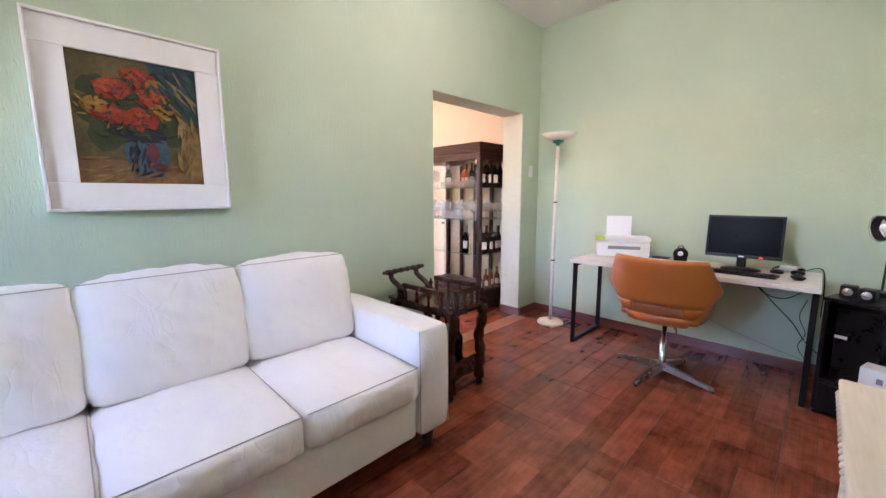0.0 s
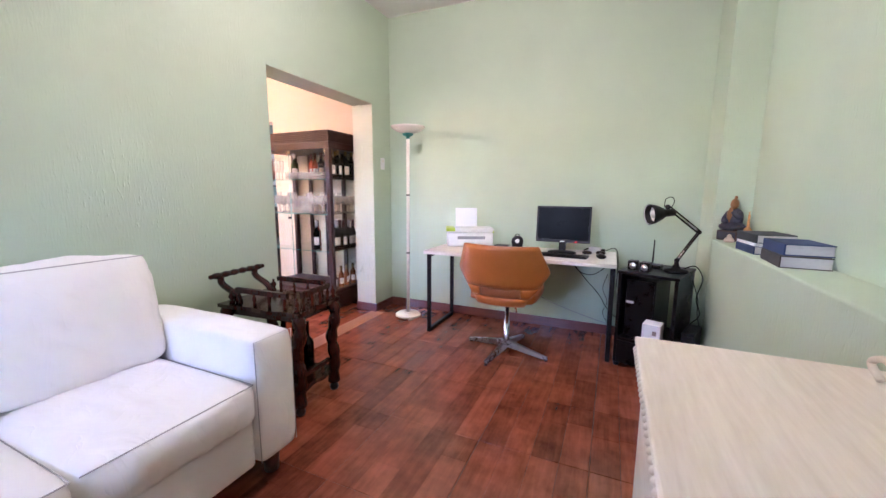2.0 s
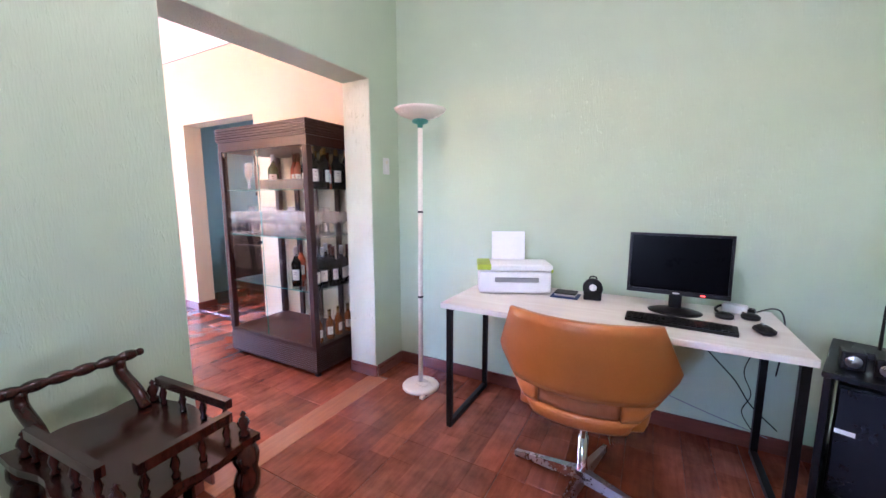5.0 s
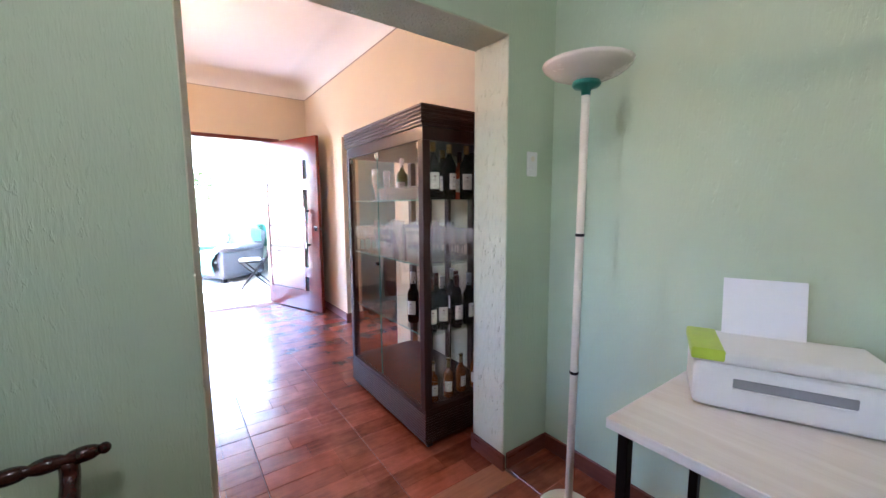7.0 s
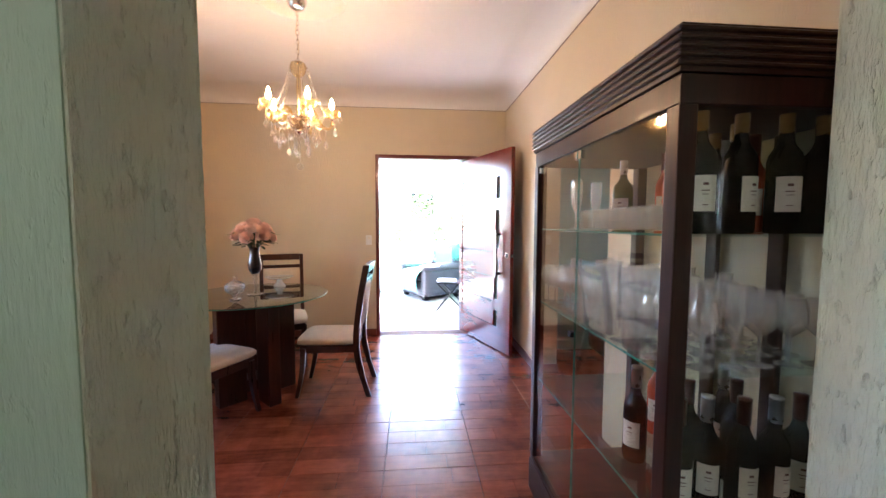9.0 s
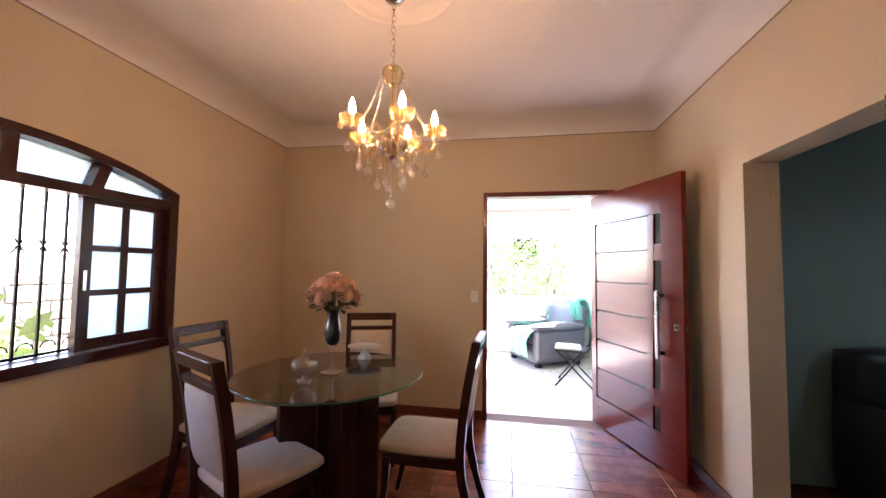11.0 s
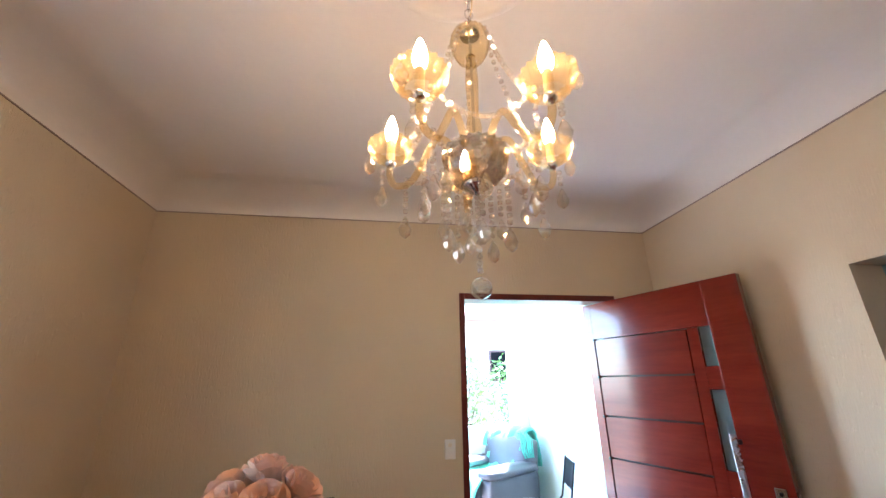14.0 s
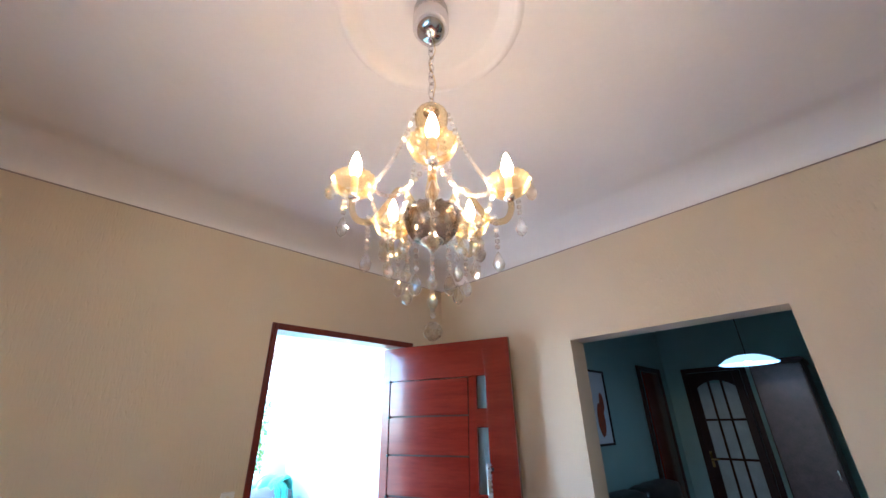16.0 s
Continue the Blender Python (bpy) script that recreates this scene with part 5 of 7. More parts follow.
make_monitor()
kb = thing("keyboard", pose(1.83, -0.445, DT, 0, 0, -4), "black computer keyboard on the desk", "keyboard")
part("case", plate(B(), [(-0.21, -0.07), (0.21, -0.07), (0.215, 0.05), (0.12, 0.062), (-0.12, 0.062), (-0.215, 0.05)], 0.001, 0.014), BLACK_PLASTIC, kb)
bm = B()
for r_ in range(5):
    for c_ in range(18):
        box(bm, -0.20 + c_ * 0.0222, -0.062 + r_ * 0.021, 0.0142, -0.20 + c_ * 0.0222 + 0.018, -0.062 + r_ * 0.021 + 0.017, 0.019)
tagged(part("keys", bm, BLACK_BOARD, kb), kind="stuff")
ms = thing("computer_mouse", pose(2.135, -0.42, DT, 0, 0, 15), "black computer mouse beside the keyboard", "mouse")
part("shell", pillow(B(), -0.03, -0.045, 0.001, 0.03, 0.045, 0.032, 0.004, 5, 0), BLACK_PLASTIC, ms, "", True)
part("wheel", box(B(), -0.004, 0.012, 0.030, 0.004, 0.03, 0.040, 0.002), GREY_PLASTIC, ms)
hp = thing("headset", pose(2.075, -0.23, DT, 0, 0, 20), "black headset with cable lying on the desk", "headset")
bm = B()
for x in (-0.055, 0.055):
    lathe(bm, ((0.012, 0.002), (0.036, 0.004), (0.038, 0.018), (0.026, 0.026), (0.001, 0.028)), 18, (x, 0, 0))
part("ear_pads", bm, BLACK_PLASTIC, hp, "", True)
part("headband", tube(B(), smooth_path([(-0.055, 0.03, 0.012), (-0.05, 0.09, 0.02), (0, 0.125, 0.03), (0.05, 0.09, 0.02), (0.055, 0.03, 0.012)], 5), 0.006, 6), BLACK_PLASTIC, hp, "", True)
ad = thing("plug_adapter", pose(2.085, -0.125, DT, 0, 0, -20), "white power adapter with black cable on the desk", "adapter")
part("block", box(B(), -0.055, -0.025, 0.001, 0.045, 0.025, 0.045, 0.008), WHITE_PLASTIC, ad)
part("plug", box(B(), 0.0455, -0.018, 0.008, 0.075, 0.018, 0.036, 0.006), BLACK_PLASTIC, ad)


def cable(label, pts, r=0.0035, material=None):
    c = thing("cable", Matrix(), label, "cable", "loose cables by the desk")
    part("cord", tube(B(), smooth_path(pts, 6), r, 6), material or BLACK_PLASTIC, c, "", True)


cable("black power cable looped over the desk edge", [(2.16, -0.14, DT + 0.02), (2.22, -0.16, DT + 0.05), (2.252, -0.18, DT + 0.02), (2.262, -0.20, 0.62), (2.262, -0.16, 0.55), (2.262, -0.13, 0.46)])
cable("black cable hanging under the desk", [(1.80, -0.04, 0.69), (1.90, -0.035, 0.62), (2.02, -0.03, 0.48), (2.13, -0.03, 0.36), (2.20, -0.04, 0.25), (2.30, -0.10, 0.17)])
cable("black cable sagging below the desktop", [(1.86, -0.04, 0.69), (1.95, -0.035, 0.56), (2.06, -0.03, 0.53), (2.15, -0.04, 0.59), (2.20, -0.06, 0.67)])
cable("thin grey cable running along the wall to the floor", [(1.55, -0.025, 0.33), (1.70, -0.025, 0.25), (1.95, -0.025, 0.17), (2.15, -0.03, 0.12), (2.28, -0.05, 0.095)], 0.0025, GREY_PLASTIC)
cable("thin black cable tangled by the desk leg", [(2.19, -0.05, 0.55), (2.16, -0.04, 0.42), (2.20, -0.03, 0.30), (2.17, -0.03, 0.20), (2.22, -0.05, 0.11)], 0.0025)


# ---- swivel chair ----
def make_office_chair():
    c = thing("swivel_chair", pose(1.492, -0.72, 0, 0, 0, 0), "tan leatherette swivel chair with a chrome four-star base", "chair")
    for a in (-12, 78, 168, 258):
        q = radians(a)
        d, n_ = Vector((math.cos(q), math.sin(q), 0)), Vector((-math.sin(q), math.cos(q), 0))
        bm = B()
        lo = [bm.verts.new(d * r + n_ * s * w + Vector((0, 0, z))) for r, w, z in ((0.02, 0.024, 0.040), (0.335, 0.013, 0.010)) for s in (1, -1)]
        hi = [bm.verts.new(d * r + n_ * s * w * 0.75 + Vector((0, 0, z))) for r, w, z in ((0.02, 0.024, 0.092), (0.335, 0.013, 0.030)) for s in (1, -1)]
        for f in ((lo[0], lo[1], lo[3], lo[2]), (hi[0], hi[2], hi[3], hi[1]), (lo[0], lo[2], hi[2], hi[0]), (lo[1], hi[1], hi[3], lo[3]), (lo[2], lo[3], hi[3], hi[2]), (lo[0], hi[0], hi[1], lo[1])):
            bm.faces.new(f)
        leg = part("base_leg", bm, BRUSHED, c, "polished metal base leg")
        part("glide", lathe(B(), ((0.012, 0), (0.012, 0.012)), 10, tuple(d * 0.325)), BLACK_PLASTIC, leg)
    part("column", lathe(B(), ((0.026, 0.04), (0.026, 0.10), (0.022, 0.11), (0.022, 0.25), (0.016, 0.252), (0.016, 0.43)), 18), CHROME, c, "chrome gas column", True)
    part("seat_plate", box(B(), -0.11, -0.09, 0.425, 0.11, 0.11, 0.445, 0.004), BLACK_STEEL, c)
    # shell: seat pad and a hexagonal back that leans away from the desk, towards -y
    part("seat", pillow(B(), -0.235, -0.215, 0.445, 0.235, 0.26, 0.53, 0.018, 8, 0.003), TAN, c, "", True)
    back = [(-0.235, 0.0), (0.235, 0.0), (0.335, 0.24), (0.235, 0.45), (-0.235, 0.45), (-0.335, 0.24)]

    def at(u, v, depth):
        """A point on the bowed back: u across, v up the back."""
        bow = 0.13 * (u / 0.33) ** 2
        return Vector((u, -0.24 - 0.10 * (v / 0.45) + bow + depth, 0.435 + v * 0.985))

    def edge_u(v):
        return 0.175 + 0.165 * v / 0.25 if v < 0.25 else 0.34 - 0.075 * (v - 0.25) / 0.20

    def panel(vs, u_lo, u_hi, thick, puffed=0.012):
        bm = B()
        grid = {}
        nu = 14
        for side in (0, 1):
            for j, v in enumerate(vs):
                a, b = u_lo(v), u_hi(v)
                for i in range(nu + 1):
                    u = a + (b - a) * i / nu
                    rim = min(1, 6 * min(i / nu, 1 - i / nu, (v - vs[0]) / (vs[-1] - vs[0]) + 0.03, 1 - (v - vs[0]) / (vs[-1] - vs[0]) + 0.03))
                    grid[side, j, i] = bm.verts.new(at(u, v, (-1 if side == 0 else 1) * (thick * (0.45 + 0.55 * rim ** 0.5) + puffed * 0.3 * rim)))
        for side in (0, 1):
            for j in range(len(vs) - 1):
                for i in range(nu):
                    q = (grid[side, j, i], grid[side, j, i + 1], grid[side, j + 1, i + 1], grid[side, j + 1, i])
                    bm.faces.new(q if side == 0 else q[::-1])
        for j in range(len(vs) - 1):
            for i in (0, nu):
                bm.faces.new((grid[0, j, i], grid[0, j + 1, i], grid[1, j + 1, i], grid[1, j, i]))
        for i in range(nu):
            for j in (0, len(vs) - 1):
                bm.faces.new((grid[0, j, i], grid[1, j, i], grid[1, j, i + 1], grid[0, j, i + 1]))
        return bm

    rows_ = [0.135 + (0.45 - 0.135) * k / 10 for k in range(11)]
    part("backrest", panel(rows_, lambda v: -edge_u(v), edge_u, 0.026), TAN, c, "tan hexagonal backrest", True)
    lowr = [0.0 + 0.062 * k / 4 for k in range(5)]
    part("back_lower_band", panel(lowr, lambda v: -edge_u(v), edge_u, 0.026), TAN, c, "", True)
    for sg in (1, -1):
        vs = [0.0625 + 0.072 * k / 3 for k in range(4)]
        if sg > 0:
            part("back_side", panel(vs, lambda v: 0.150, edge_u, 0.025), TAN, c, "", True)
        else:
            part("back_side", panel(vs, lambda v: -edge_u(v), lambda v: -0.150, 0.025), TAN, c, "", True)
    # strap that fills the slot in a duller tan than the back
    vs = [0.06 + 0.08 * k / 3 for k in range(4)]
    part("slot_strap", panel(vs, lambda v: -0.155, lambda v: 0.155, 0.006), TAN_DARK, c, "recessed strap in a duller tan", True)
    part("tilt_lever", tube(B(), [(0.05, -0.10, 0.43), (0.12, -0.22, 0.415), (0.13, -0.26, 0.41)], 0.007, 8), CHROME, c)


make_office_chair()


# ---- black stand with computer gear ----
def make_stand():
    s = thing("media_stand", pose(2.515, -0.48, 0, 0, 0, -20), "black laminate stand holding a computer tower and speakers", "stand")
    w, d, h = 0.185, 0.235, 0.70
    for x in (-w, w - 0.022):
        part("side_panel", box(B(), x, -d, 0.03, x + 0.022, d, h - 0.0205, 0.002), BLACK_BOARD, s)
    part("top", box(B(), -w - 0.006, -d - 0.006, h - 0.02, w + 0.006, d + 0.006, h, 0.003), BLACK_BOARD, s)
    part("shelf", box(B(), -w + 0.0225, -d, 0.20, w - 0.0225, d, 0.22, 0.002), BLACK_BOARD, s)
    part("drawer_front", box(B(), -w + 0.0225, -d - 0.004, 0.035, w - 0.0225, -d + 0.012, 0.198, 0.002), BLACK_BOARD, s)
    part("drawer_knob", lathe(B(), ((0.008, 0), (0.012, 0.012), (0.001, 0.016)), 12, (0, 0, 0), Matrix.Translation((0, -d - 0.004, 0.12)) @ Matrix.Rotation(radians(90), 4, "X")), BLACK_PLASTIC, s)
    for x in (-w + 0.02, w - 0.03):
        for y in (-d + 0.02, d - 0.03):
            part("caster", lathe(B(), ((0.012, 0), (0.02, 0.008), (0.02, 0.022), (0.01, 0.0295)), 12, (x, y, 0)), BLACK_PLASTIC, s)
    return s


make_stand()
SM = pose(2.515, -0.48, 0, 0, 0, -20)
tw = thing("computer_tower", SM @ pose(-0.055, 0.03, 0.22), "black computer tower standing in the media stand", "computer")
part("case", box(B(), -0.095, -0.19, 0.001, 0.095, 0.20, 0.42, 0.005), BLACK_PLASTIC, tw)
part("front_bezel", box(B(), -0.09, -0.203, 0.005, 0.09, -0.1905, 0.415, 0.004), BLACK_BOARD, tw)
part("drive_badge", box(B(), -0.088, -0.206, 0.245, -0.035, -0.2032, 0.262, 0.001), WHITE_PLASTIC, tw, "small silver badge")
wb = thing("white_box", SM @ pose(0.06, -0.235, 0.22, 0, 0, 4), "white cardboard box with a small emblem on the shelf", "box")
part("carton", box(B(), -0.055, -0.055, 0.001, 0.055, 0.06, 0.155, 0.002), PAPER, wb)
part("emblem", box(B(), 0.008, -0.0565, 0.085, 0.032, -0.0552, 0.115), PAINT_GREY, wb)
sw_ = thing("subwoofer", pose(2.735, -0.60, 0, 0, 0, -20), "black speaker box standing on the floor", "speaker")
part("cabinet", box(B(), -0.038, -0.12, 0.0, 0.038, 0.12, 0.33, 0.006), BLACK_BOARD, sw_)
part("grille", box(B(), -0.032, -0.126, 0.03, 0.032, -0.1205, 0.31, 0.003), BLACK_PLASTIC, sw_)


def small_speaker(m):
    sp = thing("desktop_speaker", m, "small black desktop speaker with grey cone", "speaker", "speaker pair on the stand")
    part("case", box(B(), -0.032, -0.035, 0.001, 0.032, 0.035, 0.068, 0.006), BLACK_PLASTIC, sp)
    part("cone", lathe(B(), ((0.022, 0), (0.021, 0.003), (0.012, 0.0005), (0.008, 0.005), (0.001, 0.006)), 18, (0, 0, 0), Matrix.Translation((0, -0.035, 0.034)) @ Matrix.Rotation(radians(90), 4, "X")), BRUSHED, sp, "", True)
    return sp


sp = small_speaker(SM @ pose(-0.125, -0.13, 0.70, 0, 0, 8))
copy_thing(sp, SM @ pose(-0.04, -0.15, 0.70, 0, 0, 2))
rt = thing("router", SM @ pose(-0.06, 0.05, 0.70), "small black router with one upright antenna", "router")
part("case", box(B(), -0.07, -0.045, 0.001, 0.07, 0.045, 0.028, 0.006), BLACK_PLASTIC, rt)
part("antenna", tube(B(), [(0.0, 0.035, 0.02), (0.0, 0.04, 0.05), (0.0, 0.042, 0.20)], [0.006, 0.006, 0.004], 8), BLACK_PLASTIC, rt)


def make_desk_lamp():
    p0 = Vector((2.62, -0.52, 0.70))
    d = thing("desk_lamp", Matrix.Translation(p0), "black jointed desk lamp with white inner reflector", "lamp")
    part("base", lathe(B(), ((0.075, 0), (0.078, 0.008), (0.07, 0.018), (0.03, 0.026), (0.016, 0.05), (0.012, 0.075)), 26), BLACK_STEEL, d, "", True)
    q = [Vector((0, 0, 0.07)), Vector((2.725, -0.555, 0.975)) - p0, Vector((2.525, -0.625, 1.14)) - p0]
    for a, b in zip(q, q[1:]):
        off = Vector((0.0, 0.0, 0.024))
        arm = part("arm", tube(B(), [a, b], 0.006, 8), BLACK_STEEL, d)
        part("arm_rod", tube(B(), [a + off, b + off], 0.005, 8), BLACK_STEEL, arm)
        part("spring", tube(B(), [a.lerp(b, 0.08) + off / 2, a.lerp(b, 0.35) + off / 2], 0.007, 8), BRUSHED, arm)
    for p in q:
        bm = B()
        bmesh.ops.create_uvsphere(bm, u_segments=12, v_segments=8, radius=0.017, matrix=Matrix.Translation(p + Vector((0, 0, 0.01))))
        part("joint", bm, BLACK_STEEL, d, "", True)
    head = q[2] + Vector((-0.005, -0.0, -0.03))
    aim = Vector((-0.90, -0.42, -0.10)).normalized()
    m = Matrix.Translation(head) @ aim.to_track_quat("Z", "Y").to_matrix().to_4x4()
    part("shade", lathe(B(), ((0.018, -0.055), (0.024, -0.05), (0.026, 0.01), (0.045, 0.04), (0.064, 0.085), (0.069, 0.115), (0.066, 0.115), (0.042, 0.045)), 26, (0, 0, 0), m, False), BLACK_STEEL, d, "black bell shade", True)
    part("reflector", lathe(B(), ((0.001, 0.04), (0.030, 0.042), (0.058, 0.085), (0.0655, 0.1145)), 26, (0, 0, 0), m, False), WHITE_PLASTIC, d, "white enamel reflector", True)
    part("lamp_bulb", lathe(B(), ((0.012, 0.03), (0.014, 0.05), (0.026, 0.075), (0.022, 0.098), (0.001, 0.108)), 16, (0, 0, 0), m, False), WHITE_PLASTIC, d, "unlit white bulb", True)
    part("handle_loop", tube(B(), smooth_path([q[2] + Vector((-0.02, 0, 0.01)), q[2] + Vector((-0.015, 0, 0.06)), q[2] + Vector((0.015, 0, 0.075)), q[2] + Vector((0.035, 0, 0.05)), q[2] + Vector((0.02, 0, 0.0))], 5), 0.003, 6), BLACK_STEEL, d, "", True)


make_desk_lamp()
cable("black lamp cable hanging beside the stand", [(2.66, -0.45, 0.705), (2.74, -0.47, 0.74), (2.785, -0.50, 0.66), (2.76, -0.50, 0.52), (2.79, -0.49, 0.40), (2.74, -0.46, 0.30), (2.78, -0.44, 0.16)], 0.004)
cable("second black cable beside the stand", [(2.75, -0.38, 0.62), (2.78, -0.45, 0.50), (2.77, -0.52, 0.42), (2.80, -0.50, 0.30)], 0.003)


# ---- things on the ledge ----
LZ = 0.932
def make_statue():
    bm = B()
    box(bm, -0.075, -0.05, 0, 0.075, 0.05, 0.055, 0.006)
    n0 = len(bm.faces)
    pillow(bm, -0.075, -0.05, 0.055, 0.075, 0.045, 0.095, 0.012, 5, 0.003)
    pillow(bm, -0.045, -0.02, 0.085, 0.045, 0.035, 0.165, 0.012, 5, 0.002)
    tube(bm, smooth_path([(-0.045, 0.0, 0.155), (-0.062, -0.01, 0.125), (-0.045, -0.035, 0.105), (-0.01, -0.045, 0.11)], 4), 0.013, 8)
    tube(bm, smooth_path([(0.045, 0.0, 0.155), (0.06, -0.015, 0.13), (0.045, -0.04, 0.14), (0.03, -0.045, 0.16)], 4), 0.013, 8)
    n1 = len(bm.faces)
    bmesh.ops.create_uvsphere(bm, u_segments=16, v_segments=12, radius=0.026, matrix=Matrix.Translation((0, -0.004, 0.20)) @ Matrix.Diagonal((0.92, 1, 1.15, 1)))
    bmesh.ops.create_uvsphere(bm, u_segments=10, v_segments=8, radius=0.011, matrix=Matrix.Translation((0, 0.002, 0.234)))
    pillow(bm, -0.026, -0.038, 0.10, 0.012, -0.010, 0.176, 0.005, 4, 0.001)
    bm.faces.ensure_lookup_table()
    for k, f in enumerate(bm.faces):
        f.material_index, f.smooth = (0 if k < n0 else 1 if k < n1 else 2), k >= n0
    me = mesh_of("buddha_statue", bm, PLINTH)
    me.materials.append(ROBE)
    me.materials.append(BRONZE)
    ob = tagged(new("buddha_statue", me), "small seated bronze and blue statue on a carved dark base", "statue")
    ob.matrix_world = pose(2.925, -0.47, LZ, 0, 0, -55) @ Matrix.Diagonal((0.95, 0.95, 1.2, 1))


make_statue()
fg = thing("figurine", pose(2.885, -0.585, LZ), "small ivory coloured stone figurine", "figurine")
part("stone", lathe(B(), ((0.026, 0), (0.03, 0.012), (0.022, 0.024), (0.012, 0.034), (0.013, 0.042), (0.001, 0.052)), 10), IVORY, fg, "", True)
fg = thing("figurine", pose(2.985, -0.55, LZ), "ochre clay figurine with a slim spire", "figurine")
part("clay", lathe(B(), ((0.032, 0), (0.034, 0.03), (0.026, 0.06), (0.02, 0.085), (0.008, 0.10), (0.006, 0.17), (0.001, 0.20)), 12), OCHRE, fg, "", True)
fg = thing("figurine", pose(2.955, -0.665, LZ), "small orange-red clay figurine", "figurine")
part("clay", lathe(B(), ((0.026, 0), (0.028, 0.02), (0.018, 0.032), (0.022, 0.045), (0.012, 0.058), (0.016, 0.07), (0.001, 0.088)), 12), ORANGE_CLAY, fg, "", True)


def book(x, y, z, w, d, h, turn, cover, label):
    b = thing("book", pose(x, y, z, 0, 0, turn), label, "book", "books on the ledge")
    part("page_block", box(B(), -w / 2 + 0.006, -d / 2 + 0.004, 0.004, w / 2 - 0.003, d / 2 - 0.004, h - 0.004), PAGES, b, "grey page edges")
    bm = B()
    box(bm, -w / 2, -d / 2, 0, w / 2, d / 2, 0.0038, 0.001); box(bm, -w / 2, -d / 2, h - 0.0038, w / 2, d / 2, h, 0.001); box(bm, -w / 2, -d / 2, 0.0039, -w / 2 + 0.005, d / 2, h - 0.0039)
    part("cover", bm, cover, b)


book(2.937, -1.02, LZ, 0.17, 0.24, 0.042, 4, BOOK_BLUE, "thick blue hardback book")
book(2.937, -1.02, LZ + 0.042, 0.168, 0.235, 0.016, 4, PAPER, "thin white paperback book")
book(2.94, -1.02, LZ + 0.058, 0.172, 0.25, 0.044, 5, BOOK_SLATE, "thick slate grey hardback book")
book(2.935, -1.40, LZ, 0.17, 0.27, 0.05, -3, BOOK_BROWN, "thick dark brown hardback book")
book(2.945, -1.38, LZ + 0.05, 0.165, 0.25, 0.048, 0, BOOK_BLUE, "navy blue hardback book")


# ---- whitewashed sideboard ----
def make_sideboard():
    s = thing("sideboard", pose(0, 0, 0), "whitewashed carved wooden sideboard with a rope-twist edge", "sideboard")
    x0, x1, y0, y1, z = 2.276, 2.80, -4.1, -2.372, 0.838
    part("top_board", box(B(), x0 - 0.004, y0, z - 0.017, x1, y1 + 0.004, z, 0.005), PALE_WOOD, s)
    part("frieze", box(B(), x0 + 0.006, y0 + 0.006, z - 0.075, x1 - 0.006, y1 - 0.006, z - 0.0172, 0.002), PALE_WOOD, s)
    n = 70
    for k in range(n):
        y = y0 + (y1 - y0) * (k + 0.5) / n
        m = Matrix.Translation((x0 + 0.002, y, z - 0.030)) @ Matrix.Rotation(radians(38), 4, "Y") @ Matrix.Rotation(radians(34), 4, "X")
        bm = B()
        bmesh.ops.create_uvsphere(bm, u_segments=8, v_segments=6, radius=1, matrix=m @ Matrix.Diagonal((0.007, 0.009, 0.014, 1)))
        part("rope_twist", bm, PALE_WOOD, s, "", True)
    n = 20
    for k in range(n):
        x = x0 + (x1 - x0) * (k + 0.5) / n
        m = Matrix.Translation((x, y1 - 0.002, z - 0.030)) @ Matrix.Rotation(radians(-38), 4, "X") @ Matrix.Rotation(radians(34), 4, "Y")
        bm = B()
        bmesh.ops.create_uvsphere(bm, u_segments=8, v_segments=6, radius=1, matrix=m @ Matrix.Diagonal((0.007, 0.009, 0.014, 1)))
        part("rope_twist", bm, PALE_WOOD, s, "", True)
    part("body", box(B(), x0 + 0.03, y0 + 0.03, 0.10, x1 - 0.005, y1 - 0.03, z - 0.0755, 0.004), PALE_WOOD, s)
    for x in (x0 + 0.05, x1 - 0.06):
        for y in (y0 + 0.07, y1 - 0.07):
            part("foot", lathe(B(), ((0.03, 0), (0.045, 0.03), (0.03, 0.07), (0.04, 0.0995)), 16, (x, y, 0)), PALE_WOOD, s, "", True)
    for k in range(3):
        ya = y0 + 0.06 + k * 0.55
        part("door", box(B(), x0 + 0.018, ya, 0.14, x0 + 0.0295, ya + 0.50, z - 0.09, 0.003), PALE_WOOD, s)
    bm = B()
    for k in range(9):
        a = k / 8
        yy = -2.53 - 0.55 * a
        hh = 0.05 + 0.05 * math.sin(a * math.pi)
        bmesh.ops.create_uvsphere(bm, u_segments=10, v_segments=8, radius=1, matrix=Matrix.Translation((2.765, yy, z + hh * 0.5 - 0.005)) @ Matrix.Diagonal((0.018, 0.042, hh * 0.55, 1)))
    tube(bm, smooth_path([(2.73, -2.47, z + 0.012), (2.73, -2.43, z + 0.035), (2.735, -2.46, z + 0.055), (2.74, -2.50, z + 0.045), (2.74, -2.53, z + 0.075)], 5), 0.008, 8)
    part("carved_crest", bm, PALE_WOOD, s, "carved scroll crest", True)


make_sideboard()
# no fixture is known here: this one is added to carry the light
pl = thing("ceiling_lamp", pose(1.35, -1.85, LC), "assumed round opal ceiling lamp, out of view", "lamp")
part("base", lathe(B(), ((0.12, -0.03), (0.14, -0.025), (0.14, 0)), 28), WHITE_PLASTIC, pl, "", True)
part("opal_bowl", lathe(B(), ((0.001, -0.10), (0.06, -0.09), (0.11, -0.06), (0.125, -0.031)), 28, cap=False), ADDED_PLAFON_GLOW, pl, "glowing opal bowl of the added lamp", True)


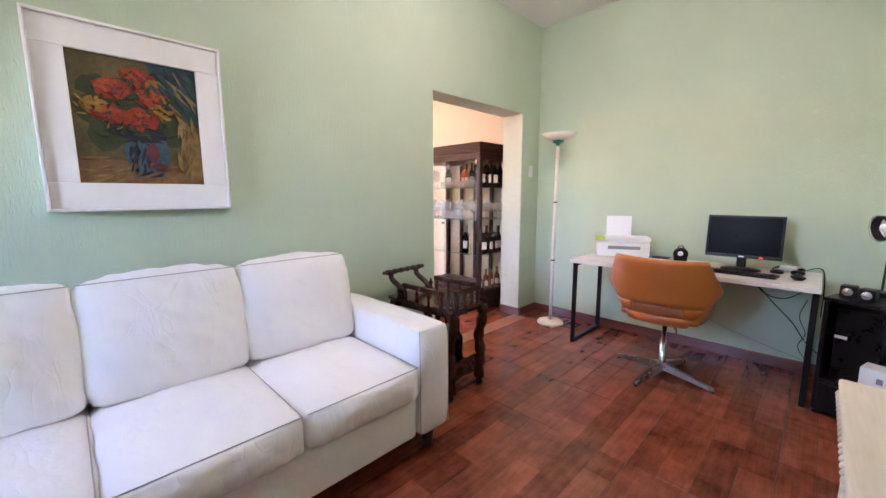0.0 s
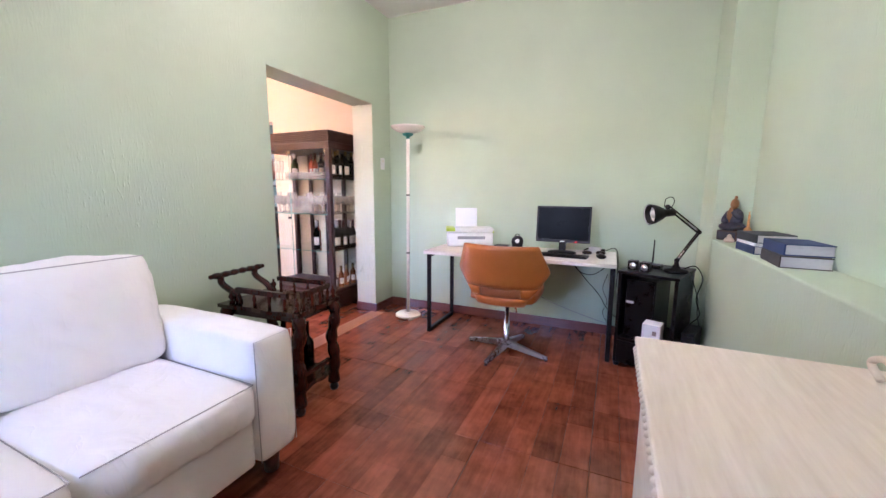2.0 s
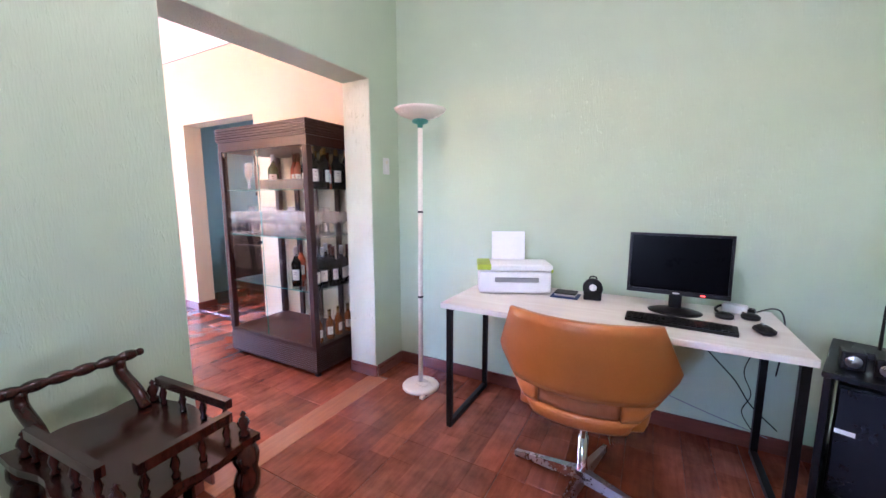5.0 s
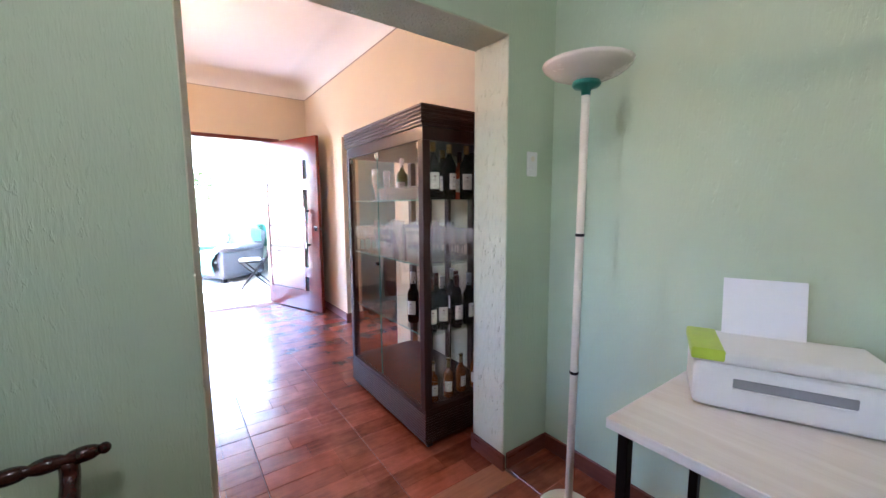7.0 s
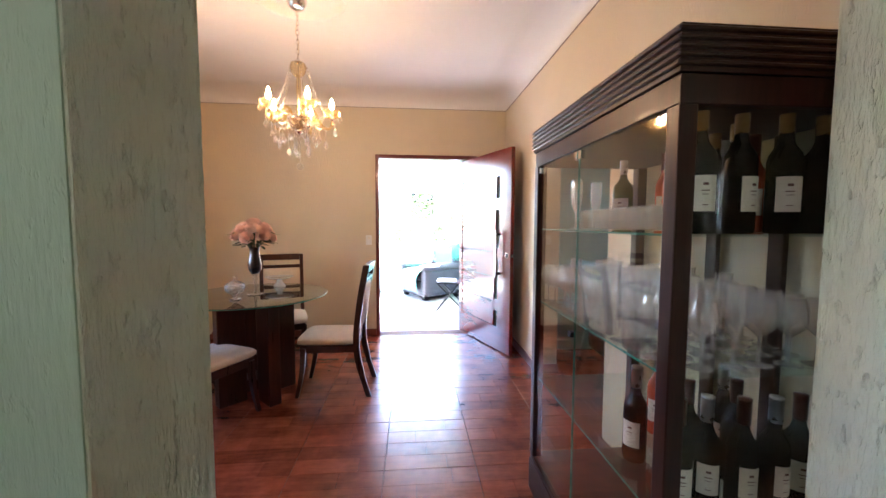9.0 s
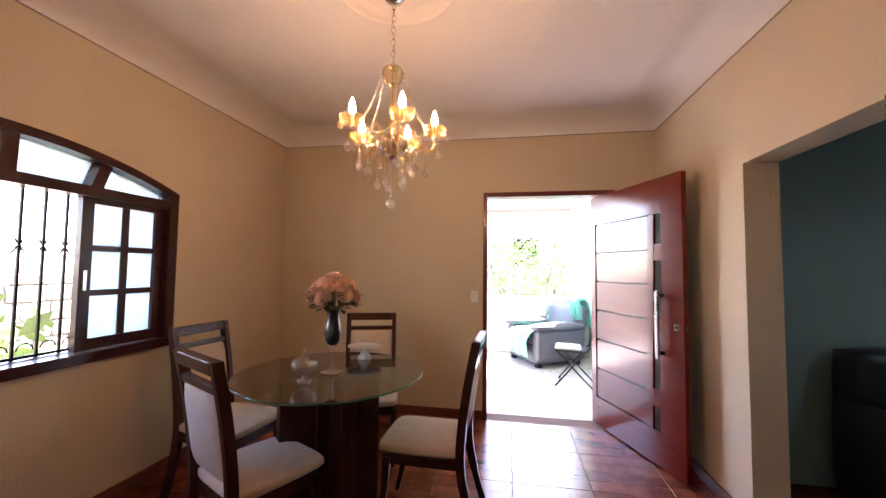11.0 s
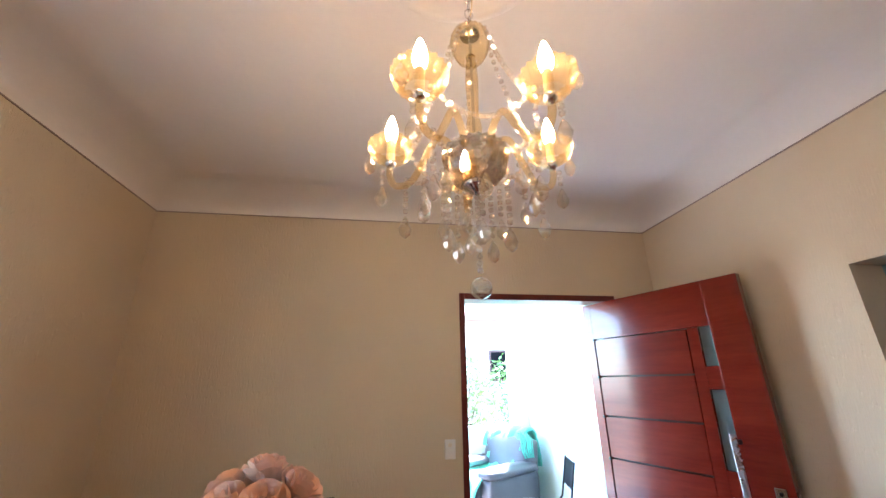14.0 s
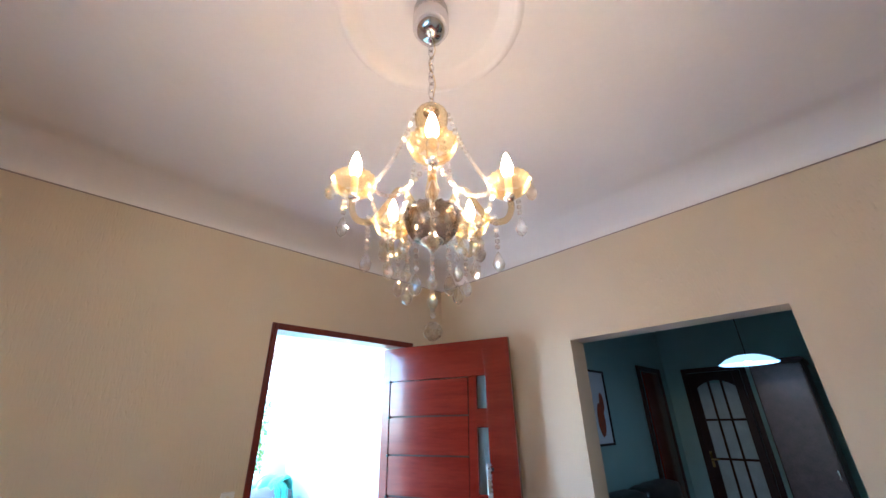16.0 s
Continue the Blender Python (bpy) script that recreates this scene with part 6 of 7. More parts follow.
# ---- dining room ----
def make_dining_chair(m):
    c = thing("dining_chair", m, "dark wooden dining chair with beige upholstered seat and back", "chair", "chairs round the glass table")
    w, d, zs = 0.215, 0.22, 0.485          # faces +x
    part("seat", pillow(B(), -d + 0.01, -w, zs - 0.065, d + 0.02, w, zs - 0.005, 0.014, 8, 0.002), FABRIC, c, "beige upholstered seat", True)
    part("seat_frame", box(B(), -d + 0.01, -w + 0.012, zs - 0.125, d, w - 0.012, zs - 0.066, 0.006), CHAIR_WOOD, c)
    for y in (-w + 0.02, w - 0.02):
        pts = smooth_path([(-d - 0.095, y, 0.0), (-d - 0.03, y, 0.22), (-d + 0.0, y, 0.44), (-d - 0.03, y, 0.75), (-d - 0.085, y, 1.055)], 5)
        bm = B()
        prev = None
        for p in pts:
            ww, dd = 0.017, 0.024 if p.z > 0.2 else 0.019
            ring = [bm.verts.new(p + Vector((sx * dd, sy * ww, 0))) for sx, sy in ((-1, -1), (1, -1), (1, 1), (-1, 1))]
            if prev:
                for k in range(4):
                    bm.faces.new((prev[k], prev[(k + 1) % 4], ring[(k + 1) % 4], ring[k]))
            else:
                bm.faces.new(ring[::-1])
            prev = ring
        bm.faces.new(prev)
        part("back_leg", bm, CHAIR_WOOD, c)
        bm = B()
        prev = None
        for p in smooth_path([(d + 0.03, y, 0.0), (d - 0.012, y, 0.20), (d - 0.028, y, 0.40)], 5):
            ring = [bm.verts.new(p + Vector((sx * (0.013 + 0.02 * p.z), sy * (0.013 + 0.015 * p.z), 0))) for sx, sy in ((-1, -1), (1, -1), (1, 1), (-1, 1))]
            if prev:
                for k in range(4):
                    bm.faces.new((prev[k], prev[(k + 1) % 4], ring[(k + 1) % 4], ring[k]))
            else:
                bm.faces.new(ring[::-1])
            prev = ring
        bm.faces.new(prev)
        part("front_leg", bm, CHAIR_WOOD, c)
    tilt = Matrix.Translation((-d - 0.002, 0, 0.50)) @ Matrix.Rotation(radians(-8.5), 4, "Y")
    part("top_rail", box(B(), -0.024, -w + 0.0375, 0.50, 0.02, w - 0.0375, 0.562, 0.006, tilt), CHAIR_WOOD, c)
    part("cross_rail", box(B(), -0.018, -w + 0.0375, 0.415, 0.018, w - 0.0375, 0.450, 0.005, tilt), CHAIR_WOOD, c)
    part("back_pad", pillow(B(), -0.022, -w + 0.039, 0.02, 0.022, w - 0.039, 0.413, 0.006, 6, 0.001, 0, tilt), FABRIC, c, "beige upholstered back", True)
    return c


CHAIRS = [pose(-2.205, -2.575, 0, 0, 0, 153), pose(-2.72, -1.815, 0, 0, 0, -91), pose(-2.70, -3.13, 0, 0, 0, 84), pose(-3.36, -2.44, 0, 0, 0, 18)]
first = make_dining_chair(CHAIRS[0])
for m in CHAIRS[1:]:
    copy_thing(first, m)

TX, TY, TR, TZ = -2.62, -2.40, 0.55, 0.82


def make_table():
    t = thing("dining_table", pose(TX, TY, 0), "round smoked glass dining table on a dark wooden slat base", "table")
    part("glass_top", lathe(B(), ((0.001, TZ - 0.012), (TR - 0.004, TZ - 0.012), (TR, TZ - 0.008), (TR, TZ - 0.004), (TR - 0.004, TZ), (0.001, TZ)), 64), SMOKE, t, "round smoked glass top")
    part("glass_rim", lathe(B(), ((TR + 0.0005, TZ - 0.009), (TR + 0.0005, TZ - 0.003)), 64, cap=False), TEAL_PLASTIC, t)
    for k in range(4):
        a = radians(45 + 90 * k)
        m = Matrix.Rotation(a, 4, "Z")
        part("base_panel", box(B(), 0.10, -0.045, 0, 0.30, 0.045, TZ - 0.016, 0.006, m), CHAIR_WOOD, t)
        part("pad", lathe(B(), ((0.014, TZ - 0.0155), (0.014, TZ - 0.0125)), 12, (0, 0, 0), m @ Matrix.Translation((0.2, 0, 0))), CHROME, t)
    part("base_hub", box(B(), -0.11, -0.11, 0.08, 0.11, 0.11, 0.16, 0.006), CHAIR_WOOD, t)


make_table()


def petal_rose(bm, c, r, up, seed):
    """A full rose: whorls of cupped petals."""
    q = Vector(up).normalized().to_track_quat("Z", "Y").to_matrix().to_4x4()
    m = Matrix.Translation(c) @ q
    g = random.Random(seed)
    for ring, (rad, hgt, cnt, flare) in enumerate(((0.12, 0.50, 3, 0.0), (0.30, 0.56, 4, 0.03), (0.52, 0.52, 5, 0.08), (0.74, 0.40, 6, 0.16), (0.92, 0.18, 6, 0.26))):
        for k in range(cnt):
            a0 = 2 * math.pi * (k + 0.37 * ring) / cnt + g.uniform(-0.1, 0.1)
            half = math.pi / cnt * 1.35
            grid = []
            for j in range(4):
                v = j / 3
                row = []
                for i in range(5):
                    u = i / 4 * 2 - 1
                    rr = r * (rad * (0.45 + 0.55 * v ** 0.6) + flare * 0.35 * max(0, v - 0.6) + 0.04 * u * u)
                    zz = r * (-0.45 + (hgt + 0.45) * v - 0.12 * u * u * v)
                    a = a0 + u * half * (0.7 + 0.3 * math.sin(math.pi * v))
                    row.append(bm.verts.new(m @ Vector((rr * math.cos(a), rr * math.sin(a), zz))))
                grid.append(row)
            for j in range(3):
                for i in range(4):
                    bm.faces.new((grid[j][i], grid[j][i + 1], grid[j + 1][i + 1], grid[j + 1][i]))


def leaf_shape(bm, base, d, length, width, bend=0.2):
    d = Vector(d).normalized()
    s = d.cross(Vector((0, 0, 1)))
    s = s.normalized() if s.length > 0.01 else Vector((1, 0, 0))
    u = s.cross(d)
    prev = None
    for t, w in ((0, 0.1), (0.3, 0.9), (0.6, 1.0), (0.85, 0.5), (1, 0.03)):
        p = Vector(base) + d * length * t - u * bend * length * t * t
        row = [bm.verts.new(p - s * width * w / 2), bm.verts.new(p + u * width * 0.08), bm.verts.new(p + s * width * w / 2)]
        if prev:
            bm.faces.new((prev[0], prev[1], row[1], row[0]))
            bm.faces.new((prev[1], prev[2], row[2], row[1]))
        prev = row


VX, VY = -2.60, -2.39


def make_vase():
    v = thing("flower_vase", pose(VX, VY, TZ), "tall footed glass vase with artificial pink roses", "vase")
    part("vase_glass", lathe(B(), ((0.001, 0.004), (0.06, 0.003), (0.064, 0.006), (0.02, 0.012), (0.010, 0.03), (0.009, 0.105), (0.018, 0.120), (0.020, 0.13), (0.012, 0.142), (0.03, 0.165), (0.050, 0.20), (0.054, 0.235), (0.044, 0.29), (0.036, 0.335), (0.042, 0.375), (0.047, 0.39)), 28, cap=False), VASE_GLASS, v, "clear footed glass", True)
    part("dark_filling", lathe(B(), ((0.001, 0.160), (0.026, 0.168), (0.046, 0.20), (0.050, 0.235), (0.040, 0.29), (0.032, 0.335), (0.036, 0.372), (0.001, 0.374)), 24, cap=False), BLACK_PLASTIC, v, "dark filling inside the vase", True)
    g = random.Random(3)
    heads = [(0, 0, 0.56, 0, 0, 1)]
    for k in range(6):
        a = 2 * math.pi * k / 6 + 0.3
        heads.append((0.095 * math.cos(a), 0.095 * math.sin(a), 0.515 + g.uniform(-0.012, 0.012), math.cos(a) * 0.8, math.sin(a) * 0.8, 1))
    for k in range(7):
        a = 2 * math.pi * k / 7
        heads.append((0.125 * math.cos(a), 0.125 * math.sin(a), 0.452 + g.uniform(-0.012, 0.012), math.cos(a) * 1.6, math.sin(a) * 1.6, 0.8))
    for i, (x, y, z, a, b, c) in enumerate(heads):
        bm = B()
        petal_rose(bm, (x * 1.05, y * 1.05, z + 0.014), 0.056, (a, b, c), i)
        ro = part("rose", bm, PETAL, v, "pale pink fabric rose", True)
    bm = B()
    for x, y, z, a, b, c in heads:
        tube(bm, [(x, y, z - 0.02), (x * 0.6, y * 0.6, 0.42), (x * 0.15, y * 0.15, 0.36)], 0.004, 5)
    part("stems", bm, STEM, v)
    bm = B()
    for k in range(60):
        a = g.uniform(0, 2 * math.pi)
        r = g.uniform(0.05, 0.12)
        leaf_shape(bm, (r * math.cos(a), r * math.sin(a), g.uniform(0.385, 0.47 - 0.5 * (r - 0.05))), (math.cos(a), math.sin(a), g.uniform(-0.5, 0.6)), g.uniform(0.045, 0.075), 0.03)
    tagged(part("leaves", bm, STEM, v, "dark green fabric leaves"), kind="stuff")
    for k, (a, l_) in enumerate(((0.6, 0.17), (1.3, 0.19), (3.6, 0.17), (4.4, 0.19), (5.6, 0.18))):
        p = [(0.07 * math.cos(a), 0.07 * math.sin(a), 0.45), (l_ * 0.8 * math.cos(a), l_ * 0.8 * math.sin(a), 0.49), (l_ * 1.05 * math.cos(a), l_ * 1.05 * math.sin(a), 0.475)]
        bm = B()
        tube(bm, p, 0.0011, 4)
        for q in p[1:]:
            for e in (-0.7, 0.7):
                leaf_shape(bm, q, (math.cos(a + e), math.sin(a + e), 0.1), 0.028, 0.016)
        part("filler_twig", bm, LEAF, v)


make_vase()
jr = thing("glass_jar", pose(-2.40, -2.455, TZ), "clear pressed glass candy jar with lid", "jar")
part("bowl", lathe(B(), ((0.001, 0.004), (0.036, 0.003), (0.038, 0.008), (0.014, 0.014), (0.011, 0.030), (0.03, 0.042), (0.062, 0.065), (0.070, 0.095), (0.068, 0.105)), 24, cap=False), CRYSTAL, jr, "", True)
lid = part("lid", lathe(B(), ((0.071, 0.106), (0.066, 0.116), (0.045, 0.130), (0.018, 0.142), (0.008, 0.150)), 24, cap=False), CRYSTAL, jr, "domed glass lid", True)
bm = B()
bmesh.ops.create_uvsphere(bm, u_segments=12, v_segments=8, radius=0.014, matrix=Matrix.Translation((0, 0, 0.164)))
part("lid_knob", bm, CRYSTAL, lid, "", True)
cs = thing("cake_stand", pose(-2.985, -2.335, TZ), "white porcelain cake stand with grey flower pattern", "cake stand")
part("foot", lathe(B(), ((0.052, 0), (0.050, 0.012), (0.024, 0.045), (0.026, 0.072)), 24), PORCELAIN, cs, "", True)
part("plate", lathe(B(), ((0.03, 0.0725), (0.09, 0.074), (0.118, 0.084), (0.120, 0.089), (0.112, 0.088), (0.001, 0.084)), 36), PORCELAIN, cs, "", True)
bm = B()
g = random.Random(8)
for k in range(3):
    a0 = 2.1 * k + 0.4
    for j in range(9):
        a, r = a0 + g.uniform(-0.45, 0.45), g.uniform(0.05, 0.09)
        lathe(bm, ((0.011, 0.0845 + (r > 0.08) * 0.001), (0.008, 0.0862), (0.001, 0.0864)), 7, (r * math.cos(a), r * math.sin(a), 0))
part("flower_pattern", bm, PAINT_GREY, cs)


# ---- chandelier ----
def make_chandelier():
    c = thing("chandelier", pose(CX, CY, 0), "crystal chandelier with five lit candle bulbs and glass drops", "chandelier")

    def ribbed(prof, n=40, depth=0.05):
        bm = B()
        rings = []
        for r, z in prof:
            rings.append([bm.verts.new((r * (1 + depth * (1 if k % 2 else -1)) * math.cos(2 * math.pi * k / n), r * (1 + depth * (1 if k % 2 else -1)) * math.sin(2 * math.pi * k / n), z)) for k in range(n)])
        for a, b in zip(rings, rings[1:]):
            for k in range(n):
                bm.faces.new((a[k], a[(k + 1) % n], b[(k + 1) % n], b[k]))
        return bm

    part("canopy", lathe(B(), ((0.012, 2.800), (0.045, 2.812), (0.064, 2.845), (0.066, 2.875), (0.062, DC + 0.047)), 28), CHROME, c, "chrome ceiling canopy", True)
    # chain of links
    z, k = 2.796, 0
    while z > 2.505:
        pts = [(0.011 * math.cos(a) * (1 if k % 2 else 0), 0.011 * math.cos(a) * (0 if k % 2 else 1), z - 0.017 + 0.019 * math.sin(a)) for a in [2 * math.pi * j / 12 for j in range(13)]]
        part("chain_link", tube(B(), pts, 0.0022, 5, False), CHROME, c, "", True)
        z -= 0.031
        k += 1
    part("wire", tube(B(), smooth_path([(0.008, 0, 2.80), (0.016, 0.004, 2.72), (0.004, -0.01, 2.66), (0.01, 0.008, 2.58), (0.0, 0, 2.49)], 5), 0.002, 5), AMBER_CRYSTAL, c)
    part("top_cap", lathe(B(), ((0.026, 2.452), (0.024, 2.468), (0.012, 2.482), (0.004, 2.492)), 18), CHROME, c, "", True)
    part("top_bowl", ribbed(((0.016, 2.365), (0.034, 2.375), (0.047, 2.405), (0.051, 2.437), (0.043, 2.456), (0.018, 2.456))), AMBER_CRYSTAL, c, "ribbed pressed glass bowl", True)
    part("column", lathe(B(), ((0.016, 2.12), (0.02, 2.16), (0.013, 2.20), (0.017, 2.30), (0.012, 2.38)), 16), AMBER_CRYSTAL, c, "", True)
    part("stem_rod", lathe(B(), ((0.004, 2.02), (0.004, 2.46)), 8), CHROME, c)
    part("lower_bowl", ribbed(((0.02, 2.004), (0.044, 2.012), (0.064, 2.036), (0.074, 2.078), (0.072, 2.096), (0.02, 2.090)), 48, 0.06), SILVER_GLASS, c, "ribbed glass lower bowl", True)
    part("bottom_cap", lathe(B(), ((0.004, 1.982), (0.014, 1.990), (0.026, 2.000), (0.036, 2.010), (0.012, 2.018)), 18), CHROME, c, "", True)
    R, g = 0.213, random.Random(5)
    bead = bmesh.new()
    bmesh.ops.create_icosphere(bead, subdivisions=1, radius=0.0074)
    bead_me = mesh_of("bead", bead, CRYSTAL)
    drop = bmesh.new()
    lathe(drop, ((0.001, 0), (0.007, -0.010), (0.0155, -0.032), (0.012, -0.046), (0.001, -0.056)), 8, cap=False)
    drop_me = mesh_of("crystal_drop", drop, CRYSTAL)

    def hang(parent, name, me, p, turn=0):
        ob = new(name, me)
        ob.parent = parent
        ob.matrix_local = pose(p[0], p[1], p[2], 0, 0, turn)
        return ob

    def strand(a, b, sag, n, drop_end=False):
        for i in range(n + 1):
            t = i / n
            p = Vector(a).lerp(Vector(b), t) - Vector((0, 0, sag * 4 * t * (1 - t)))
            hang(c, "bead", bead_me, p, i * 37)

    def pendant(p, n):
        for i in range(n):
            hang(c, "bead", bead_me, (p[0], p[1], p[2] - 0.016 * i), i * 31)
        hang(c, "crystal_drop", drop_me, (p[0], p[1], p[2] - 0.016 * n + 0.004), g.uniform(0, 90))

    tips = []
    for k in range(5):
        a = radians(-42 + 72 * k)
        d = Vector((math.cos(a), math.sin(a), 0))
        P = lambda r, z: d * r + Vector((0, 0, z))
        arm = part("arm", tube(B(), smooth_path([P(0.045, 2.085), P(0.065, 2.135), P(0.095, 2.148), P(0.125, 2.095), P(0.158, 2.042), P(0.197, 2.038), P(R, 2.068), P(R, 2.098)], 5), 0.0085, 10), AMBER_CRYSTAL, c, "curved glass arm", True)
        at = tuple(P(R, 0))
        part("socket", lathe(B(), ((0.008, 2.092), (0.014, 2.100), (0.012, 2.109)), 12, at), CHROME, arm, "", True)
        bm = ribbed(((0.012, 2.106), (0.030, 2.110), (0.046, 2.124), (0.0540, 2.144), (0.0555, 2.157), (0.0535, 2.158), (0.0510, 2.144), (0.043, 2.128), (0.028, 2.115)), 40, 0.06)
        bmesh.ops.translate(bm, vec=at, verts=bm.verts[:])
        part("cup", bm, AMBER_CRYSTAL, arm, "ribbed pressed glass cup")
        part("candle_sleeve", lathe(B(), ((0.010, 2.110), (0.010, 2.166)), 12, at), LAMP_WHITE, arm)
        part("bulb", lathe(B(), ((0.009, 2.1665), (0.0145, 2.182), (0.0160, 2.196), (0.011, 2.220), (0.005, 2.239), (0.001, 2.245)), 14, at), BULB, arm, "lit flame-shaped bulb", True)
        tips.append(P(R, 0))
        strand(P(0.055, 2.43), P(R - 0.055, 2.165), 0.03, 17)
        e = radians(-42 + 72 * (k + 1))
        d2 = Vector((math.cos(e), math.sin(e), 0))
        strand(P(R - 0.035, 2.150), d2 * (R - 0.035) + Vector((0, 0, 2.150)), 0.07, 17)
        strand(P(0.08, 2.06), P(0.17, 2.05), 0.02, 7)
        pendant(P(R + 0.055, 2.150), 1)
        pendant(P(R + 0.02, 2.085), 3)
        pendant(P(0.17, 2.03), 5)
        pendant(P(0.125, 2.03), 3)
        pendant((d + d2) * 0.042 + Vector((0, 0, 2.020)), 8)
        pendant((d + d2) * 0.075 + Vector((0, 0, 2.045)), 5)
    for i in range(12):
        hang(c, "bead", bead_me, (0, 0, 1.978 - 0.0155 * i), i * 29)
    bm = B()
    bmesh.ops.create_icosphere(bm, subdivisions=2, radius=0.0235, matrix=Matrix.Translation((0, 0, 1.770)))
    part("crystal_ball", bm, CRYSTAL, c, "faceted crystal ball")


make_chandelier()


# ---- hall beyond ----
hp_ = thing("pendant_lamp", pose(-2.13, 1.5, 0), "white curved glass pendant lamp, switched on", "lamp")
part("glass_shade", lathe(B(), ((0.205, 1.965), (0.15, 2.005), (0.08, 2.030), (0.02, 2.037), (0.02, 2.030), (0.08, 2.020), (0.15, 1.992), (0.198, 1.962)), 32, cap=False), HALL_GLOW, hp_, "curved white glass shade", True)
part("bulb", lathe(B(), ((0.001, 1.958), (0.022, 1.966), (0.026, 1.985), (0.016, 2.012)), 12), HALL_BULB, hp_, "small bright white bulb", True)
part("cord", tube(B(), [(0, 0, 2.035), (0, 0, 2.999)], 0.004, 6), BLACK_PLASTIC, hp_)
hd = structure("door_2", box(box(box(B(), -3.28, HY - 0.03, 0, -3.22, HY - 0.001, 2.2, 0.004), -2.59, HY - 0.03, 0, -2.53, HY - 0.001, 2.2, 0.004), -3.22, HY - 0.03, 2.14, -2.59, HY - 0.001, 2.2, 0.004), CABINET_WOOD, "dark wooden frame of a glazed hall door", "door frame")
gd = thing("glazed_door", pose(-3.218, HY - 0.05, 0.008), "dark wooden hall door with arched frosted panes", "door")
bm = B()
box(bm, 0, 0, 0, 0.09, 0.04, 2.125, 0.003); box(bm, 0.535, 0, 0, 0.625, 0.04, 2.125, 0.003); box(bm, 0.0905, 0, 0, 0.5345, 0.04, 0.62, 0.003)
plate(bm, [(0.0905, 1.93), (0.16, 1.98), (0.24, 2.01), (0.3125, 2.02), (0.385, 2.01), (0.465, 1.98), (0.5345, 1.93), (0.5345, 2.125), (0.0905, 2.125)], -0.04, 0, RX)
part("door_frame", bm, CABINET_WOOD, gd)
for k in (1, 2):
    part("muntin", box(B(), 0.0905 + 0.148 * k - 0.013, 0.006, 0.62, 0.0905 + 0.148 * k + 0.013, 0.034, 2.01), CABINET_WOOD, gd)
    part("muntin", box(B(), 0.0905, 0.007, 0.62 + 0.455 * k - 0.013, 0.5345, 0.033, 0.62 + 0.455 * k + 0.013), CABINET_WOOD, gd)
for j in range(3):
    for i in range(3):
        part("pane", box(B(), 0.0905 + 0.148 * i + 0.002, 0.018, 0.62 + 0.455 * j + 0.002, 0.0905 + 0.148 * (i + 1) - 0.002, 0.022, min(1.99, 0.62 + 0.455 * (j + 1) - 0.002)), PANE_GREY, gd)
part("handle", box(box(B(), 0.03, -0.012, 0.98, 0.06, 0.0, 1.16, 0.004), 0.04, -0.05, 1.06, 0.13, -0.035, 1.08, 0.004), FOIL_GOLD, gd, "brass lever handle")
rd = structure("door_3", box(box(box(B(), HX0 + 0.001, 2.80, 0, HX0 + 0.03, 2.86, 2.2, 0.004), HX0 + 0.001, 3.55, 0, HX0 + 0.03, 3.61, 2.2, 0.004), HX0 + 0.001, 2.86, 2.14, HX0 + 0.03, 3.55, 2.2, 0.004), CABINET_WOOD, "dark wooden frame of a hall side door", "door frame")
rl = thing("inner_door", pose(HX0 + 0.002, 2.862, 0.008), "reddish wooden hall side door with a bright slit", "door")
part("door_panel", box(B(), 0, 0.10, 0, 0.02, 0.685, 2.125, 0.003), DOOR_WOOD, rl)
part("light_slit", box(B(), 0, 0.0, 0, 0.006, 0.09, 2.1), FROST, rl, "pale glass slit")
tc = thing("tall_cabinet", pose(-2.30, 2.6, 0), "tall dark brown wooden cabinet in the hall", "cabinet")
part("body", box(B(), 0, 0.02, 0.08, 0.42, 0.62, 2.06, 0.004), CABINET_WOOD, tc)
part("cornice", box(B(), -0.02, 0.0, 2.0605, 0.44, 0.62, 2.10, 0.008), CABINET_WOOD, tc)
dr = part("door", box(B(), 0.012, 0.0, 0.10, 0.408, 0.0195, 2.04, 0.003), MOTTLED, tc, "mottled brown veneer door")
part("knob", box(B(), 0.37, -0.012, 1.05, 0.385, -0.0005, 1.13, 0.003), CHROME, dr)
part("plinth", box(B(), 0.01, 0.03, 0, 0.41, 0.60, 0.0795), CABINET_WOOD, tc)
pm = Matrix.Translation((HX0 + 0.001, 1.52, 1.69)) @ Matrix(((0, 0, 1, 0), (1, 0, 0, 0), (0, 1, 0, 0), (0, 0, 0, 1)))
hp2 = thing("framed_picture", pm, "thin black framed pale abstract picture with an orange stroke", "picture")
bm = B()
box(bm, -0.26, -0.36, 0, 0.26, -0.34, 0.02); box(bm, -0.26, 0.34, 0, 0.26, 0.36, 0.02); box(bm, -0.26, -0.34, 0, -0.24, 0.34, 0.02); box(bm, 0.24, -0.34, 0, 0.26, 0.34, 0.02)
part("frame", bm, BLACK_PLASTIC, hp2)
part("print", box(B(), -0.24, -0.34, 0, 0.24, 0.34, 0.008), PAPER, hp2)
part("orange_stroke", blob(blob(B(), 0.06, -0.12, 0.08, 0.16, 0.0075, 0.0088, 3), 0.12, 0.04, 0.05, 0.1, 0.0075, 0.0090, 6), OIL["orange"], hp2)
hs = thing("hall_sofa", pose(-3.155, 1.73, 0, 0, 0, 90), "black leather sofa in the dim hall", "sofa")
part("seat", box(B(), -0.92, -0.52, 0.10, 0.92, 0.10, 0.43, 0.04, None, 3), BLACK_LEATHER, hs)
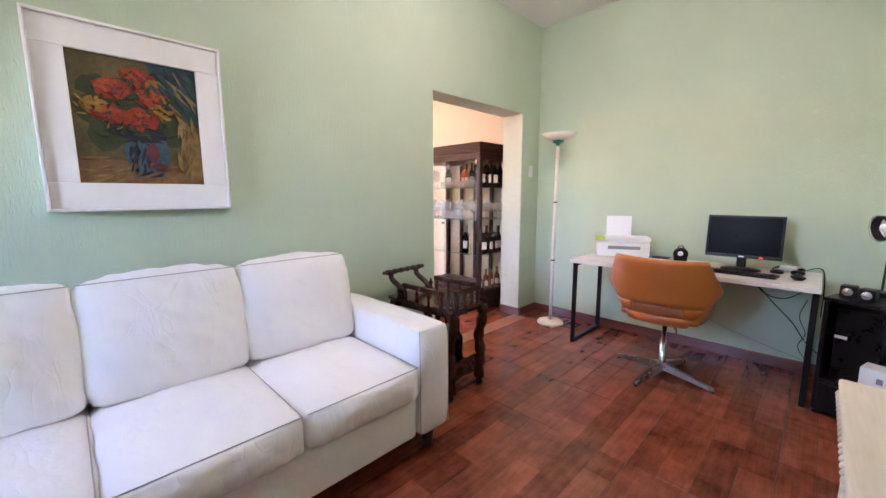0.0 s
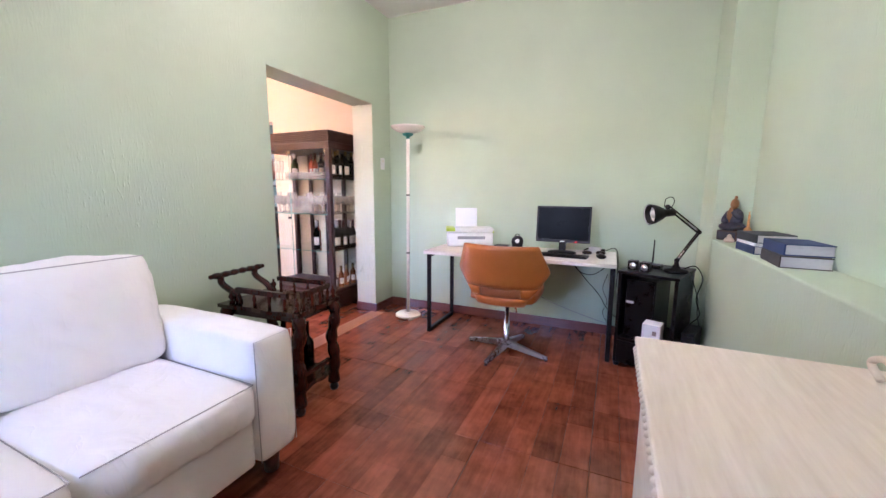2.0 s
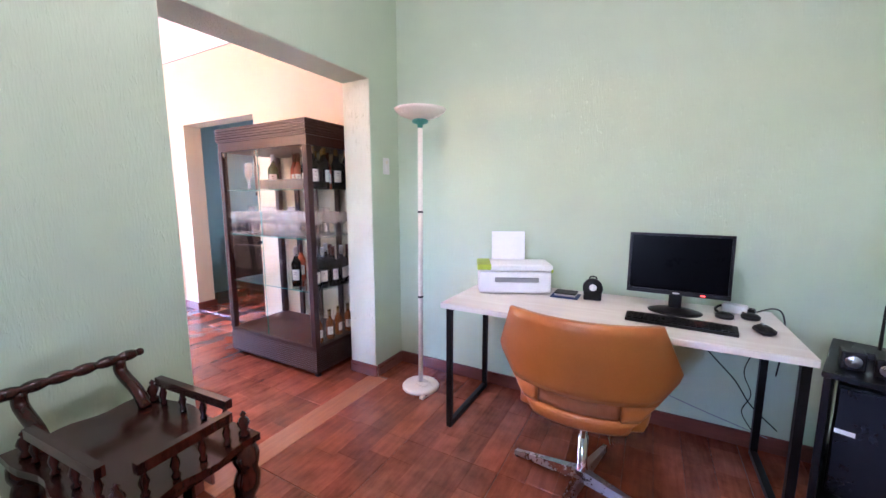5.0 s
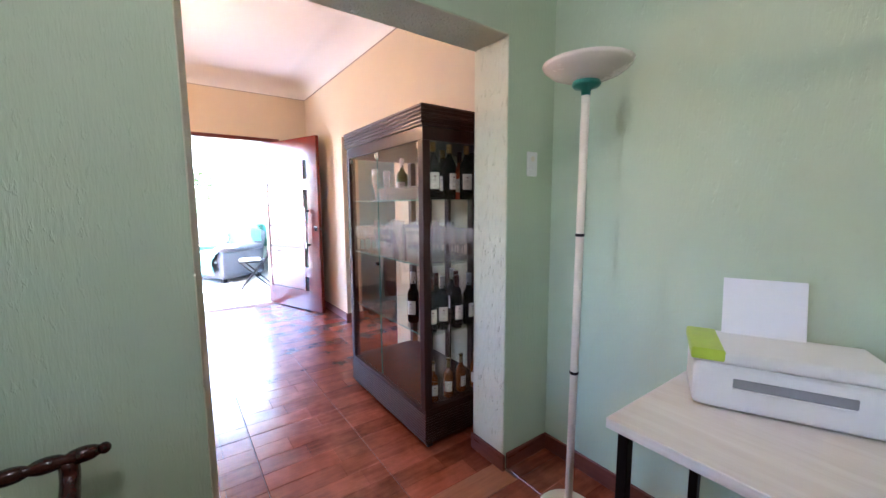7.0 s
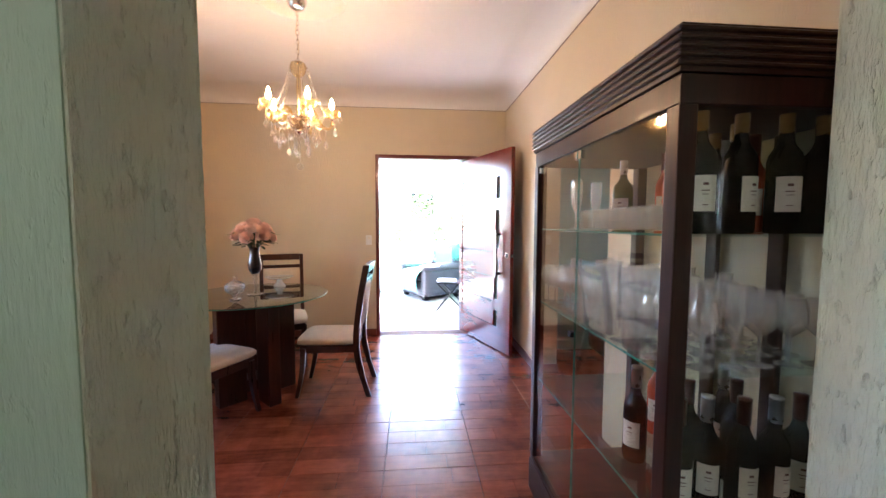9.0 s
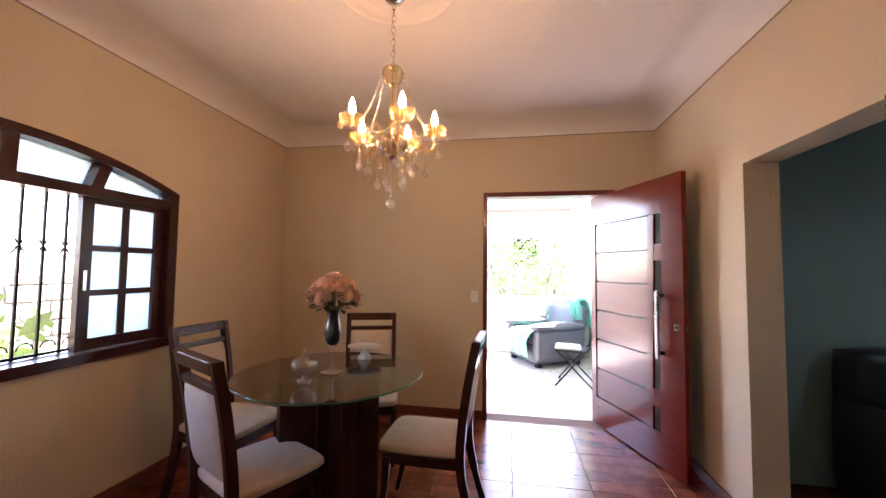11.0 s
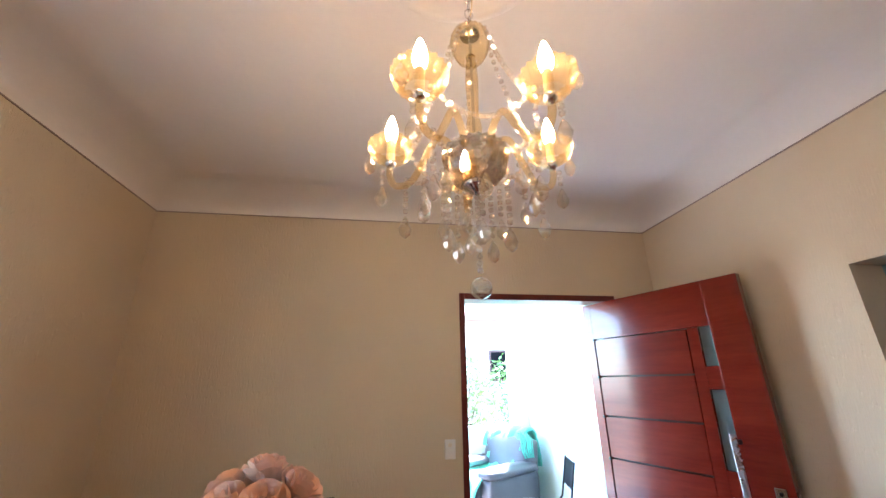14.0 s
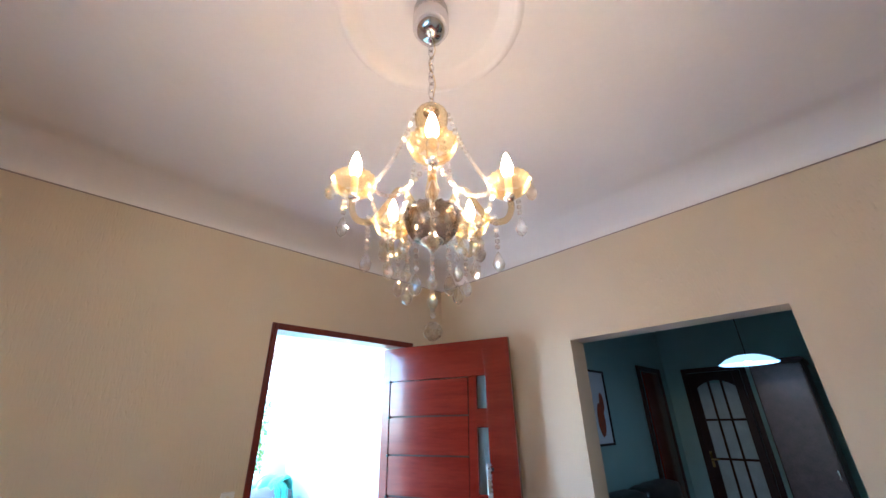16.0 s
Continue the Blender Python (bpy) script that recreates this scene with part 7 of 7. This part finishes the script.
for x in (-0.92, 0.0):
    part("back", pillow(B(), x + 0.005, 0.08, 0.30, x + 0.915, 0.31, 0.95, 0.03, 8, 0.012, x), BLACK_LEATHER, hs, "", True)
for x in (-1.04, 0.925):
    part("arm", pillow(B(), x, -0.55, 0.10, x + 0.12, 0.15, 0.66, 0.02, 5, 0.004), BLACK_LEATHER, hs, "", True)
for x in (-0.88, 0.88):
    for y in (-0.45, 0.05):
        part("foot", lathe(B(), ((0.025, 0), (0.03, 0.11)), 10, (x, y, 0)), BLACK_PLASTIC, hs)


# ---- porch ----
def make_armchair():
    a = thing("armchair", pose(-6.77, -0.77, 0, 0, 0, -60), "grey leather armchair draped with a mint knitted throw", "armchair")
    # faces +x of its own
    part("base", box(B(), -0.40, -0.40, 0.06, 0.42, 0.40, 0.34, 0.03, None, 3), GREY_LEATHER, a)
    part("seat_cushion", pillow(B(), -0.25, -0.27, 0.33, 0.44, 0.27, 0.47, 0.03, 7, 0.006), GREY_LEATHER, a, "", True)
    tilt = Matrix.Translation((-0.30, 0, 0.4)) @ Matrix.Rotation(radians(-12), 4, "Y") @ Matrix.Translation((0.30, 0, -0.4))
    part("backrest", pillow(B(), -0.47, -0.36, 0.30, -0.22, 0.36, 0.90, 0.045, 8, 0.008, 3, tilt), GREY_LEATHER, a, "", True)
    for sg in (1, -1):
        y0, y1 = sorted((sg * 0.275, sg * 0.46))
        part("arm", pillow(B(), -0.40, y0, 0.10, 0.42, y1, 0.55, 0.02, 7, 0.006, sg), GREY_LEATHER, a, "", True)
        part("arm_pad", pillow(B(), -0.38, y0 - 0.02, 0.545, 0.45, y1 + 0.02, 0.635, 0.03, 7, 0.008, sg + 4), GREY_LEATHER, a, "", True)
    for x in (-0.34, 0.36):
        for y in (-0.34, 0.34):
            part("foot", box(B(), x - 0.04, y - 0.04, 0, x + 0.04, y + 0.04, 0.0595, 0.006), BLACK_PLASTIC, a)
    return a


arm_chair = make_armchair()
th = thing("knitted_throw", pose(-6.77, -0.77, 0, 0, 0, -60), "mint green knitted throw hanging over the armchair", "throw")


def drape(path, y0, y1, seed, cuts=14):
    """A cloth strip laid along a path in x, z, with folds across its width."""
    pts = smooth_path([(x, 0, z) for x, z in path], 5)
    bm = B()
    g = []
    for i, p in enumerate(pts):
        nrm = Vector((pts[min(i + 1, len(pts) - 1)] - pts[max(i - 1, 0)])).normalized().cross(Vector((0, 1, 0)))
        row = []
        for k in range(cuts + 1):
            t = k / cuts
            y = y0 + (y1 - y0) * t + 0.02 * math.sin(i * 0.7 + seed)
            fold = 0.016 * math.sin(t * 17 + seed + i * 0.15) + 0.010 * noise.noise(Vector((t * 6, i * 0.3, seed)))
            row.append(bm.verts.new(p + Vector((0, y, 0)) - nrm * fold))
        g.append(row)
    for i in range(len(g) - 1):
        for k in range(cuts):
            bm.faces.new((g[i][k], g[i][k + 1], g[i + 1][k + 1], g[i + 1][k]))
    return bm


part("cloth", drape([(-0.62, 0.55), (-0.62, 0.86), (-0.50, 1.00), (-0.36, 0.93), (-0.26, 0.66), (-0.16, 0.54), (0.2, 0.535), (0.44, 0.525), (0.52, 0.42), (0.53, 0.16)], -0.30, 0.32, 1.0), TEAL_CLOTH, th, "", True)
part("cloth", drape([(-0.62, 0.72), (-0.60, 0.92), (-0.50, 1.01), (-0.37, 0.95), (-0.29, 0.76)], -0.40, 0.30, 4.0), TEAL_CLOTH, th, "", True)
for me_ob in th.children:
    sol = me_ob.modifiers.new("thickness", "SOLIDIFY")
    sol.thickness = 0.01
bm = B()
g = random.Random(2)
for k in range(16):
    y = 0.36 + 0.03 * g.random()
    x = -0.42 + k * 0.012
    tube(bm, smooth_path([(x, 0.28, 0.97), (x + 0.03, y, 0.90), (x + 0.05, y + 0.03, 0.78), (x + g.uniform(-0.02, 0.03), y + 0.02, 0.69)], 4), 0.006, 5)
tagged(part("fringe", bm, TEAL_CLOTH, th), kind="stuff")


def make_folding_chair():
    f = thing("folding_chair", pose(-5.56, -0.53, 0, 0, 0, -103), "black metal folding chair with white papers on the seat", "chair")
    for y in (-0.19, 0.19):
        part("front_leg", tube(B(), [(0.20, y, 0.008), (-0.20, y, 0.50), (-0.27, y, 0.86)], 0.010, 8), BLACK_STEEL, f, "", True)
        part("rear_leg", tube(B(), [(-0.24, y * 0.9, 0.008), (0.19, y * 0.9, 0.44)], 0.010, 8), BLACK_STEEL, f, "", True)
    for x, z in ((0.16, 0.06), (-0.24, 0.025)):
        part("foot_bar", tube(B(), [(x, -0.19, z), (x, 0.19, z)], 0.007, 8), BLACK_STEEL, f)
    part("seat", box(B(), -0.17, -0.19, 0.435, 0.21, 0.19, 0.452, 0.006), BLACK_STEEL, f)
    part("back_panel", box(B(), -0.012, -0.18, 0, 0.0, 0.18, 0.24, 0.005, Matrix.Translation((-0.225, 0, 0.62)) @ Matrix.Rotation(radians(-11), 4, "Y")), BLACK_STEEL, f)


make_folding_chair()
pp = thing("paper_stack", pose(-5.57, -0.57, 0.453, 0, 0, -98), "loose white papers on the folding chair seat", "papers")
for k in range(4):
    part("sheet", box(B(), -0.13, -0.17, 0.001 + 0.007 * k, 0.16, 0.15, 0.0065 + 0.007 * k, 0.001, pose(0.01 * (k % 2), 0.006 * k, 0, 0, 0, 5 * (k % 3) - 4)), PAPER, pp)


# ---- outdoors ----
hs2 = thing("neighbour_house", pose(-15.5, 0, -0.3), "white neighbouring house with a clay tile roof", "house")
part("wall", box(B(), -6, -9, 0, 0, 7, 4.15), HOUSE_WALL, hs2)
bm = B()
for k in range(64):
    y = -9.4 + k * 0.26
    p = [(0.75 - 3.6 * j / 6, y, 4.12 + 1.5 * j / 6) for j in range(7)]
    tube(bm, p, 0.10, 6)
tagged(part("roof_tiles", bm, ROOF_TILE, hs2, "rows of curved clay tiles"), kind="stuff")
part("roof", plate(B(), [(0.7, 4.02), (0.7, 4.10), (-3.0, 5.65), (-6.5, 4.10), (-6.5, 4.02)], -7.2, 9.4, RX), ROOF_TILE, hs2)
for y in (-4.2, -1.2, 1.6):
    w_ = part("window", box(B(), -0.02, y, 1.9, 0.03, y + 1.0, 3.0, 0.01), WINDOW_WOOD, hs2)
    part("pane", box(B(), 0.0305, y + 0.08, 1.98, 0.034, y + 0.92, 2.92), SCREEN, w_)


def make_bush(name, m, label, rx, ry, rz, count, seed, leafmat, size=0.12, trunk=0.4):
    b = thing(name, m, label, "bush" if "bush" in name else "tree")
    g = random.Random(seed)
    bm = B()
    for k in range(9):
        a = 2 * math.pi * k / 9
        tube(bm, smooth_path([(0.05 * math.cos(a), 0.05 * math.sin(a), 0), (rx * 0.3 * math.cos(a), ry * 0.3 * math.sin(a), trunk), (rx * 0.7 * math.cos(a), ry * 0.7 * math.sin(a), trunk + rz * g.uniform(0.7, 1.5))], 4), [0.035 * (1 - 0.08 * j) for j in range(9)], 6)
    part("trunk", bm, BARK, b, "", True)
    verts, faces = [], []
    for k in range(count):
        while True:
            u = Vector((g.uniform(-1, 1), g.uniform(-1, 1), g.uniform(-1, 1)))
            if 0.35 < u.length < 1 and noise.noise(u * 2.3 + Vector((seed, 0, 0))) > -0.22:
                break
        p = Vector((u.x * rx, u.y * ry, trunk + rz + u.z * rz))
        d = Vector((g.gauss(0, 1), g.gauss(0, 1), g.gauss(-0.2, 0.7))).normalized()
        s = d.cross(Vector((g.gauss(0, 1), g.gauss(0, 1), g.gauss(0, 1)))).normalized()
        L = size * g.uniform(0.6, 1.2)
        i0 = len(verts)
        verts += [p, p + d * L * 0.5 + s * L * 0.24, p + d * L, p + d * L * 0.5 - s * L * 0.24]
        faces.append((i0, i0 + 1, i0 + 2, i0 + 3))
    me = bpy.data.meshes.new("crown")
    me.from_pydata(verts, [], faces)
    me.materials.append(leafmat)
    ob = new("crown", me)
    ob.parent = b
    tagged(ob, kind="stuff")
    return b


make_bush("bush", pose(-10.2, -0.9, -0.3), "dense light green bush beyond the porch", 1.0, 1.3, 1.15, 5200, 1, LEAF_LIGHT)
make_bush("bush", pose(-9.6, -3.2, -0.3), "low green bush beyond the porch parapet", 0.8, 1.3, 0.75, 3000, 2, LEAF)
make_bush("bush", pose(-11.5, 1.6, -0.3), "green bush by the neighbouring house", 1.0, 1.2, 1.2, 3000, 5, LEAF)
make_bush("bush", pose(-2.62, -4.95, -0.3), "broad-leaved green plant outside the window", 0.35, 0.35, 0.6, 140, 7, LEAF_LIGHT, 0.26, 0.3)
make_bush("tree", pose(-0.9, -7.6, -0.3), "leafy garden tree overhanging the stone wall", 1.1, 0.8, 0.42, 1300, 9, LEAF, 0.16, 2.45)

# stone garden wall outside the window
gw = structure("garden_wall", box(B(), -9.0, -6.5, -0.3, 4.0, -6.25, 1.30), GARDEN_MORTAR, "rough stone garden wall outside the window", "wall")
g = random.Random(12)
z = -0.28
count = 0
while z < 1.28:
    hgt = g.uniform(0.16, 0.24)
    x = -5.6
    while x < 2.0:
        wd = g.uniform(0.22, 0.42)
        bm = B()
        box(bm, x + 0.008, -6.2505, z + 0.008, x + wd - 0.008, -6.21 + g.uniform(-0.012, 0.015), min(z + hgt - 0.008, 1.35), 0.014, None, 1)
        for v in bm.verts:
            v.co += Vector((g.uniform(-0.01, 0.01), 0, g.uniform(-0.01, 0.01)))
        if count < 300:
            part("stone", bm, STONE, gw)
        count += 1
        x += wd
    z += hgt

# ---- floor tiles: four strips each, broken at uneven lengths ----
TS, GAP = 0.52, 0.005


def tile_mesh(kind, w, l):
    g = random.Random(kind)
    bm = B()
    n = max(1, round(w / 0.13))
    for k in range(n):
        a, b = w * k / n, w * (k + 1) / n
        cuts = [0.0] + sorted([l * g.uniform(0.18, 0.82)] if g.random() < 0.8 else []) + [l]
        for c, d in zip(cuts, cuts[1:]):
            ea, eb = 0.0032 if k == 0 else 0.0011, 0.0032 if k == n - 1 else 0.0011
            ec, ed = 0.0032 if c == 0 else 0.0011, 0.0032 if d == l else 0.0011
            lo = [bm.verts.new(p) for p in ((a + ea * 0.3, c + ec * 0.3, -0.0035), (b - eb * 0.3, c + ec * 0.3, -0.0035), (b - eb * 0.3, d - ed * 0.3, -0.0035), (a + ea * 0.3, d - ed * 0.3, -0.0035))]
            hi = [bm.verts.new(p) for p in ((a + ea, c + ec, 0), (b - eb, c + ec, 0), (b - eb, d - ed, 0), (a + ea, d - ed, 0))]
            bm.faces.new(hi)
            for q in range(4):
                bm.faces.new((lo[q], lo[(q + 1) % 4], hi[(q + 1) % 4], hi[q]))
    return mesh_of("tile", bm, TILE)


meshes = {}


def lay(parent, x0, x1, y0, y1, ox, oy, seed):
    g = random.Random(seed)
    i0, i1 = math.floor((x0 - ox) / TS), math.ceil((x1 - ox) / TS)
    j0, j1 = math.floor((y0 - oy) / TS), math.ceil((y1 - oy) / TS)
    for i in range(i0, i1):
        for j in range(j0, j1):
            a, b, c, d = max(x0, ox + i * TS), min(x1, ox + (i + 1) * TS), max(y0, oy + j * TS), min(y1, oy + (j + 1) * TS)
            if b - a < 0.02 or d - c < 0.02:
                continue
            key = (round(b - a, 3), round(d - c, 3), g.randrange(7))
            if key not in meshes:
                meshes[key] = tile_mesh(key[2], b - a, d - c)
            ob = new("tile", meshes[key])
            ob.parent = parent
            ob.location = (a, c, 0)


living_floor = structure("floor_living", box(B(), 0.0905, -6.0, -0.006, XR, 0, -0.0042), GROUT, "reddish brown wood-look ceramic floor in the living room", "floor")
lay(living_floor, 0.0905, XR, -6.0, 0, 0.0905, -0.30, 3)
lay(living_floor, 0.0, 0.0905, -6.0, OY0, 0.0905, -0.30, 4)
lay(living_floor, 0.0, 0.0905, OY1, 0, 0.0905, -0.30, 4)
dining_floor = structure("floor_dining", box(B(), XD, YW, -0.006, -0.0605, 0, -0.0042), GROUT, "reddish brown wood-look ceramic floor in the dining room", "floor")
lay(dining_floor, XD, -0.0605, YW, 0, -1.06 - TS * 6, -0.795 - TS * 6, 5)
hall_floor = structure("floor_hall", box(B(), HX0, 0.0005, -0.006, HX1, HY, -0.0042), GROUT, "dim wood-look ceramic hall floor", "floor")
lay(hall_floor, O2a, O2b, 0.0, 0.186, -1.06 - TS * 6, -0.795, 6)
lay(hall_floor, HX0, HX1, 0.186, HY, -1.06 - TS * 6, -0.795, 7)
structure("threshold", box(B(), -0.06, OY0 - 0.0, -0.004, 0.09, OY1, 0.001, 0.001), THRESHOLD, "lighter wooden floor strip in the opening", "threshold")
